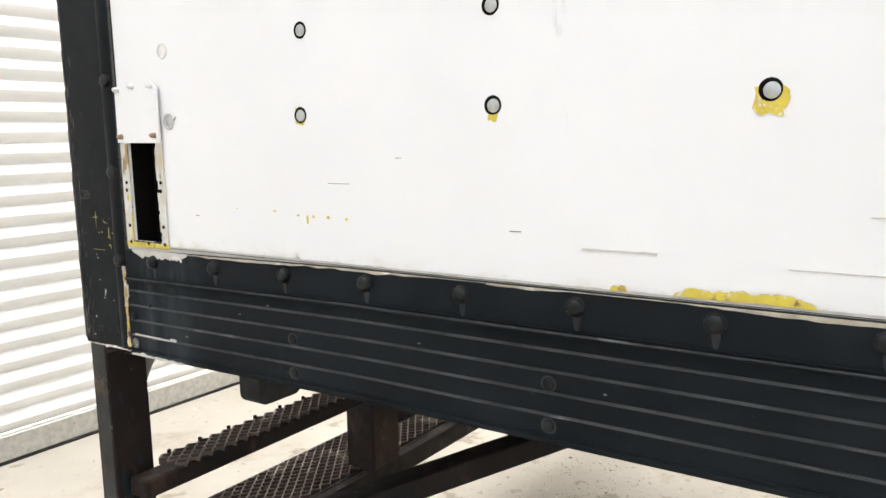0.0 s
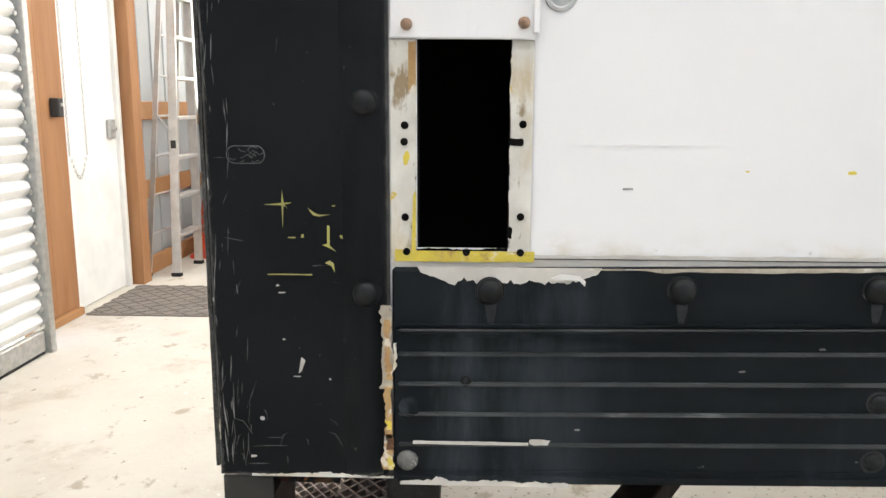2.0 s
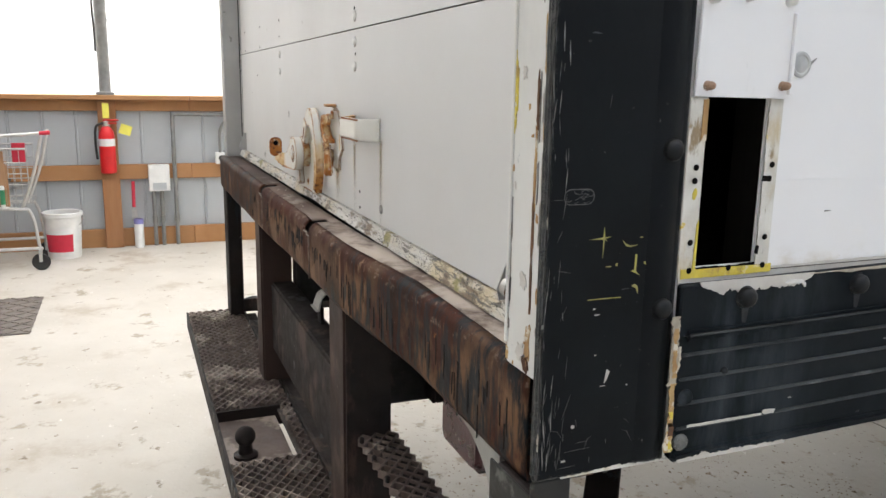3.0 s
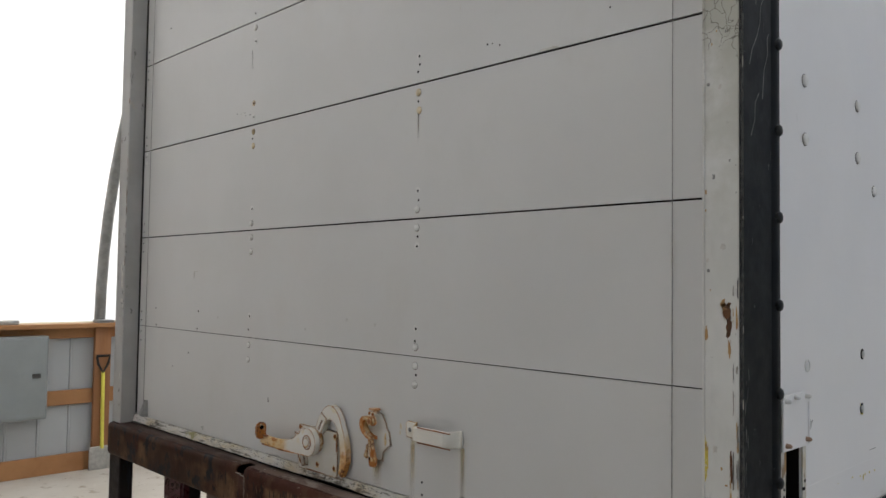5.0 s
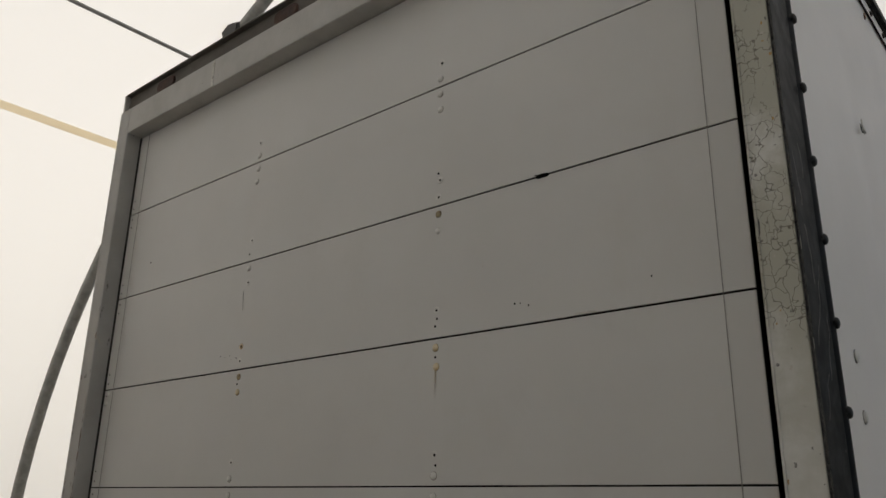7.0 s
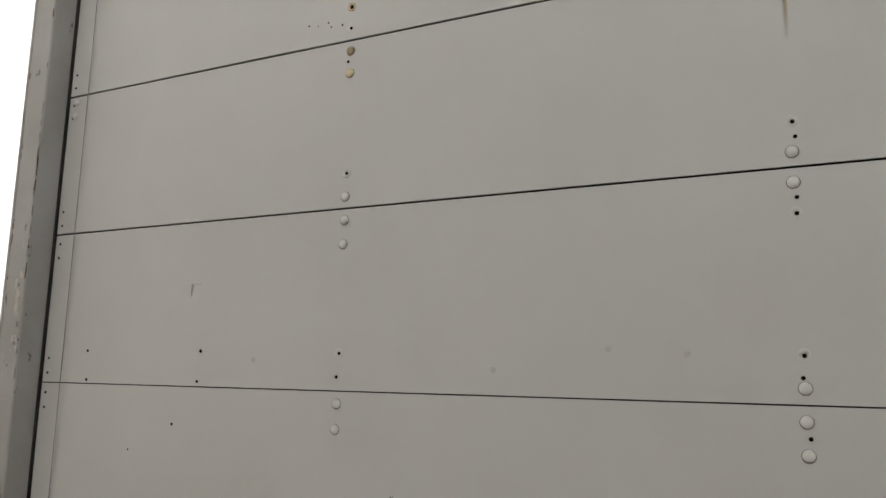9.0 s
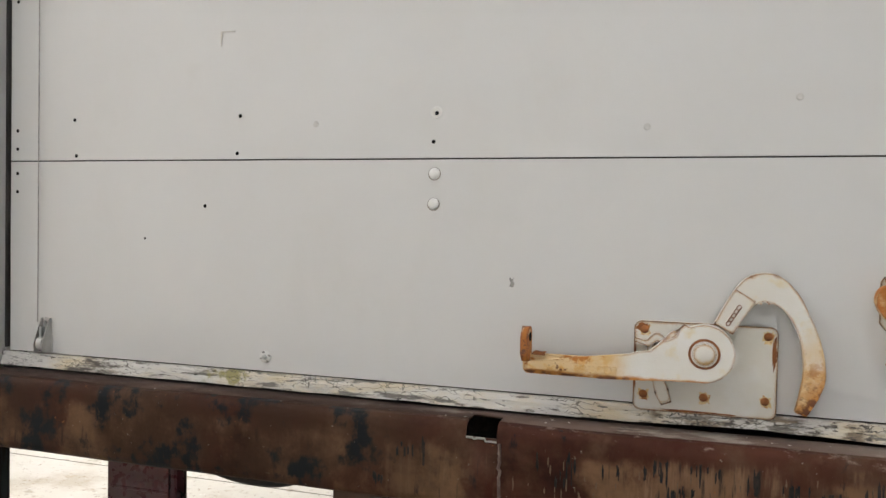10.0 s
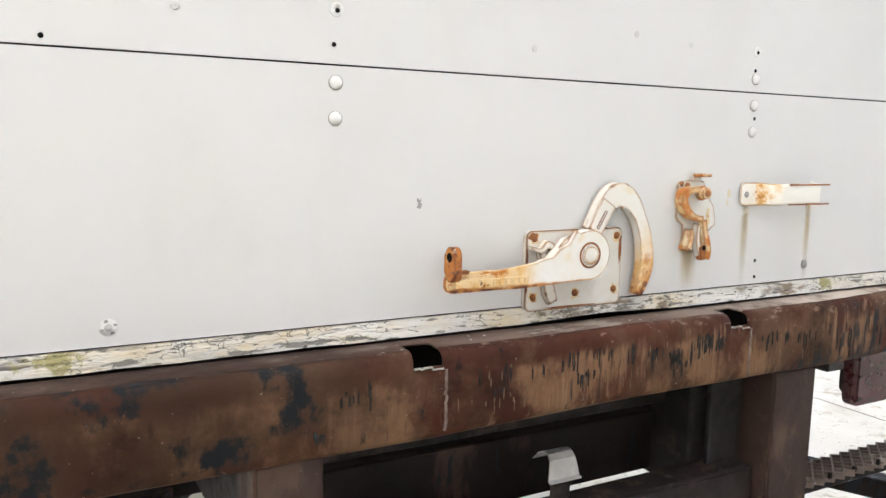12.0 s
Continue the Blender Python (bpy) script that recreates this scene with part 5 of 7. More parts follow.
# clusters of runs: middle, top, how many, spread, length
RUNS = ((-1.292, 1.094, 5, 0.006, 0.032), (-1.284, 1.058, 7, 0.009, 0.024), (-1.414, 1.090, 4, 0.004, 0.034), (-1.424, 1.062, 3, 0.006, 0.020), (-1.458, 1.088, 2, 0.003, 0.020),
        (-1.245, 1.092, 7, 0.014, 0.022), (-1.252, 1.060, 3, 0.010, 0.014), (-1.180, 1.092, 6, 0.008, 0.028), (-1.130, 1.082, 7, 0.007, 0.030), (-1.092, 1.072, 14, 0.014, 0.026),
        (-1.076, 1.056, 8, 0.008, 0.020), (-1.036, 1.092, 12, 0.012, 0.034), (-1.018, 1.094, 10, 0.014, 0.028), (-0.990, 1.085, 7, 0.008, 0.024), (-1.622, 1.092, 4, 0.003, 0.034),
        (-1.648, 1.078, 6, 0.012, 0.016), (-1.700, 1.034, 4, 0.010, 0.016), (-1.350, 1.082, 5, 0.030, 0.018), (-0.860, 1.080, 8, 0.030, 0.024), (-0.780, 1.075, 9, 0.030, 0.030))
n_ = 0
for cx, cz, many, spread, length in RUNS:
    for k in range(many):
        n_ += 1
        drip(rnd.gauss(cx, spread), cz - rnd.uniform(0, 0.010), rnd.uniform(0.0020, 0.0058), length * rnd.uniform(0.5, 1.5), 950 + n_, drip_paint)
# dense runs towards the near corner
for k in range(34):
    n_ += 1
    drip(rnd.uniform(-0.72, -0.06), rnd.uniform(1.040, 1.080), rnd.uniform(0.002, 0.007), rnd.uniform(0.020, 0.060), 950 + n_, drip_paint)
for k in range(60):
    n_ += 1
    drip(rnd.choice((rnd.gauss(-1.40, 0.05), rnd.gauss(-1.15, 0.07), rnd.gauss(-1.02, 0.04), rnd.uniform(-1.5, -0.75))), rnd.uniform(1.03, 1.085), rnd.uniform(0.0014, 0.0032), rnd.uniform(0.006, 0.026), 950 + n_, drip_pale)

def bar_between(p0, p1, wide, tall):
    """A straight flat-sided bar from one point to another."""
    p0, p1 = Vector(p0), Vector(p1)
    d = (p1 - p0).normalized()
    side = d.cross(Vector((0, 0, 1))).normalized() * wide / 2
    up = side.cross(d).normalized() * tall / 2
    bm = bmesh.new()
    ends = [[bm.verts.new(p + su * side + sv * up) for su, sv in ((-1, -1), (1, -1), (1, 1), (-1, 1))] for p in (p0, p1)]
    for k in range(4):
        bm.faces.new((ends[0][k], ends[0][(k + 1) % 4], ends[1][(k + 1) % 4], ends[1][k]))
    bm.faces.new(ends[0][::-1])
    bm.faces.new(ends[1])
    bmesh.ops.bevel(bm, geom=list(bm.edges), offset=0.003, segments=1, affect="EDGES")
    return bm


# step bumper: uprights, beam, treads, braces
bumper = part("bumper_beam", box(-1.685, -0.826, 0.060, 0.128, 0.600, 0.808, 0.006, 2), dark_steel, truck, "scuffed dark bumper beam with paint runs")
for x0, x1 in ((-1.772, -1.680), (-0.826, -0.714)):
    part("upright", box(x0, x1, SY + 0.012, 0.122, 0.50, 0.9935, 0.005, 2), upright_steel, truck)
part("upright", box(XL + 0.004, -2.428, SY + 0.004, 0.075, 0.49, 0.9935, 0.004), dark_steel, truck)
EY = 0.034
er = part("end_upright", box(-0.006, -0.002, EY, 0.078, 0.30, 1.008, 0.001), post_dark, truck, "dull dark grey end upright of the bumper")
part("post_core", box(-0.089, -0.0065, EY + 0.004, 0.0775, 0.30, 0.991, 0.003), dark_steel, er)
part("rear_plate", box(-0.097, -0.0065, EY, EY + 0.0035, 0.30, 0.9915, 0.001), post_dark, er)
gus = [(-0.0975, 0.9915), (-0.0975, 0.872)] + [(-0.217 + 0.1195 * math.cos(radians(9 * k)), 0.872 + 0.1195 * math.sin(radians(9 * k))) for k in range(1, 11)]
part("corner_gusset", slab(gus, EY + 0.012, EY + 0.020, on_rear), post_grey, truck, "curved grey corner gusset")
# dark bracket plate, added and sized to hide bright floor beside the upright
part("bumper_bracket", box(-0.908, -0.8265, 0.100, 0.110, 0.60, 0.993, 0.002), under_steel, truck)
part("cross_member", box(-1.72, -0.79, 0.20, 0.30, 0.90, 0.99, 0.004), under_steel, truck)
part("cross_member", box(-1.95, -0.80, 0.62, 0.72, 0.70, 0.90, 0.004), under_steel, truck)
ch_ = part("frame_channel", box(-1.655, -0.790, 0.235, 0.243, 0.752, 0.872, 0.002), dark_steel, truck, "dark dusty frame channel under the body, top flange painted lit")
part("channel_flange", box(-1.655, -0.790, 0.2435, 0.330, 0.864, 0.872, 0.002), flange_lit, ch_)
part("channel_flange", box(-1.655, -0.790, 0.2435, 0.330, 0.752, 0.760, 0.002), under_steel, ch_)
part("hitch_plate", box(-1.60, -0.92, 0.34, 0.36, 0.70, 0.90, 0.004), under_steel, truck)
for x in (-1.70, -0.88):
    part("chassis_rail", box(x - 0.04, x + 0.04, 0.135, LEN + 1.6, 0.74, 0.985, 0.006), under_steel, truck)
bent = [(0.088, 0.846), (0.096, 0.848), (0.099, 0.862), (0.104, 0.878), (0.113, 0.886), (0.126, 0.887), (0.139, 0.881), (0.150, 0.868)]
bm = bmesh.new()
cols_ = [[bm.verts.new((x + lean * (z - 0.87), y + dy, z + dz)) for (y, z) in bent] for x, dy, dz, lean in ((-1.266, 0, 0, 0.25), (-1.212, 0, 0, -0.12), (-1.212, 0.003, -0.003, -0.12), (-1.266, 0.003, -0.003, 0.25))]
for a, b in zip(cols_, cols_[1:] + cols_[:1]):
    for k in range(len(bent) - 1):
        bm.faces.new((a[k], a[k + 1], b[k + 1], b[k]))
for k in (0, -1):
    bm.faces.new([c[k] for c in cols_])
part("hitch_bracket", bm, bracket_grey, truck, "small bent galvanised bracket")
part("bracket_foot", box(-1.258, -1.220, 0.104, 0.112, 0.800, 0.850, 0.002), under_steel, truck)
TZ, TY0, TY1 = 0.500, -0.137, 0.085
step = part("step_tread", box(XL + 0.005, -0.11, TY0, TY0 + 0.006, TZ - 0.060, TZ), dark_steel, truck, "long expanded-metal bumper step worn brown")
part("step_edge", box(XL + 0.005, -0.11, TY1 - 0.006, TY1, TZ - 0.060, TZ), dark_steel, step)
for x in (XL + 0.005, -1.50, -1.17, -0.118):
    part("step_rib", box(x, x + 0.007, TY0 + 0.0065, TY1 - 0.0065, TZ - 0.060, TZ - 0.002), dark_steel, step)
part("step_pan", box(XL + 0.012, -1.505, TY0 + 0.007, TY1 - 0.007, TZ - 0.020, TZ - 0.012), pan_steel, step)
part("step_pan", box(-1.162, -0.12, TY0 + 0.007, TY1 - 0.007, TZ - 0.020, TZ - 0.012), pan_steel, step)
bm = bmesh.new()
px_, py_ = 0.0185, 0.0135


def strand(x0, y0, x1, y1):
    d = Vector((x1 - x0, y1 - y0, 0))
    nrm = Vector((-d.y, d.x, 0)).normalized() * 0.0016
    q = [Vector((x0, y0, 0)), Vector((x1, y1, 0))]
    za, zb = TZ - 0.016, TZ + 0.004
    v = [bm.verts.new(p + s * nrm + Vector((0, 0, z))) for p in q for s in (-1, 1) for z in (za, zb)]
    for f in ((0, 1, 3, 2), (4, 6, 7, 5), (0, 4, 5, 1), (2, 3, 7, 6), (1, 5, 7, 3)):
        bm.faces.new([v[i] for i in f])


ny = int((TY1 - TY0 - 0.012) / py_)
for i in range(int((2.38) / px_)):
    for j in range(ny):
        x0, y0 = XL + 0.012 + i * px_, TY0 + 0.006 + j * py_
        if -1.505 < x0 < -1.185 and y0 < 0.035:
            continue
        if (i + j) % 2:
            strand(x0, y0, x0 + px_, y0 + py_)
        else:
            strand(x0, y0 + py_, x0 + px_, y0)
part("tread_grid", bm, tread_steel, step, "raised diamond tread grid")
part("step_pan", box(-1.492, -1.171, 0.036, TY1 - 0.007, TZ - 0.020, TZ - 0.012), pan_steel, step)
part("ball_plate", box(-1.492, -1.171, TY0 + 0.007, 0.03, TZ - 0.040, TZ - 0.030, 0.002), tread_steel, step)
ball = part("hitch_ball", lathe([(0.030, 0), (0.030, 0.008), (0.019, 0.012), (0.016, 0.035)] + [(0.0255 * math.cos(radians(a)), 0.055 + 0.0255 * math.sin(radians(a))) for a in range(-52, 91, 14)], 20), dark_steel, step, "black steel tow ball", m=Matrix.Translation((-1.26, -0.083, TZ - 0.030)), smooth=True)
part("diagonal_brace", bar_between((-0.045, 0.120, 0.545), (-0.86, 0.722, 0.722), 0.062, 0.050), dark_steel, truck)
part("diagonal_brace", bar_between((-2.455, 0.090, 0.535), (-1.70, 0.722, 0.722), 0.062, 0.050), dark_steel, truck)
part("step_beam", box(-2.44, -0.132, 0.0855, 0.118, 0.446, 0.500, 0.003), dark_steel, truck)
# thin dark plate added: dirt and shade on the upright's side put into colour
part("upright_web", box(-0.7138, -0.7105, SY + 0.016, 0.120, 0.50, 0.990, 0.001), dark_steel, truck)

# tail lamps and plate
for x0 in (-2.262, -0.455):
    hs = part("lamp_housing", slab(rounded(x0 + (0.002 if x0 < -1 else 0.085), x0 + (0.105 if x0 < -1 else 0.205), 0.838, 0.988, 0.02), 0.150, 0.215, on_rear, 0.006), rubber, truck, "black tail lamp housing")
    lamp = part("tail_lamp", slab(rounded(x0, x0 + 0.146, 0.842, 0.984, 0.024), 0.118, 0.149, on_rear, 0.010, 3), lamp_red, truck, "dark red tail lamp")
    part("lens_rib", box(x0 + 0.012, x0 + 0.134, 0.1165, 0.1185, 0.908, 0.913, 0.0008), lamp_red, lamp)
LPM = Matrix.Translation((-2.28, 0.160, 0.660)) @ Matrix.Rotation(radians(-5), 4, "Y")
lp = part("licence_plate", box(0, 0.30, -0.0025, 0, 0.055, 0.135, 0.0008), plate_yellow, truck, "yellow and red licence plate with plain bars", m=LPM)
part("plate_band", box(0, 0.30, -0.0020, 0.0005, 0, 0.0546, 0.0005), plate_red, lp)
for k in range(6):
    part("plate_bar", box(0.020 + 0.045 * k, 0.044 + 0.045 * k, -0.0040, -0.0024, 0.036, 0.100, 0.0004), cable_black, lp)
part("plate_bracket", box(-2.19, -2.15, 0.1615, 0.175, 0.70, 0.86), under_steel, truck)
part("wiring", tube(curve_points([(-2.12, 0.17, 0.955), (-2.02, 0.165, 0.935), (-1.93, 0.16, 0.938), (-1.85, 0.16, 0.965), (-1.79, 0.17, 0.975)], 6), 0.006, 6), cable_black, truck)
part("wire_box", box(-0.565, -0.510, 0.11, 0.15, 0.938, 0.9905, 0.004), cable_black, truck)

# narrow upper tread at the right-hand end
UZ = 0.752
ut = part("upper_tread", box(-0.712, -0.030, 0.080, 0.130, UZ - 0.050, UZ - 0.012, 0.004), dark_steel, truck, "narrow upper expanded-metal step")
bm = bmesh.new()
for i in range(38):
    for j in range(6):
        x0, y0 = -0.71 + i * 0.0158, 0.052 + j * 0.0128
        if (i + j) % 2:
            strand(x0, y0, x0 + 0.0158, y0 + 0.0128)
        else:
            strand(x0, y0 + 0.0128, x0 + 0.0158, y0)
for v in bm.verts:
    v.co.z += UZ - TZ - 0.004 - (0.006 if v.co.z > TZ else 0)
for k in range(8):
    part("grip_stud", box(-0.69 + 0.078 * k, -0.682 + 0.078 * k, 0.052, 0.060, UZ - 0.012, UZ + 0.0005, 0.002), dark_steel, ut)
part("tread_grid", bm, tread_steel, ut)

# wheels under the body
for y, pair in ((3.6, True), (6.4, False)):
    for x in (-2.30, -0.20):
        w = part("wheel", lathe([(0.30, -0.13), (0.42, -0.13), (0.455, -0.09), (0.46, 0.0), (0.455, 0.09), (0.42, 0.13), (0.30, 0.13)], 32), rubber, truck, "black truck tyre", m=Matrix.Translation((x, y, 0.46)) @ SIDE, smooth=True)
        part("rim", lathe([(0.10, -0.10), (0.26, -0.11), (0.298, -0.12), (0.298, 0.12), (0.26, 0.11), (0.10, 0.02)], 28), bucket_white, w, smooth=True)
    part("axle", rod((-2.2, y, 0.46), (-0.3, y, 0.46), 0.06), under_steel, truck)
part("cab", box(-2.35, -0.15, LEN + 0.12, LEN + 2.0, 0.65, 2.35, 0.12, 3), white_side, truck)

# ---- small parts on the side ----
# cover flap over the opening, with its four screws
flap = part("cover_flap", slab([(0.1855, 1.3815), (0.2985, 1.3800), (0.3000, 1.468), (0.284, 1.481), (0.198, 1.480), (0.1865, 1.470)], 0.0075, 0.0045, on_side, 0.0008), white_side, truck, "white sheet cover flap held by rusty screws")
part("flap_fold", box(0.0046, 0.0105, 0.296, 0.3015, 1.384, 1.462, 0.0012), white_side, flap)
fsc = bolt_mesh("flap_screw", 0.0044, rivet_paint)
frs = bolt_mesh("rusty_flap_screw", 0.0042, material("dull_rust", (0.34, 0.22, 0.15), (0.20, 0.115, 0.07), 160, 0.7, bump=0.0006, bscale=200, layers=[dict(c=(0.55, 0.52, 0.47), s=180, t=0.58, w=0.06)]))
for y, z, me in ((0.1985, 1.3915, frs), (0.2895, 1.3925, frs), (0.197, 1.470, fsc), (0.288, 1.472, fsc), (0.238, 1.474, fsc)):
    attach("flap_screw", me, flap, m=at_side(y, z, 0.0073))
# raw strips round the opening
for k, (u0, u1, v0, v1, mt) in enumerate(((0.1845, 0.2055, 1.205, 1.381, raw_edge), (0.2815, 0.2985, 1.206, 1.380, raw_edge))):
    part("opening_edge", slab([(u0, v0), (u1, v0), (u1, v1), (u0, v1)], 0.0030, 0.0012, on_side, 0.0005), mt, truck)
patch("primer_patch", torn_band(0.188, 0.302, 1.2035, 1.2125, 21, 0.0012, 0.0010, 0.003), 0.0032, primer_yellow, truck, on_side)
patch("primer_patch", [(0.2015, 1.212), (0.2050, 1.212), (0.2052, 1.262), (0.2030, 1.258)], 0.0032, primer_yellow, truck, on_side)
patch("primer_patch", ragged(0.1975, 1.288, 0.006, 0.012, 4), 0.0032, primer_yellow, truck, on_side)
patch("primer_patch", torn_band(0.1995, 0.2055, 1.34, 1.379, 5, 0.002, 0.001, 0.002), 0.0032, primer_tan, truck, on_side)
hole_side = mesh_of("screw_hole", lathe([(0.0032, 0), (0.0032, 0.0005), (0.002, 0.0008)], 10), hole_black)
for y, z in ((0.196, 1.301), (0.1965, 1.314), (0.1965, 1.240), (0.2905, 1.315), (0.290, 1.241), (0.2905, 1.2115), (0.2465, 1.2115), (0.1975, 1.2115)):
    attach("screw_hole", hole_side, truck, m=at_side(y, z, 0.0037))
patch("torn_slot", ragged(0.2855, 1.301, 0.014, 0.007, 9, 12, 0.3), 0.0033, hole_black, truck, on_side)
patch("torn_slot", ragged(0.2815, 1.228, 0.006, 0.012, 10, 12, 0.5), 0.0033, hole_black, truck, on_side)

for v0, v1, u, sd in ((1.222, 1.262, 0.2805, 23), (1.268, 1.300, 0.2810, 24), (1.318, 1.372, 0.2808, 25)):
    patch("ragged_edge", [(b, a) for a, b in torn_band(v0, v1, u - 0.0004, u + 0.0025, sd, 0.0016, 0.0, 0.0012)], 0.0031, raw_edge, truck, on_side, 0.0008)
patch("edge_dirt", torn_band(0.206, 0.280, 1.2125, 1.2140, 26, 0.0, 0.0022, 0.002), 0.0034, hole_black, truck, on_side, 0.0006)
# round plugs in the skin: some proud discs, some empty holes as black rings; offset discs leave a crescent of painted
# shade
plug_ring = mesh_of("plug", lathe([(0.0125, 0), (0.0120, 0.0016), (0.0100, 0.0020), (0.0098, 0.0006), (0.0, 0.0011)], 22), rivet_paint, True)
plug_seat = mesh_of("plug_seat", lathe([(0.0150, 0), (0.0146, 0.0012), (0.0128, 0.0014)], 22), scratch_grey, True)
plug_proud = mesh_of("plug", lathe([(0.0128, 0), (0.0124, 0.0036), (0.0100, 0.0052), (0.0, 0.0046)], 22), rivet_paint, True)
plug_hole = mesh_of("open_hole", lathe([(0.0118, 0), (0.0112, 0.0007), (0.0090, 0.0010)], 22), hole_black, True)
plug_disc = mesh_of("plug_disc", lathe([(0.0084, 0), (0.0081, 0.0012), (0.0068, 0.0018), (0.0, 0.0019)], 20), zinc, True)
plug_torn = mesh_of("torn_plug", lathe([(0.0130, 0), (0.0122, 0.0012), (0.0098, 0.0014), (0.0085, 0.0004), (0.0040, 0.0008), (0.0, 0.0009)], 20), zinc, True)
for y, z, kind in ((0.313, 1.526, "ring"), (0.619, 1.531, "half"), (0.613, 1.415, "half"), (0.928, 1.417, "half"), (0.926, 1.532, "half"), (1.239, 1.420, "half"), (0.318, 1.414, "torn"),
                   (0.302, 2.068, "ring"), (0.306, 1.956, "ring"), (0.597, 2.068, "ring"), (0.598, 1.955, "ring"), (0.918, 2.068, "hole"), (0.905, 1.953, "ring"), (0.704, 1.892, "ring"), (1.22, 2.068, "ring"), (1.22, 1.953, "ring"),
                   (1.245, 1.532, "half"), (1.55, 1.532, "half"), (1.55, 1.42, "half")):
    if kind == "ring" and z > 1.85:
        base_x = skin_x(y, z)
        attach("plug", plug_proud, truck, m=at_side(y, z, base_x) @ Matrix.Scale(0.88, 4))
        attach("plug_seat", plug_seat, truck, m=at_side(y, z, base_x + 0.0002) @ Matrix.Scale(0.88, 4))
    elif kind == "ring":
        attach("plug", plug_ring, truck, m=at_side(y, z, 0.0002))
    elif kind == "torn":
        attach("torn_plug", plug_torn, truck, m=at_side(y, z, 0.0004))
    else:
        attach("open_hole", plug_hole, truck, m=at_side(y, z, 0.0002))
        if kind == "half":
            attach("plug_disc", plug_disc, truck, m=at_side(y + 0.0014, z - 0.0006, 0.0006))
for y, z, w, h, sd in ((1.239, 1.411, 0.036, 0.036, 31), (0.928, 1.411, 0.017, 0.028, 32), (0.612, 1.414, 0.022, 0.030, 33)):
    patch("primer_patch", ragged(y, z, w, h, sd, 20, 0.3), 0.0004, primer_yellow, truck, on_side, 0.0004)
patch("plug_tear", [(0.328, 1.416), (0.338, 1.421), (0.329, 1.412)], 0.0006, scratch_grey, truck, on_side)
# paint losses along the foot of the skin
patch("bare_band", torn_band(0.186, 2.6, 1.1985, 1.2095, 41, 0.0006, 0.0012, 0.006), 0.0022, bare_grey, truck, on_side)
part("bead_line", box(0.0022, 0.0036, 0.20, 3.0, 1.2060, 1.2066), wood_old, truck)
patch("peeled_band", torn_band(0.207, 0.356, 1.1880, 1.2005, 42, 0.0075, 0.0, 0.0025, -1), 0.0106, bare_grey, truck, on_side)
patch("lifted_flake", [(0.315, 1.1925), (0.323, 1.1955), (0.338, 1.1945), (0.343, 1.190), (0.3425, 1.186), (0.338, 1.1905), (0.328, 1.1915), (0.320, 1.1905)], 0.0125, chip_white, truck, on_side, 0.0016)
for u0, u1, v0, v1, sd in ((1.149, 1.290, 1.2095, 1.2195, 51), (1.078, 1.098, 1.2090, 1.2165, 52), (0.20, 0.30, 1.2035, 1.206, 53)):
    patch("primer_patch", torn_band(u0, u1, v0, v1, sd, 0.0006, 0.0055, 0.0025, 1), 0.0030, primer_yellow, truck, on_side)
for u0, u1, z, t, sd, mt in ((1.043, 1.130, 1.2525, 0.0022, 61, bare_grey), (1.262, 1.36, 1.246, 0.0010, 62, bare_grey), (0.66, 0.70, 1.320, 0.0008, 63, scratch_grey), (0.95, 0.965, 1.268, 0.0012, 64, scratch_grey),
                             (0.78, 0.79, 1.355, 0.0008, 65, scratch_grey), (0.372, 0.380, 1.264, 0.0010, 66, scratch_grey), (1.33, 1.40, 1.300, 0.0008, 67, bare_grey)):
    patch("scrape", torn_band(u0, u1, z - t / 2, z + t / 2, sd, t * 0.4, t * 0.4, 0.004), 0.0003, mt, truck, on_side, 0.0006)
patch("crease", torn_band(0.300, 0.70, 1.2986, 1.2990, 68, 0.0001, 0.0001, 0.02), -0.0001, white_side, truck, on_side, 0.0005)
for u, v, w, h, sd in ((0.552, 1.278, 0.008, 0.003, 71), (0.600, 1.273, 0.007, 0.004, 72), (0.618, 1.268, 0.0045, 0.014, 73), (0.630, 1.272, 0.005, 0.005, 74), (0.658, 1.272, 0.007, 0.005, 75), (0.692, 1.271, 0.006, 0.004, 76), (0.470, 1.2785, 0.004, 0.0015, 77)):
    patch("primer_drip", ragged(u, v, w, h, sd, 10, 0.3), 0.0003, primer_yellow, truck, on_side, 0.0005)
worn_tan = material("worn_tan_edge", (0.44, 0.39, 0.31), (0.30, 0.26, 0.20), 40, 0.65, bump=0.0004, bscale=120, layers=[dict(c=(0.64, 0.61, 0.55), s=24, t=0.56, w=0.10), dict(c=(0.12, 0.10, 0.08), s=60, t=0.62, w=0.06)])
# bare upper edge of the rub rail, its paint flaked away unevenly
def rail_flake(y0, y1, seed):
    n = int((y1 - y0) / 0.004)
    ys_ = [y0 + (y1 - y0) * k / n for k in range(n + 1)]
    low = [1.1985 + rail_rise(y) - max(0.0006, 0.0022 + 0.0050 * noise.noise((y * 5, seed, 1)) + 0.0022 * noise.noise((y * 38, seed, 4))) * min(1, 12 * (y - y0) + 0.3, 12 * (y1 - y) + 0.2) for y in ys_]
    return [(y, 1.1986 + rail_rise(y)) for y in ys_] + list(zip(ys_, low))[::-1]
for y0, y1, sd in ((0.346, 0.92, 3), (0.922, 1.62, 5), (1.622, 2.4, 9)):
    patch("bare_rail_edge", rail_flake(y0, y1, sd), 0.0110, worn_tan, rub, on_side, 0.0006)
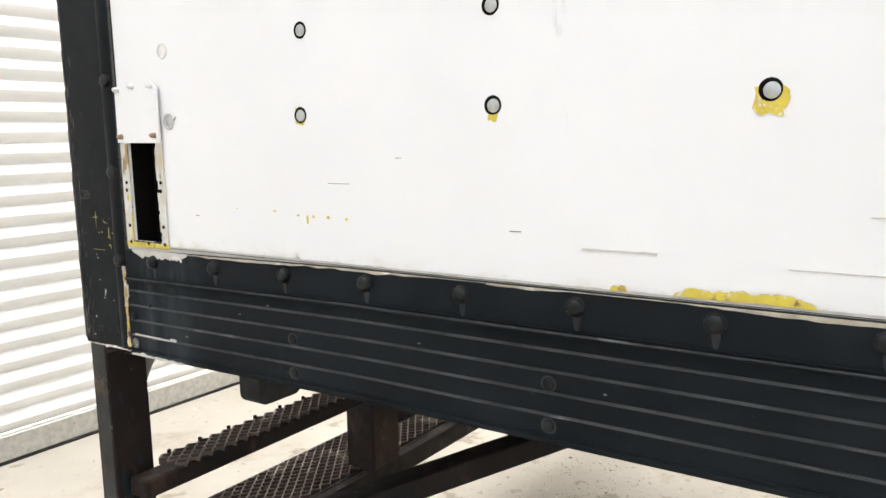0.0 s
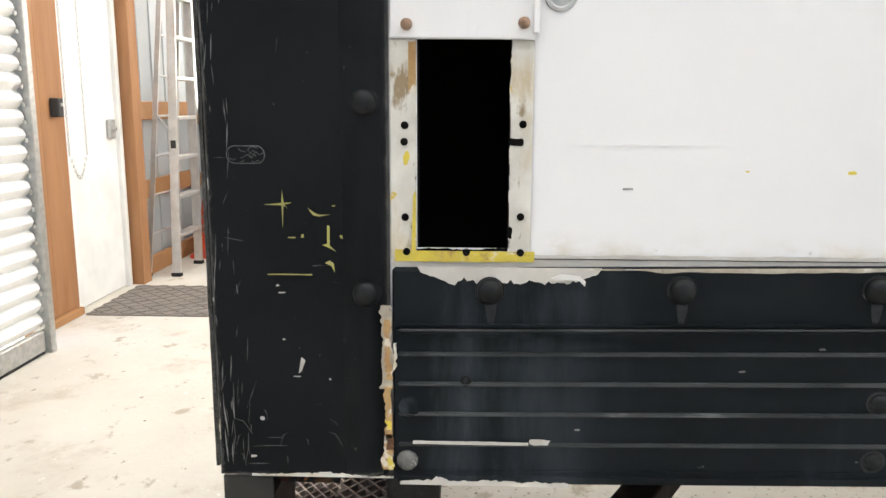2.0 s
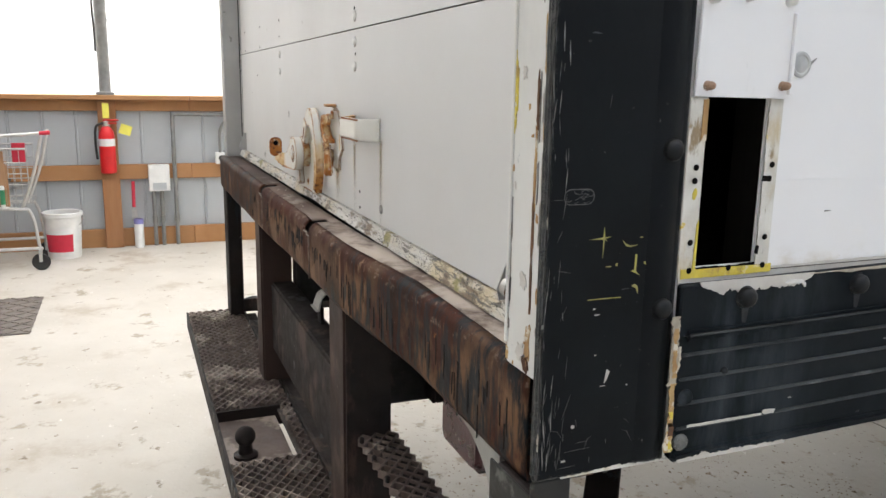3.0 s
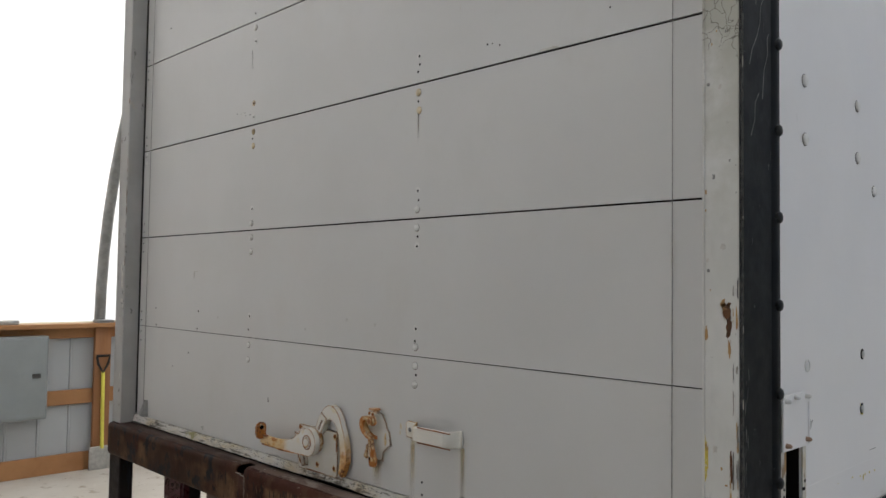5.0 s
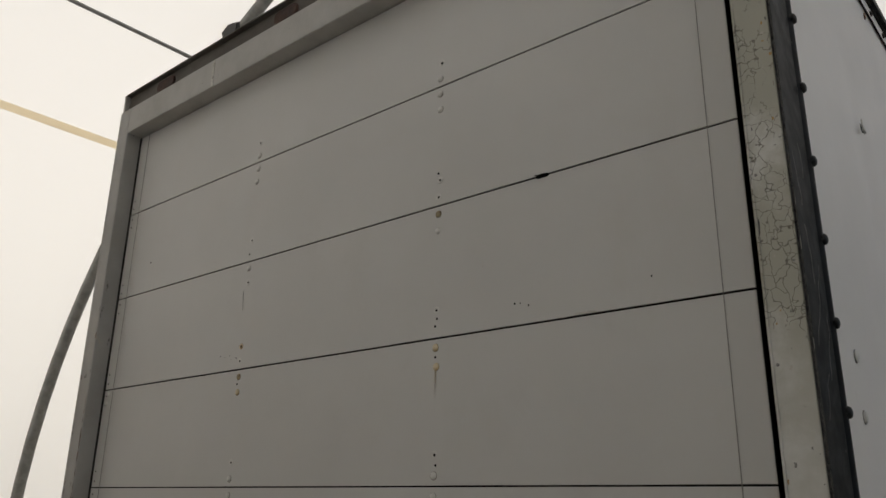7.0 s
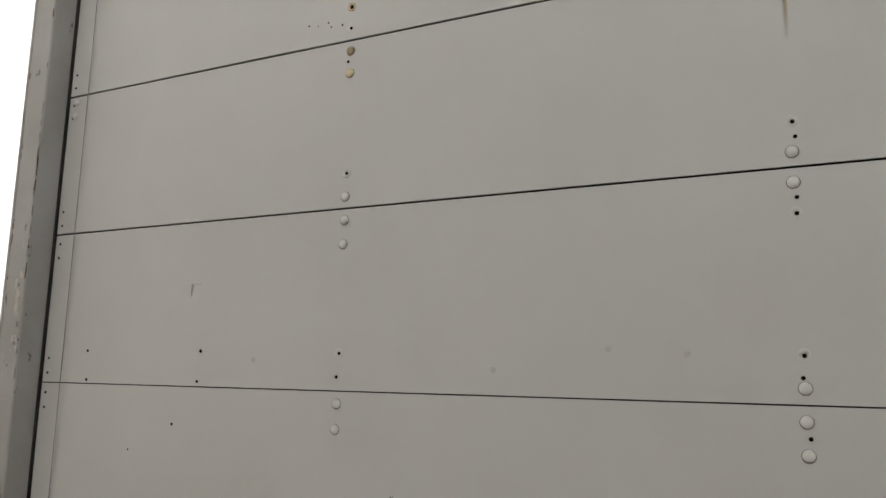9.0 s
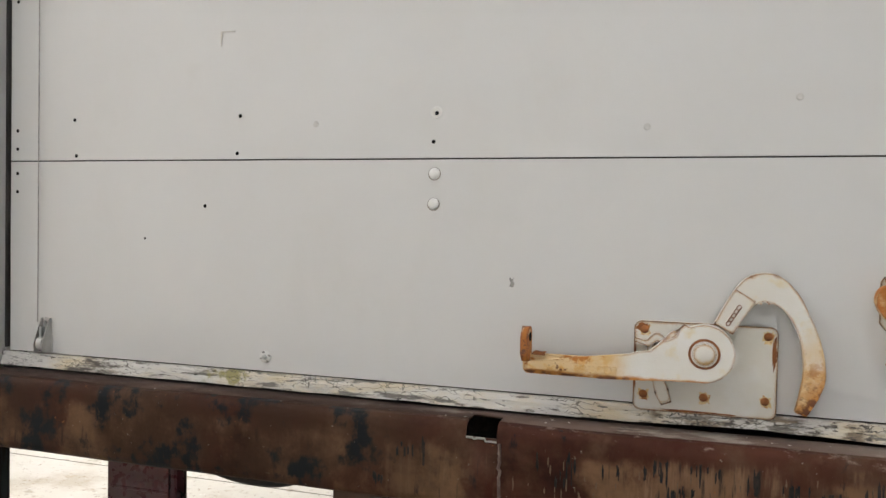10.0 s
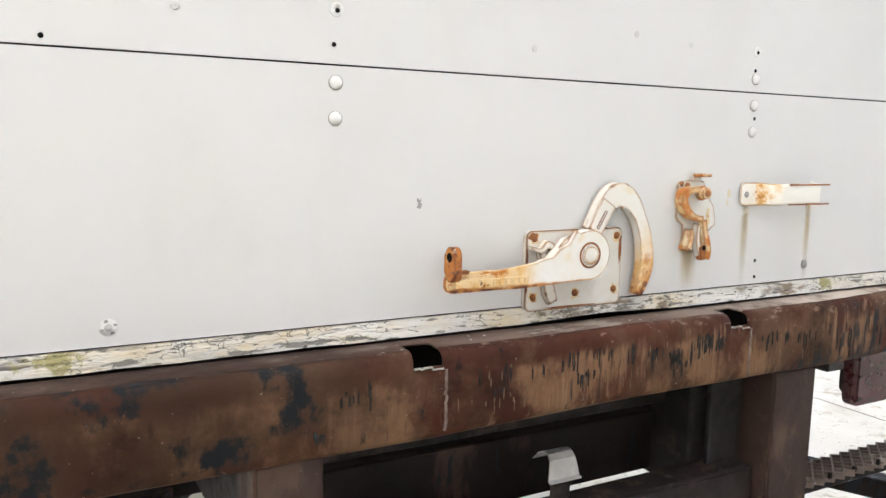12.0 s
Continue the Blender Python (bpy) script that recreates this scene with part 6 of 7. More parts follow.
# chipped joint between corner post and rub rail
for z0, z1, w0, w1, sd, mt in ((1.096, 1.168, 0.1772, 0.1862, 81, worn_tan), (1.104, 1.156, 0.1798, 0.1850, 87, primer_tan), (1.050, 1.098, 0.1790, 0.1852, 88, primer_tan), (1.024, 1.056, 0.1780, 0.1856, 89, primer_tan), (1.024, 1.036, 0.1822, 0.1852, 79, primer_yellow), (1.060, 1.068, 0.1818, 0.1846, 77, primer_yellow), (1.042, 1.052, 0.1796, 0.1868, 78, rust_dark)):
    patch("bare_joint", [(v, u) for u, v in torn_band(z0, z1, w0, w1, sd, 0.0036, 0.0034, 0.0014)], 0.0116 + (0.0004 if sd > 86 else 0.0008 if sd < 80 else 0), mt, corner, on_side, 0.0009)
patch("bare_joint", [(v, u) for u, v in torn_band(1.112, 1.136, 0.1868, 0.1892, 82, 0.002, 0.0040, 0.0018)], 0.0112, raw_edge, corner, on_side, 0.0012)
patch("bare_foot", torn_band(0.062, 0.190, 1.0122, 1.0148, 83, 0.0, 0.0045, 0.0015), 0.0046, raw_edge, corner, on_side, 0.0009)
patch("bare_foot", torn_band(0.192, 0.335, 1.0125, 1.0165, 84, 0.0, 0.0040, 0.0022), 0.0158, bare_grey, rub, on_side, 0.0007)
patch("ridge_chip", torn_band(0.203, 0.300, 1.0485, 1.0510, 85, 0.0005, 0.0008, 0.004), 0.0140, bare_grey, rub, on_side, 0.0006)
patch("ridge_chip", ragged(0.309, 1.0515, 0.020, 0.0055, 86, 14, 0.25), 0.0142, bare_grey, rub, on_side, 0.0006)
rub_scuff = material("rub_scuff", (0.0095, 0.0115, 0.013), (0.0075, 0.009, 0.0105), 40, 0.5, spec=0.1, layers=[dict(c=(0.060, 0.066, 0.070), s=55, t=0.60, w=0.08, st=(1, 0.3, 1))])
for k, (u, v, w, h) in enumerate(((0.725, 1.094, 0.06, 0.016), (0.765, 1.071, 0.034, 0.010))):
    patch("rub_mark", ragged(u, v, w, h, 90 + k, 16, 0.3), 0.0104, rub_scuff, rub, on_side, 0.0004)
for k in range(6):
    rnd = random.Random(300 + k)
    patch("nick", ragged(rnd.uniform(0.3, 1.6), rnd.choice((1.035, 1.062, 1.09, 1.115, 1.135)), 0.006, 0.0022, 310 + k, 9, 0.5), 0.0105, scratch_grey, rub, on_side, 0.0004)
# scratches of the corner post: yellow primer showing through
def spike(cy, cz, arms):
    out = []
    for k, (a, r) in enumerate(arms):
        out.append((cy + r * math.cos(radians(a)), cz + r * math.sin(radians(a))))
        b = a + (arms[(k + 1) % len(arms)][0] - a) % 360 / 2
        out.append((cy + 0.0014 * math.cos(radians(b)), cz + 0.0014 * math.sin(radians(b))))
    return out
PX = 0.0047
for o in (spike(0.0965, 1.2500, ((10, 0.008), (92, 0.011), (182, 0.016), (268, 0.019), (320, 0.005))),
          [(0.117, 1.247), (0.1215, 1.2435), (0.126, 1.2415), (0.135, 1.2418), (0.126, 1.2400), (0.121, 1.2412)],
          [(0.1325, 1.233), (0.1345, 1.232), (0.1342, 1.216), (0.139, 1.2115), (0.133, 1.2145), (0.128, 1.2165), (0.1322, 1.2175)],
          [(0.130, 1.2015), (0.1355, 1.199), (0.138, 1.1935), (0.1372, 1.201), (0.134, 1.2035)],
          torn_band(0.082, 0.119, 1.1910, 1.1920, 101, 0.0006, 0.0006, 0.0015),
          ragged(0.103, 1.2225, 0.008, 0.0016, 102, 10), ragged(0.112, 1.2240, 0.003, 0.004, 103, 8), ragged(0.144, 1.2235, 0.003, 0.004, 104, 8), ragged(0.138, 1.249, 0.004, 0.0015, 105, 8)):
    patch("yellow_scratch", o, PX - 0.0002, scratch_yellow, corner, on_side, 0.0004)
for k, o in enumerate((ragged(0.090, 1.182, 0.004, 0.002, 106, 8), ragged(0.0935, 1.176, 0.008, 0.0016, 107, 8), [(0.108, 1.120), (0.1115, 1.117), (0.108, 1.108), (0.1055, 1.1055), (0.1065, 1.112)], ragged(0.104, 1.103, 0.008, 0.0012, 109, 8),
                       ragged(0.073, 1.065, 0.005, 0.004, 110, 9), ragged(0.132, 1.101, 0.003, 0.002, 112, 8), ragged(0.094, 1.1355, 0.003, 0.002, 113, 8), ragged(0.064, 1.030, 0.006, 0.003, 114, 8))):
    patch("pale_scratch", o, PX - 0.0002, bare_grey, corner, on_side, 0.0004)
for y0, z0, steps in ((0.060, 2.05, 7), (0.085, 2.16, 6), (0.110, 2.00, 6), (0.070, 2.30, 5), (0.100, 2.36, 4), (0.065, 1.93, 4)):
    rnd = random.Random(int(1000 * z0))
    pts, y, z = [], y0, z0
    for k in range(steps):
        pts.append((PX - 0.0003, y, z))
        y, z = min(0.14, max(0.045, y + rnd.uniform(-0.012, 0.022))), z + rnd.uniform(0.008, 0.030)
    part("hairline_scratch", tube(pts, 0.0006, 4), scratch_grey, corner)
# worn oval where a badge was, drawn as a raised outline
ov = rounded(0.052, 0.083, 1.283, 1.297, 0.0065)
part("badge_outline", tube([(PX - 0.0003, y, z) for y, z in ov + ov[:1]], 0.0005, 5), scratch_dim, corner)
for k in range(9):
    rnd = random.Random(380 + k)
    y0, z0 = rnd.uniform(0.052, 0.074), 1.284 + 0.0014 * k
    part("badge_scuff", tube([(PX - 0.0003, y0 + 0.002 * j, z0 + rnd.uniform(-0.0016, 0.0016)) for j in range(rnd.randint(3, 6))], 0.0004, 4), scratch_dim, corner)
for k in range(34):
    rnd = random.Random(400 + k)
    z = rnd.choice((rnd.uniform(1.02, 1.09), rnd.uniform(1.02, 1.3), rnd.uniform(1.2, 2.4)))
    y = rnd.uniform(0.038, 0.062) if z < 1.3 else rnd.uniform(0.042, 0.145)
    ln = rnd.uniform(0.006, 0.028)
    a = rnd.choice((90, 80, 100, 95, 84, 0, 60)) + rnd.uniform(-12, 12)
    c, s_ = math.cos(radians(a)), math.sin(radians(a))
    t = rnd.uniform(0.00015, 0.00035)
    patch("fine_scratch", [(y, z), (y + c * ln * 0.5 - s_ * t, z + s_ * ln * 0.5 + c * t), (y + c * ln, z + s_ * ln), (y + c * ln * 0.5 + s_ * t, z + s_ * ln * 0.5 - c * t)], PX - 0.0002, scratch_dim, corner, on_side, 0.0003)
for k in range(46):
    rnd = random.Random(1400 + k)
    z, y = 1.02 + 0.5 * rnd.random() ** 1.6, 0.0365 + 0.020 * rnd.random() ** 2
    ln, t = rnd.uniform(0.005, 0.030), rnd.uniform(0.00025, 0.0007)
    lean = rnd.uniform(-0.18, 0.18) * ln
    patch("edge_scuff", [(y, z), (y + lean * 0.5 + t, z + ln * 0.5), (y + lean, z + ln), (y + lean * 0.5 - t, z + ln * 0.5)], PX - 0.0002, rnd.choice((scratch_dim, scratch_dim, scratch_grey)), corner, on_side, 0.0003)
for k in range(12):
    rnd = random.Random(1500 + k)
    y, z = rnd.uniform(0.045, 0.15), rnd.uniform(1.016, 1.075)
    ln, t, a = rnd.uniform(0.008, 0.030), rnd.uniform(0.0002, 0.0005), radians(rnd.choice((0, 8, 90, 70, 115)) + rnd.uniform(-14, 14))
    c, s_ = math.cos(a), math.sin(a)
    patch("edge_scuff", [(y, z), (y + c * ln * 0.5 - s_ * t, z + s_ * ln * 0.5 + c * t), (y + c * ln, z + s_ * ln * 0.6), (y + c * ln * 0.5 + s_ * t, z + s_ * ln * 0.5 - c * t)], PX - 0.0002, scratch_dim, corner, on_side, 0.0003)
for k in range(16):
    rnd = random.Random(1200 + k)
    z = rnd.choice((rnd.uniform(1.02, 1.5), rnd.uniform(1.02, 2.6)))
    patch("worn_edge", ragged(0.0358, z, rnd.uniform(0.0015, 0.004), rnd.uniform(0.004, 0.030), 1300 + k, 11, 0.7), PX - 0.0012, rnd.choice((raw_edge, bare_grey, scratch_dim)), corner, on_side, 0.0006)
part("tear_slit", slab(ragged(0.694, 2.692, 0.044, 0.030, 71, 14, 0.6), 0.0035, 0.0046, on_side), scratch_dim, truck, "small dark tear in the sheet")
part("torn_flap", slab(ragged(0.700, 2.690, 0.034, 0.014, 73, 14, 0.5), 0.0047, 0.0085, on_side, 0.001), chip_white, truck, "pale torn flap of paint and sheet")
part("torn_flap", slab(ragged(0.683, 2.702, 0.010, 0.026, 74, 12, 0.5), 0.0047, 0.0080, on_side, 0.001), chip_white, truck)
patch("skin_nick", ragged(1.000, 3.178, 0.012, 0.030, 72, 11, 0.5), 0.0008, rust_dark, truck, on_side, 0.003)
attach("skin_hole", rivet_small, truck, m=at_side(1.215, 3.072, 0.0035) @ Matrix.Scale(0.8, 4))

# ---- small parts on the rear ----
# rust and torn paint of the right jamb
JF = JY - 0.0002
for cu, cv, w, h, sd, mt in ((-0.024, 1.634, 0.020, 0.034, 131, rust_dark), (-0.0195, 1.606, 0.013, 0.052, 132, rust_dark), (-0.030, 1.645, 0.012, 0.016, 145, primer_tan), (-0.019, 1.570, 0.006, 0.034, 146, primer_tan), (-0.060, 1.595, 0.007, 0.030, 133, primer_tan), (-0.0605, 1.385, 0.010, 0.092, 134, primer_yellow),
                             (-0.016, 1.375, 0.006, 0.060, 135, rust_dark), (-0.017, 1.31, 0.005, 0.10, 136, primer_tan), (-0.018, 1.265, 0.006, 0.08, 147, rust_dark), (-0.018, 1.205, 0.005, 0.07, 144, rust_dark), (-0.020, 1.145, 0.014, 0.05, 143, primer_tan), (-0.023, 1.125, 0.016, 0.02, 148, rust_dark), (-0.034, 1.135, 0.022, 0.022, 137, bare_grey), (-0.034, 1.205, 0.018, 0.020, 138, bare_grey),
                             (-0.0625, 1.125, 0.006, 0.02, 139, primer_tan), (-0.044, 1.40, 0.010, 0.014, 140, bare_grey), (-0.030, 1.74, 0.012, 0.012, 141, bare_grey), (-0.046, 1.86, 0.006, 0.010, 142, scratch_grey)):
    patch("paint_loss", ragged(cu, cv, w, h, sd, 20, 0.55), JF, mt, jr, on_rear, 0.0007)
for k in range(34):
    rnd = random.Random(500 + k)
    patch("paint_chip", ragged(rnd.uniform(-0.062, -0.004), rnd.uniform(1.1, 2.7), rnd.uniform(0.002, 0.008), rnd.uniform(0.002, 0.012), 520 + k, 9, 0.6), JF, rnd.choice((bare_grey, scratch_grey, primer_tan)), jr, on_rear, 0.0004)
for k in range(22):
    rnd = random.Random(560 + k)
    patch("paint_chip", ragged(rnd.uniform(-2.496, -2.472), rnd.choice((rnd.uniform(1.15, 1.9), rnd.uniform(1.5, 1.75))), rnd.uniform(0.002, 0.014), rnd.uniform(0.003, 0.022), 590 + k, 11, 0.6), JF, rnd.choice((bare_grey, scratch_grey, bare_grey)), jl, on_rear, 0.0004)
for k in range(46):
    rnd = random.Random(1700 + k)
    z = rnd.choice((rnd.uniform(1.5, 2.1), rnd.uniform(1.2, 3.1), rnd.gauss(1.95, 0.08)))
    patch("edge_stain", ragged(rnd.choice((-2.4645, -2.526, -2.466)), z, rnd.uniform(0.002, 0.006), rnd.uniform(0.006, 0.045), 1760 + k, 11, 0.6), JF, rnd.choice((scratch_dim, grime, rust_dark, scratch_grey)), jl, on_rear, 0.0004)
for k in range(44):
    rnd = random.Random(1800 + k)
    z = rnd.choice((rnd.uniform(1.15, 1.75), rnd.uniform(1.15, 3.1), rnd.uniform(1.15, 1.45)))
    patch("edge_stain", ragged(rnd.choice((-0.0045, -0.006, -0.0605, -0.012)), z, rnd.uniform(0.0015, 0.005), rnd.uniform(0.006, 0.05), 1860 + k, 11, 0.6), JF - 0.0001, rnd.choice((scratch_dim, grime, primer_tan, scratch_grey, grime)), jr, on_rear, 0.0004)
patch("paint_loss", ragged(-2.484, 1.665, 0.020, 0.075, 150, 20, 0.6), JF, bare_grey, jl, on_rear, 0.0006)
# small things missing from the jamb edge
for z in (2.36, 2.02, 1.70):
    attach("jamb_rivet", rivet_small, jr, m=at_rear(-0.056, z, JF) @ Matrix.Scale(0.5, 4))

# lock: back plate, lever, hook
screw_rust = dome_mesh("rusty_screw", 0.0092, 0.0045, rust_edge)
bloom_ochre = material("rust_bloom", (0.60, 0.40, 0.16), (0.66, 0.54, 0.34), 60, 0.6, layers=[dict(c=(0.36, 0.13, 0.025), s=70, t=0.52, w=0.10)])
PY = DY - 0.0100                 # front of the lock plate
plate = part("lock_plate", slab(rounded(-1.339, -1.152, 1.137, 1.262, 0.010), PY, DY, on_rear, 0.0015), latch_white, truck, "white lock plate with edges dark from rust and painted contact shadow")
for x, z in ((-1.325, 1.250), (-1.165, 1.249), (-1.325, 1.160), (-1.167, 1.162), (-1.245, 1.161)):
    attach("plate_screw", screw_rust, plate, m=at_rear(x, z, PY + 0.0002) @ Matrix.Scale(0.62, 4))
    patch("rust_bloom", ragged(x + 0.001, z - 0.001, 0.019, 0.021, int(-x * 1000), 18, 0.45), PY - 0.0001, bloom_ochre, plate, on_rear, 0.0004)
for u0, u1, v0, v1, sd in ((-1.338, -1.318, 1.246, 1.2615, 161), (-1.160, -1.1535, 1.20, 1.255, 162), (-1.339, -1.335, 1.15, 1.245, 163), (-1.31, -1.20, 1.1385, 1.142, 164)):
    patch("edge_rust", ragged((u0 + u1) / 2, (v0 + v1) / 2, u1 - u0, v1 - v0, sd, 18, 0.5), PY - 0.0001, rust_edge, plate, on_rear, 0.0005)
LX, LZ = -1.246, 1.2255
LY = 0.048                       # front of the lever
hub_out = [(LX + 0.0385 * math.cos(radians(a)), LZ + 0.0385 * math.sin(radians(a))) for a in range(-98, 131, 9)]
lever_out = hub_out + [(-1.2885, 1.2520), (-1.301, 1.2385), (-1.315, 1.2255), (-1.328, 1.2155), (-1.343, 1.2105), (-1.427, 1.2080), (-1.480, 1.2090), (-1.4895, 1.204), (-1.4900, 1.1895), (-1.481, 1.1825), (-1.38, 1.1825), (-1.328, 1.1845), (-1.29, 1.1865)]
lever = part("lock_lever", slab(lever_out, LY, LY + 0.019, on_rear, 0.0085, 4), lever_paint, truck, "white lock lever rusting to orange", smooth=True)
part("lever_arm_wear", slab(rounded(-1.4905, -1.350, 1.1818, 1.2098, 0.009), LY - 0.0015, LY + 0.018, on_rear, 0.0105, 5), lever_paint, lever, "orange rusted lever arm", smooth=True)
tab_out = rounded(LY - 0.014, LY + 0.017, 1.200, 1.2490, 0.0125, 6)
part("lever_tab", slab(tab_out, -1.4905, -1.4795, on_side, 0.0028, 2), tip_rust, lever, "upturned rusty end with an eye", smooth=True)
eye_mesh = mesh_of("tab_eye", lathe([(0.0068, 0), (0.0066, 0.0010), (0.0046, 0.0012), (0.0044, 0.0006), (0.0, 0.0006)], 16), hole_black)
attach("tab_eye", eye_mesh, lever, m=Matrix.Translation((-1.4904, LY + 0.0015, 1.2345)) @ Matrix.Rotation(radians(180), 4, "Z") @ SIDE)
attach("tab_eye", eye_mesh, lever, m=Matrix.Translation((-1.4796, LY + 0.0015, 1.2345)) @ SIDE)
part("weld_scale", slab(ragged(-1.467, 1.2115, 0.026, 0.006, 77, 14, 0.5), LY + 0.001, LY + 0.012, on_rear, 0.001), rust_edge, lever)
# raised maker's mark, as plain rings
for k in range(5):
    loop = rounded(-1.4195 + 0.0112 * k, -1.4105 + 0.0112 * k, 1.1908, 1.2004, 0.0036, 3)
    part("mark_ring", tube([(u, LY - 0.0014, v) for u, v in loop + loop[:1]], 0.0011, 5), lever_paint, lever, smooth=True)
part("hub_ring", lathe([(0.0205, 0), (0.0205, 0.0010), (0.0172, 0.0012), (0.0170, 0.0002)], 26), rust_edge, lever, m=at_rear(LX, LZ, LY + 0.0008), smooth=True)
part("hub_pin", lathe([(0.0155, 0), (0.0155, 0.0022), (0.0138, 0.0036), (0.0, 0.0040)], 26), latch_white, lever, m=at_rear(LX, LZ, LY + 0.0004), smooth=True)
part("hub_boss", rod((LX, LY + 0.019, LZ), (LX, DY - 0.004, LZ), 0.030, seg=24), latch_rust, lever)
hook_out = ribbon([(-1.222, 1.259), (-1.2095, 1.281), (-1.1975, 1.300), (-1.182, 1.3130), (-1.163, 1.3140), (-1.142, 1.2995), (-1.1275, 1.2770), (-1.1170, 1.2525), (-1.1105, 1.2245), (-1.1090, 1.1990), (-1.1145, 1.1760), (-1.1240, 1.1505)],
                  (0.027, 0.029, 0.032, 0.038, 0.039, 0.029, 0.022, 0.023, 0.025, 0.026, 0.022, 0.014), 5)
hook = part("lock_hook", slab(hook_out, 0.070, 0.087, on_rear, 0.0065, 4), hook_paint, truck, "white crescent lock hook with a rusty tip", smooth=True)
part("hook_arm", slab(ribbon([(-1.2225, 1.2575), (-1.2105, 1.2795), (-1.1955, 1.3045)], (0.0275, 0.0285, 0.0295), 4), 0.0672, 0.080, on_rear, 0.0018, 2), hook_paint, hook, "flat white arm of the hook")
for k in range(5):
    loop = rounded(-0.0024, 0.0024, -0.0032, 0.0032, 0.002, 2)
    part("mark_ring", tube([(u, 0.0668, v) for u, v in loop + loop[:1]], 0.0007, 5), hook_paint, hook, m=Matrix.Translation((-1.2165 + 0.0032 * k, 0, 1.2660 + 0.0054 * k)) @ Matrix.Rotation(radians(31), 4, "Y"))
pawl = part("lock_pawl", slab(ribbon([(-1.338, 1.2375), (-1.320, 1.2330), (-1.308, 1.2415), (-1.294, 1.2340)], (0.005, 0.008, 0.012, 0.009)), 0.070, 0.0835, on_rear, 0.003, 2), latch_white, truck, "small white pawl with rusty edges behind the lever", smooth=True)
part("pawl_tail", slab(ribbon([(-1.316, 1.232), (-1.308, 1.195), (-1.300, 1.168), (-1.293, 1.150)], (0.012, 0.013, 0.020, 0.014)), 0.072, 0.084, on_rear, 0.004, 3), latch_white, pawl, smooth=True)

# hasp: plate with a curled keeper arm, an eyed tongue and a pivot bolt
hasp = part("hasp_plate", slab([(-1.033, 1.327), (-1.029, 1.334), (-1.014, 1.336), (-1.001, 1.336), (-0.995, 1.341), (-0.972, 1.334), (-0.958, 1.314), (-0.956, 1.301), (-0.945, 1.292), (-0.943, 1.278), (-0.938, 1.259),
                                (-0.941, 1.256), (-0.949, 1.254), (-0.960, 1.244), (-0.968, 1.237), (-0.969, 1.214), (-1.017, 1.215), (-1.019, 1.222), (-1.015, 1.240), (-1.016, 1.261), (-1.027, 1.266), (-1.033, 1.274)],
                               DY - 0.0055, DY, on_rear, 0.0015), latch_white, truck, "rusty cream hasp plate")
part("hasp_arm", slab(ribbon([(-0.996, 1.3215), (-1.019, 1.3205), (-1.0315, 1.315), (-1.034, 1.302), (-1.026, 1.287), (-1.012, 1.2765), (-0.998, 1.2725), (-0.988, 1.2725)], (0.009, 0.010, 0.012, 0.013, 0.0125, 0.011, 0.010, 0.008)), 0.068, 0.086, on_rear, 0.0045, 3), latch_rust, hasp, "curled rusty keeper arm", smooth=True)
part("hasp_tongue", slab(ribbon([(-0.993, 1.270), (-0.9885, 1.250), (-0.9825, 1.232), (-0.9795, 1.216), (-0.983, 1.204)], (0.009, 0.009, 0.011, 0.012, 0.014)), 0.062, 0.074, on_rear, 0.0045, 3), latch_rust, hasp, smooth=True)
part("hasp_tongue", slab(ribbon([(-0.998, 1.264), (-0.9995, 1.242), (-0.9955, 1.222), (-0.986, 1.206)], (0.006, 0.007, 0.009, 0.012)), 0.068, 0.080, on_rear, 0.003, 2), latch_white, hasp, smooth=True)
part("tongue_tip", slab(ribbon([(-0.990, 1.226), (-0.985, 1.212), (-0.984, 1.202)], (0.014, 0.020, 0.016)), 0.064, 0.076, on_rear, 0.004, 3), tip_rust, hasp, "rusted eyed tip", smooth=True)
part("hasp_eye", lathe([(0.0045, 0), (0.0045, 0.0010), (0.0022, 0.0012)], 14), hole_black, hasp, m=at_rear(-0.989, 1.2225, 0.0642))
part("hasp_lug", slab(ribbon([(-1.011, 1.254), (-1.0115, 1.238), (-1.020, 1.219)], (0.005, 0.009, 0.010)), 0.070, 0.088, on_rear, 0.003, 2), latch_rust, hasp, smooth=True)
part("hasp_lip", box(-1.002, -0.976, 0.066, DY - 0.0056, 1.3425, 1.3480, 0.002), latch_rust, hasp)
part("lip_web", box(-1.002, -0.985, 0.084, DY - 0.0057, 1.334, 1.3424, 0.001), latch_white, hasp)
part("hasp_bolt", lathe([(0.0128, 0), (0.0128, 0.004), (0.0100, 0.006), (0.0096, 0.015), (0.0060, 0.0155), (0.0058, 0.012)], 22), latch_rust, hasp, m=at_rear(-0.992, 1.3155, 0.076), smooth=True)
part("bolt_core", lathe([(0.0056, 0), (0.0056, 0.0150), (0.0, 0.0160)], 14), rust_edge, hasp, m=at_rear(-0.992, 1.3155, 0.076), smooth=True)
attach("hasp_screw", screw_rust, hasp, m=at_rear(-1.011, 1.3275, DY - 0.0055) @ Matrix.Scale(0.6, 4))
attach("hasp_screw", screw_rust, hasp, m=at_rear(-1.024, 1.3300, DY - 0.0055) @ Matrix.Scale(0.45, 4))
patch("edge_rust", ragged(-0.959, 1.270, 0.010, 0.040, 165, 18, 0.5), DY - 0.0056, bloom_ochre, hasp, on_rear, 0.0004)

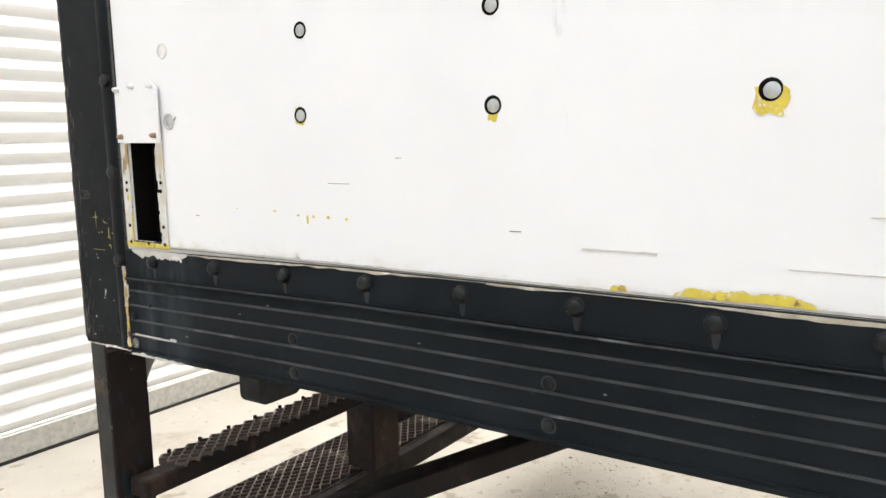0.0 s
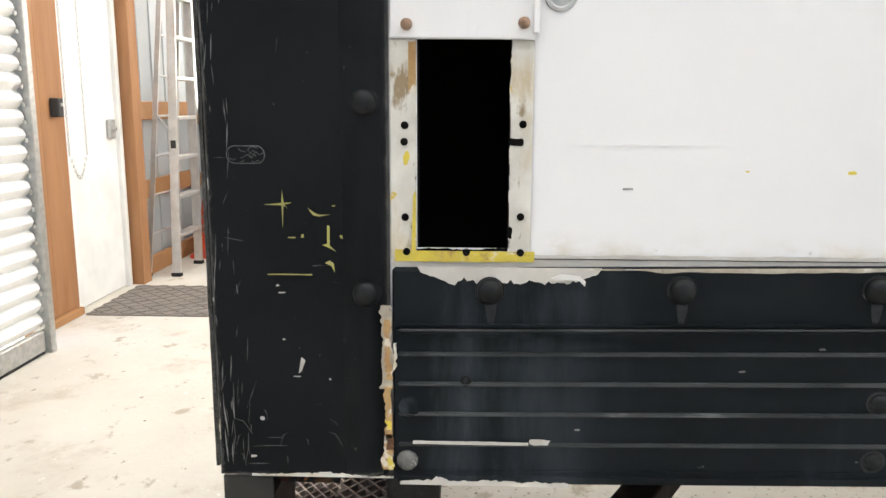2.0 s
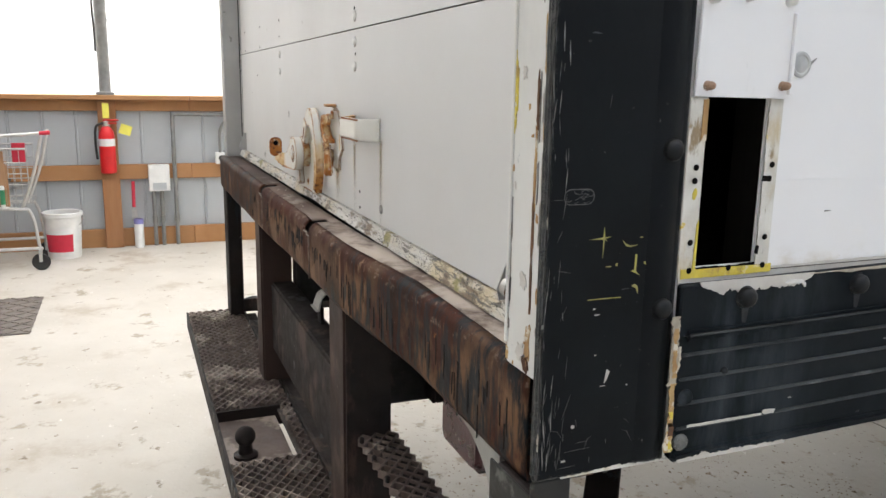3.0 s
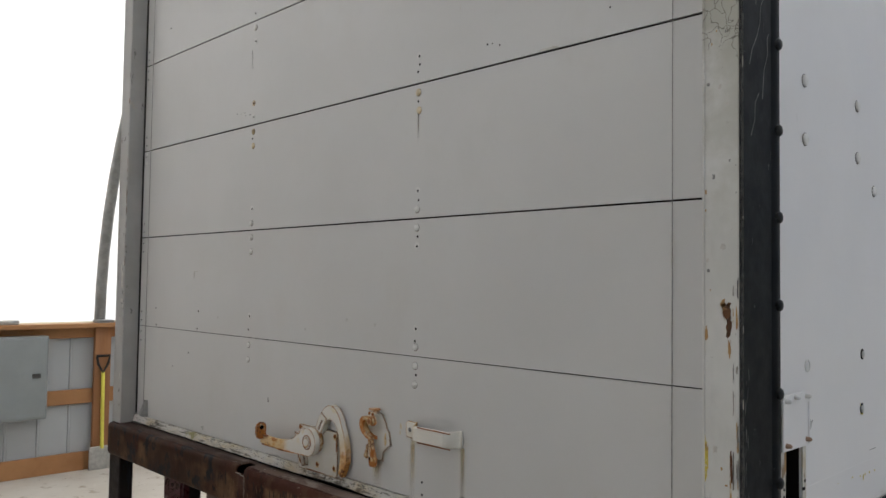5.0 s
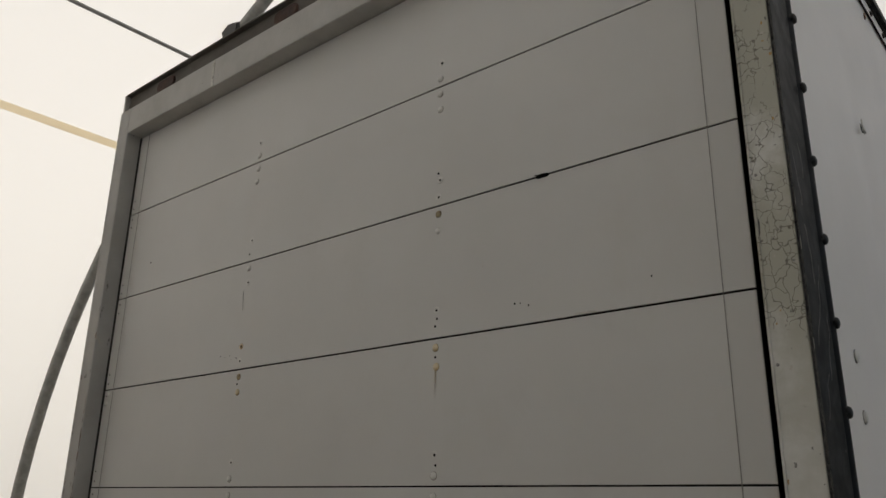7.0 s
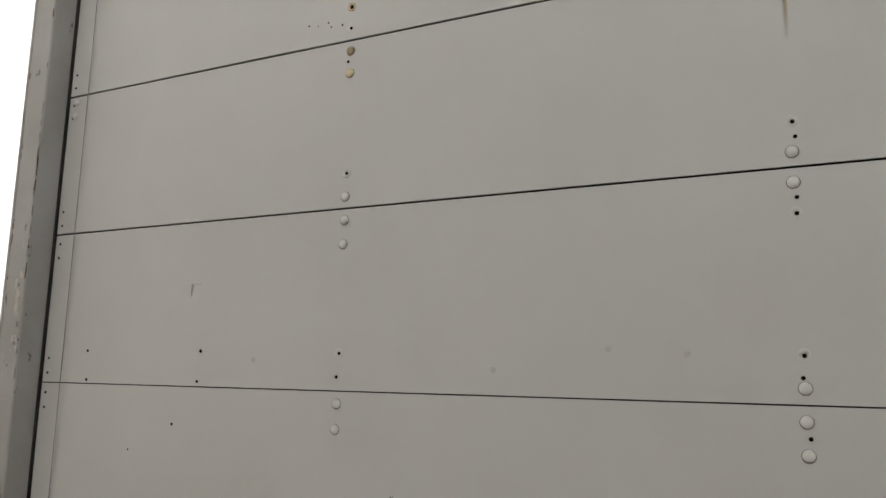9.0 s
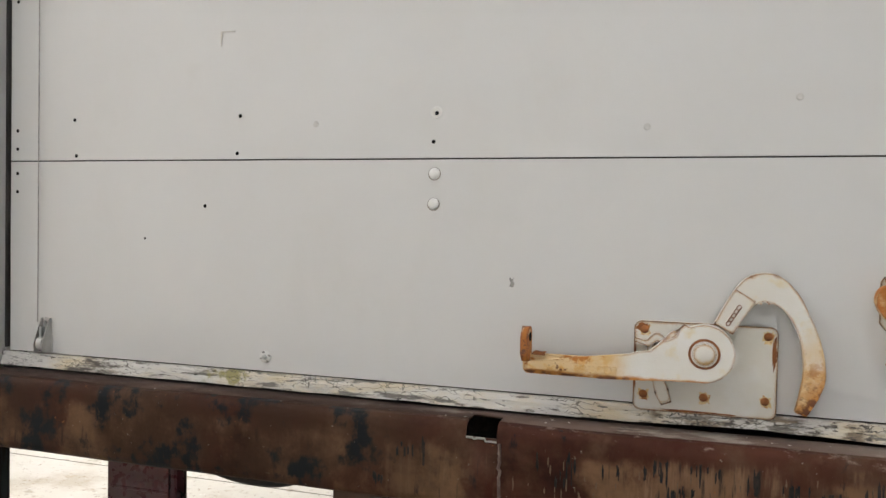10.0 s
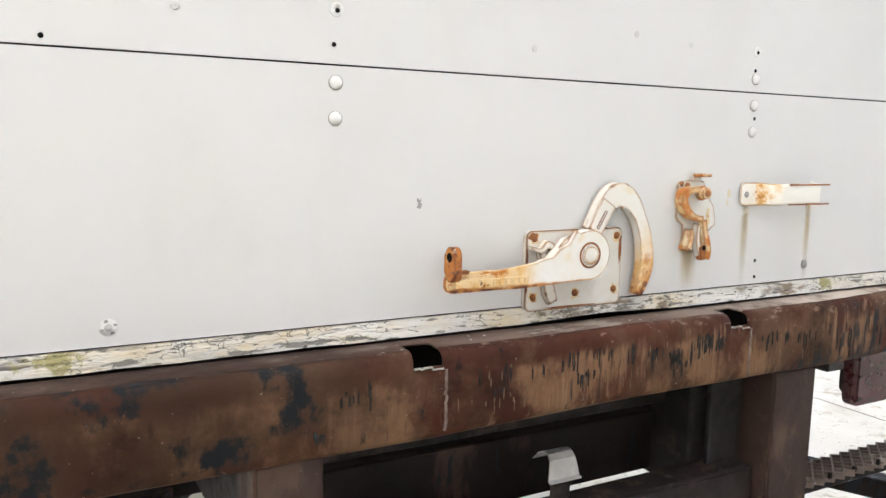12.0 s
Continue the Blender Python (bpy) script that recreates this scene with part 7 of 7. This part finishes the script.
# bowed pull strap with a flat tab at each end
bm = bmesh.new()
n = 80
rows_ = []
for k in range(n + 1):
    u = k / n
    x = -0.881 + 0.192 * u
    rise = 0.0 if u < 0.19 else (min(1, (u - 0.19) / 0.16) if u < 0.86 else max(0, (0.98 - u) / 0.12))
    rise = rise * rise * (3 - 2 * rise)
    half = 0.0205 - 0.0035 * rise
    if x < -0.872:
        half -= 0.008 - math.sqrt(max(0, 0.008 ** 2 - (-0.872 - x) ** 2))
    y = DY - 0.003 - 0.036 * rise
    zc = 1.3105
    rows_.append([bm.verts.new((x, y + dy, zc + s_ * half)) for s_, dy in ((-1, 0.004 * rise), (-0.8, 0), (0.8, 0), (1, 0.004 * rise))])
for a, b in zip(rows_, rows_[1:]):
    for j in range(3):
        bm.faces.new((a[j], b[j], b[j + 1], a[j + 1]))
strap = part("pull_strap", bm, strap_paint, truck, "bowed steel pull strap with rusty edges", smooth=True, keep=True)
ss = strap.modifiers.new("thickness", "SOLIDIFY")
ss.thickness, ss.offset = 0.003, 1
for zc in (1.3283, 1.2932):
    patch("strap_rust", torn_band(-0.800, -0.69, zc - 0.0014, zc + 0.0014, int(zc * 1000), 0.0008, 0.0014, 0.004), DY - 0.0425, rust_edge, strap, on_rear, 0.0008)
attach("strap_rivet", rivet_small, strap, m=at_rear(-0.866, 1.310, DY - 0.006))
# rust runs below the fittings
faint_rust = material("faint_rust", (0.60, 0.49, 0.29), (0.58, 0.54, 0.45), 90, 0.6)
for u0, u1, v0, v1, sd in ((-1.018, -0.972, 1.145, 1.214, 181), (-0.872, -0.848, 1.145, 1.292, 182), (-0.700, -0.680, 1.145, 1.292, 183), (-0.862, -0.853, 2.02, 2.10, 184)):
    patch("rust_run", [(v, u) for u, v in torn_band(v0, v1, u0, u1, sd, 0.0008, 0.0008, 0.006)], DY - 0.0013, rust_stain, panels[0 if v1 < 1.5 else 2], on_rear, 0.0003)
patch("rust_spot", ragged(-0.905, 1.312, 0.010, 0.016, 191, 14, 0.5), DY - 0.0013, faint_rust, panels[0], on_rear, 0.0003)
patch("rust_spot", ragged(-0.908, 1.296, 0.005, 0.014, 192, 12, 0.5), DY - 0.0013, faint_rust, panels[0], on_rear, 0.0003)

# ---- things along the west wall and the south end ----
def step_ladder():
    lad = thing("step_ladder", (-5.55, -2.12, 0), "tall aluminium step ladder folded against the end wall", "ladder")
    H = 2.55
    fx = lambda s, z: s * (0.25 - 0.035 * z)
    fy = lambda z: 0.085 + 0.02 * z
    ry = lambda z: -0.13 + 0.085 * z
    for s in (-1, 1):
        bm = bmesh.new()
        for z0, z1 in ((0.0, H),):
            v = []
            for z in (z0, z1):
                for dx, dy in ((-0.014, -0.032), (0.014, -0.032), (0.014, 0.032), (-0.014, 0.032)):
                    v.append(bm.verts.new((fx(s, z) + dx, fy(z) + dy, z)))
            for f in ((0, 1, 2, 3), (7, 6, 5, 4), (0, 4, 5, 1), (1, 5, 6, 2), (2, 6, 7, 3), (3, 7, 4, 0)):
                bm.faces.new([v[i] for i in f])
        part("front_rail", bm, aluminium, lad)
        bm = bmesh.new()
        v = []
        for z in (0.0, H - 0.05):
            for dx, dy in ((-0.011, -0.018), (0.011, -0.018), (0.011, 0.018), (-0.011, 0.018)):
                v.append(bm.verts.new((fx(s, z) * 1.06 + dx, ry(z) + dy, z)))
        for f in ((0, 1, 2, 3), (7, 6, 5, 4), (0, 4, 5, 1), (1, 5, 6, 2), (2, 6, 7, 3), (3, 7, 4, 0)):
            bm.faces.new([v[i] for i in f])
        part("rear_rail", bm, aluminium, lad)
        part("foot", box(fx(s, 0) - 0.02, fx(s, 0) + 0.02, fy(0) - 0.04, fy(0) + 0.04, 0.0, 0.03, 0.004), rubber, lad)
        part("foot", box(fx(s, 0) * 1.06 - 0.016, fx(s, 0) * 1.06 + 0.016, ry(0) - 0.025, ry(0) + 0.025, 0.0, 0.03, 0.004), rubber, lad)
    for k in range(8):
        z = 0.33 + 0.30 * k
        w = fx(1, z) - 0.014
        part("step", box(-w, w, fy(z) - 0.045, fy(z) + 0.036, z - 0.03, z, 0.004), aluminium, lad)
        part("rear_bar", rod((-w * 1.05, ry(z), z), (w * 1.05, ry(z), z), 0.009, seg=8), aluminium, lad)
        part("step_brace", rod((w, fy(z) - 0.03, z - 0.03), (w - 0.13, fy(z) - 0.03, z - 0.005), 0.005, seg=6), aluminium, lad)
    part("top_cap", box(-0.20, 0.20, fy(H) - 0.14, fy(H) + 0.05, H, H + 0.03, 0.008), aluminium, lad)
    part("spreader", rod((fx(1, 1.1) + 0.01, fy(1.1), 1.1), (fx(1, 1.1) + 0.01, ry(1.25), 1.25), 0.007, seg=8), zinc, lad)
    part("sticker", box(fx(1, 1.02) + 0.0142, fx(1, 1.02) + 0.0156, fy(1.02) - 0.02, fy(1.02) + 0.02, 0.99, 1.05), cable_black, lad)


step_ladder()
pole = thing("leaning_pole", (-5.74, -1.58, 0), "thin bare aluminium pole leaning by the ladder", "pole")
part("shaft", tube([(0, 0, 0.012), (-0.20, -0.50, 1.46)], 0.017, 10), aluminium, pole, smooth=True)
part("tip", tube([(0.002, 0.004, 0.0), (-0.004, -0.010, 0.04)], 0.020, 10), rubber, pole)

cone = thing("traffic_cone", (-6.16, -2.02, 0), "orange traffic cone with dull grey bands", "traffic cone")
part("base", box(-0.165, 0.165, -0.165, 0.165, 0.0, 0.035, 0.01, 2), orange, cone)
part("lower_tier", lathe([(0.150, 0.035), (0.142, 0.16), (0.125, 0.17)], 20), orange, cone, smooth=True)
part("body", lathe([(0.128, 0.17), (0.118, 0.22), (0.105, 0.34), (0.095, 0.40), (0.038, 0.735), (0.030, 0.745)], 20), orange, cone, smooth=True)
for z, r in ((0.222, 0.124), (0.262, 0.121), (0.345, 0.110)):
    part("band", lathe([(r, z), (r + 0.012, z + 0.006), (r + 0.012, z + 0.022), (r - 0.002, z + 0.028)], 20), band_grey, cone, smooth=True)


def shopping_cart():
    c = thing("shopping_cart", (-6.02, -1.36, 0), "worn wire shopping cart parked along the wall", "shopping cart")
    wire = 0.0042
    fb, ft = -0.50, 0.36          # basket front and back along y
    def bx(y, z):
        t = (z - 0.48) / 0.42
        return 0.17 + 0.06 * t + 0.03 * (y - fb) / (ft - fb)
    for z in (0.50, 0.56, 0.64, 0.72, 0.80, 0.90):
        y0 = fb - 0.05 * (z - 0.48) / 0.42
        for s in (-1, 1):
            part("side_wire", rod((s * bx(y0, z), y0, z), (s * bx(ft, z), ft, z), wire if z < 0.9 else 0.008, seg=6), zinc, c)
        part("front_wire", rod((-bx(y0, z), y0, z), (bx(y0, z), y0, z), wire, seg=6), zinc, c)
    for k in range(20):
        y = fb + (ft - fb) * k / 19
        for s in (-1, 1):
            part("upright_wire", rod((s * bx(y, 0.49), y, 0.49), (s * bx(y, 0.90), y, 0.90), 0.0026, seg=5), zinc, c)
    for k in range(12):
        y = fb + (ft - fb) * k / 11
        part("floor_wire", rod((-bx(y, 0.5), y, 0.492), (bx(y, 0.5), y, 0.492), 0.0032, seg=5), zinc, c)
    for s in (-1, 1):
        part("handle_post", tube(curve_points([(s * 0.20, 0.30, 0.45), (s * 0.24, 0.40, 0.72), (s * 0.255, 0.47, 1.0)], 6), 0.012, 8), aluminium, c, smooth=True)
        part("frame_tube", tube(curve_points([(s * 0.20, -0.25, 0.46), (s * 0.21, 0.26, 0.46), (s * 0.215, 0.36, 0.42), (s * 0.225, 0.40, 0.16)], 6), 0.012, 8), aluminium, c, smooth=True)
        part("frame_tube", tube([(s * 0.205, -0.02, 0.455), (s * 0.21, -0.02, 0.17)], 0.011, 8), aluminium, c, smooth=True)
        part("base_tube", tube([(s * 0.18, -0.52, 0.135), (s * 0.21, -0.10, 0.165), (s * 0.228, 0.42, 0.165)], 0.012, 8), aluminium, c, smooth=True)
        for y in (-0.46, 0.40):
            x = s * (0.185 if y < 0 else 0.228)
            w = part("caster", lathe([(0.035, -0.014), (0.060, -0.014), (0.064, 0.0), (0.060, 0.014), (0.035, 0.014)], 20), rubber, c, "dark caster wheel", m=Matrix.Translation((x, y, 0.064)) @ SIDE, smooth=True)
            part("hub", lathe([(0.034, -0.010), (0.034, 0.010)], 14), label_red if y < 0 else zinc, w)
            part("fork", box(x - 0.020, x + 0.020, y - 0.012, y + 0.012, 0.064, 0.160, 0.003), zinc, c)
    part("handle_bar", rod((-0.26, 0.47, 1.0), (0.26, 0.47, 1.0), 0.013, seg=10), aluminium, c, "steel push handle")
    part("handle_rest", rod((0.255, 0.10, 0.985), (0.258, 0.47, 1.01), 0.012, seg=10), aluminium, c)
    part("handle_end", rod((0.258, 0.46, 1.01), (0.259, 0.53, 1.016), 0.015, seg=10), label_red, c, "red plastic handle end")
    part("seat_flap", box(0.06, 0.066, 0.25, 0.34, 0.78, 0.93, 0.003), label_red, c, "red plastic seat flap")


shopping_cart()
crd = thing("cardboard_sheet", (-5.775, -1.30, 0.485), "brown cardboard sheet standing in the shopping cart", "cardboard")
part("sheet", box(-0.004, 0.004, -0.155, 0.155, 0.0, 0.40, 0.001), cardboard, crd)
part("sheet", box(-0.013, -0.005, -0.10, 0.172, 0.0, 0.33, 0.001), cardboard, crd)
for k in range(9):
    rnd = random.Random(700 + k)
    bk = thing("loose_board", (-6.05 + rnd.uniform(-0.08, 0.08), -1.60 + 0.03 * k, 0.497 + 0.016 * k), "short dark offcut lying in the shopping cart", "offcut", "offcuts in the cart")
    part("board", box(-0.10, 0.10, -0.20, 0.20, 0.0, 0.015, 0.002), random.Random(k).choice((wood_old, cable_black, wood)), bk)
bot = thing("spray_bottle", (-5.80, -1.17, 0.472), "white and green bottle standing on the cart frame", "bottle")
part("bottle", lathe([(0.030, 0.0), (0.033, 0.01), (0.033, 0.16), (0.022, 0.185), (0.020, 0.215), (0.0, 0.216)], 18), bucket_white, bot, smooth=True)
part("label", lathe([(0.0336, 0.03), (0.0336, 0.135)], 18), green_label, bot, "green label", smooth=True)

bkt = thing("plastic_bucket", (-6.24, -0.83, 0), "white plastic bucket with a red label", "bucket")
part("pail", lathe([(0.118, 0.0), (0.122, 0.01), (0.138, 0.33), (0.150, 0.335), (0.150, 0.365), (0.140, 0.368), (0.132, 0.365), (0.115, 0.02)], 28), bucket_white, bkt, smooth=True)
bm = bmesh.new()
vs = []
for k in range(13):
    a = radians(-62 + 96 * k / 12)
    vs.append([bm.verts.new((r * math.cos(a), r * math.sin(a), z)) for r, z in ((0.1255, 0.06), (0.1338, 0.20))])
for a, b in zip(vs, vs[1:]):
    bm.faces.new((a[0], b[0], b[1], a[1]))
part("label", bm, label_red, bkt, "plain red label")
part("bail", tube([(0.03 + 0.13 * math.cos(radians(a)) * 0.3, 0.152 * math.cos(radians(a)), 0.32 - 0.09 * math.sin(radians(a))) for a in range(0, 181, 15)], 0.003, 6), zinc, bkt)

ext = thing("fire_extinguisher", (-6.445, -0.47, 0.64), "red fire extinguisher hanging on the timber post", "fire extinguisher")
part("cylinder", lathe([(0.050, 0.0), (0.060, 0.008), (0.063, 0.03), (0.063, 0.30), (0.055, 0.345), (0.035, 0.375), (0.020, 0.385)], 22), ext_red, ext, smooth=True)
part("label", lathe([(0.0636, 0.225), (0.0636, 0.285)], 22), bucket_white, ext, "pale label band", smooth=True)
part("valve", lathe([(0.020, 0.383), (0.022, 0.42), (0.012, 0.43)], 14), zinc, ext, smooth=True)
part("lever", box(-0.012, 0.012, -0.02, 0.10, 0.428, 0.440, 0.003), ext_red, ext)
part("lever", box(-0.012, 0.012, -0.02, 0.085, 0.405, 0.414, 0.003), ext_red, ext)
part("hose", tube(curve_points([(0.0, -0.02, 0.41), (0.02, -0.075, 0.38), (0.03, -0.085, 0.25), (0.025, -0.078, 0.12)], 6), 0.010, 8), rubber, ext, smooth=True)
part("tag", box(0.030, 0.032, -0.135, -0.045, 0.375, 0.455, 0.0005), tag_yellow, ext, "yellow inspection tag", m=Matrix.Rotation(radians(-18), 4, "X") @ Matrix.Translation((0, 0.12, -0.03)))
part("bracket", box(-0.062, -0.05, -0.03, 0.03, 0.05, 0.40), zinc, ext)
part("ribbon", box(0.0, 0.003, -0.02, 0.03, 0.45, 0.57, 0.0005), tag_yellow, ext)


def wall_box(name, label, y0, y1, z0, z1, depth, mat_, cat):
    b = thing(name, (-XW + 0.058, (y0 + y1) / 2, (z0 + z1) / 2), label, cat)
    part("case", box(0.0, depth, -(y1 - y0) / 2, (y1 - y0) / 2, -(z1 - z0) / 2, (z1 - z0) / 2, 0.006), mat_, b)
    return b


eb = wall_box("breaker_panel", "grey steel breaker panel with a closed door on the low wall", 0.645, 1.065, 0.495, 1.180, 0.115, grey_box, "breaker panel")
part("door", box(0.116, 0.122, -0.195, 0.195, -0.325, 0.325, 0.004), grey_box, eb)
part("latch", box(0.122, 0.130, 0.085, 0.150, 0.000, 0.035, 0.003), cable_black, eb, "black door latch")
jb = wall_box("junction_box", "white plastic junction box with a pale label on the wall", -0.165, 0.005, 0.475, 0.70, 0.075, bucket_white, "junction box")
part("label", box(0.0755, 0.0768, -0.055, 0.055, -0.10, -0.04), siding, jb)
for y in (-0.13, -0.065, 0.05):
    pp = thing("conduit_pipe", (-XW + 0.075, y, 0), "grey conduit pipe rising from the floor along the wall", "conduit", "conduit pipes")
    part("pipe", rod((0, 0, 0), (0, 0, 0.47 if y < 0.04 else 1.14), 0.017, seg=10), pipe_grey, pp, smooth=True)
    part("coupling", rod((0, 0, 0.20), (0, 0, 0.26), 0.022, seg=10), pipe_grey, pp)
cd = thing("conduit_run", (-XW + 0.10, 0.0, 1.12), "grey conduit running along the wall into the breaker panel", "conduit")
part("pipe", tube([(0, 0.06, 0.0), (0, 0.30, 0.0), (0, 0.64, 0.0)], 0.016, 8), pipe_grey, cd, smooth=True)
part("hose", tube(curve_points([(0.0, 0.64, -0.03), (0.0, 0.52, -0.04), (0.0, 0.44, -0.12), (0.0, 0.43, -0.33)], 6), 0.012, 8), pipe_grey, cd, smooth=True)
part("hose", tube(curve_points([(0.0, 0.46, -0.31), (0.0, 0.52, -0.36), (0.0, 0.58, -0.37), (0.0, 0.645, -0.33)], 6), 0.008, 8), pipe_grey, cd, smooth=True)
for y, z in ((0.44, 0.745), (0.565, 0.61)):
    ob = wall_box("socket_outlet", "white socket outlet on the timber board", y - 0.05, y + 0.05, z - 0.05, z + 0.05, 0.06, bucket_white, "socket outlet")
    part("socket", rod((0.0601, 0, 0.0), (0.064, 0, 0.0), 0.026, seg=18), cable_black, ob)
sb = thing("small_box", (-XW + 0.08, 0.775, 1.276), "small grey metal box lying on the wall plate", "box")
part("case", box(-0.03, 0.03, -0.075, 0.075, 0.0, 0.035, 0.005), zinc, sb)
tb = thing("caulk_tube", (-6.47, -0.265, 0), "white tube with a purple cap standing on the floor", "tube")
part("tube", lathe([(0.038, 0.0), (0.038, 0.21), (0.014, 0.222), (0.010, 0.25)], 16), bucket_white, tb, smooth=True)
part("cap", lathe([(0.0386, 0.205), (0.0386, 0.245), (0.02, 0.25)], 16), material("cap_purple", (0.20, 0.19, 0.45), None, 10, 0.5), tb, smooth=True)
hm = thing("red_handled_tool", (-XW + 0.07, -0.295, 0.22), "red-handled tool hanging on the low wall", "tool")
part("handle", rod((0, 0, 0.12), (0, 0.005, 0.34), 0.014, seg=10), label_red, hm)
part("blade", box(-0.004, 0.004, -0.02, 0.025, 0.0, 0.12, 0.002), zinc, hm)
sh = thing("shovel", (-6.475, 1.535, 0), "shovel with a black grip and yellow shaft against the post", "shovel")
part("shaft", rod((0, 0.01, 0.18), (0, 0, 0.84), 0.016, seg=10), tag_yellow, sh, smooth=True)
part("grip", tube([(0, -0.055, 0.985), (0, 0.055, 0.985), (0, 0.045, 0.92), (0, 0.0, 0.84), (0, -0.045, 0.92), (0, -0.055, 0.985)], 0.011, 8), rubber, sh, smooth=True)
part("blade", box(-0.006, 0.006, -0.10, 0.10, 0.0, 0.20, 0.004), zinc, sh)

# objects on the wall plate and the tie cable above
for y, nm, lab, mt in ((-1.75, "tin_box", "small grey tin on the wall plate", zinc), (-1.62, "paint_can", "dark small can lying on the wall plate", cable_black), (-1.53, "green_can", "small dark can with a green end on the wall plate", green_label)):
    o = thing(nm, (-XW + 0.09, y, 1.276), lab, "can")
    part("can", rod((-0.045, 0, 0.052), (0.045, 0, 0.052), 0.050, seg=18), mt, o, smooth=True)
    part("rim", rod((0.044, 0, 0.052), (0.050, 0, 0.052), 0.034, seg=18), scratch_grey, o)
sheet = thing("plastic_sheet", (-XW + 0.09, -1.98, 1.276), "pale blue plastic sheet folded on the wall plate", "plastic sheet")
part("fold", box(-0.04, 0.04, -0.19, 0.17, 0.0, 0.07, 0.02, 2), material("pale_blue", (0.62, 0.68, 0.80), None, 6, 0.5), sheet)
part("fold", box(-0.01, 0.01, -0.17, -0.10, 0.07, 0.30, 0.008), sheet.children[0].data.materials[0], sheet)
tie = thing("tie_cable", (-6.38, 0, 0), "thin black tie cable with a turnbuckle by the gable", "cable")
part("cable", tube([(-0.06, -2.22, 1.60), (0.0, -1.45, 2.08), (0.25, -1.60, 2.75)], 0.006, 6), cable_black, tie)
part("turnbuckle", rod((-0.030, -1.95, 1.765), (-0.022, -1.85, 1.828), 0.016, seg=8), cable_black, tie)
st = thing("wrapped_strut", (-XW + 0.09, -1.58, 1.276), "beige wrapped strut rising from the wall plate", "strut")
part("strut", tube(curve_points([(0, 0, 0), (0.10, -0.02, 0.8), (0.32, -0.06, 1.6), (0.62, -0.10, 2.3)], 8), 0.04, 10), hem_beige, st, smooth=True)

# rubber floor mat with diagonal ribs
matt = thing("floor_mat", (-4.54, -1.53, 0), "worn brown rubber floor mat with a ribbed tread", "floor mat")
part("sheet", box(-0.41, 0.41, -0.66, 0.65, 0.0, 0.008, 0.003), mat_rubber, matt)
bm = bmesh.new()
for i in range(13):
    for j in range(20):
        x, y = -0.38 + 0.063 * i, -0.63 + 0.066 * j
        s = 1 if (i + j) % 2 else -1
        d = Vector((0.024, 0.026 * s, 0))
        nrm = Vector((-d.y, d.x, 0)).normalized() * 0.007
        c = Vector((x, y, 0.008))
        v = [bm.verts.new(c + a * d + b * nrm + Vector((0, 0, h))) for h in (0, 0.005) for a, b in ((-1, -1), (1, -1), (1, 1), (-1, 1))]
        bm.faces.new(v[4:])
        for k in range(4):
            bm.faces.new((v[k], v[(k + 1) % 4], v[4 + (k + 1) % 4], v[4 + k]))
part("ribs", bm, mat_rubber, matt)

# dirt and crumbs on the floor
bm = bmesh.new()
rnd = random.Random(77)
heaps = [(rnd.uniform(-2.2, 0.4), rnd.uniform(0.0, 2.0)) for k in range(90)]
for k in range(3000):
    if k % 4:
        hx, hy = heaps[rnd.randrange(90)]
        c = Vector((rnd.gauss(hx, 0.07), rnd.gauss(hy, 0.05), 0))
    elif k % 8:
        c = Vector((rnd.gauss(-0.6, 1.0), rnd.gauss(1.3, 0.9), 0))
    else:
        c = Vector((rnd.uniform(-5.5, 1.5), rnd.uniform(-1.9, 4), 0))
    r = rnd.uniform(0.0012, 0.0048) * (2.2 if rnd.random() < 0.05 else 1)
    base = [bm.verts.new(c + Vector((r * math.cos(a + rnd.random()) * rnd.uniform(0.6, 1.3), r * math.sin(a + rnd.random()) * rnd.uniform(0.6, 1.3), 0.0))) for a in (0, 1.6, 3.1, 4.7)]
    top_ = bm.verts.new(c + Vector((0, 0, r * 0.6)))
    for i in range(4):
        bm.faces.new((base[i], base[(i + 1) % 4], top_))
tagged(part("floor_dirt", bm, material("dirt", (0.24, 0.175, 0.115), (0.33, 0.26, 0.18), 30, 0.95)), "scattered dirt crumbs and dry mud on the concrete", "dirt", kind="stuff")
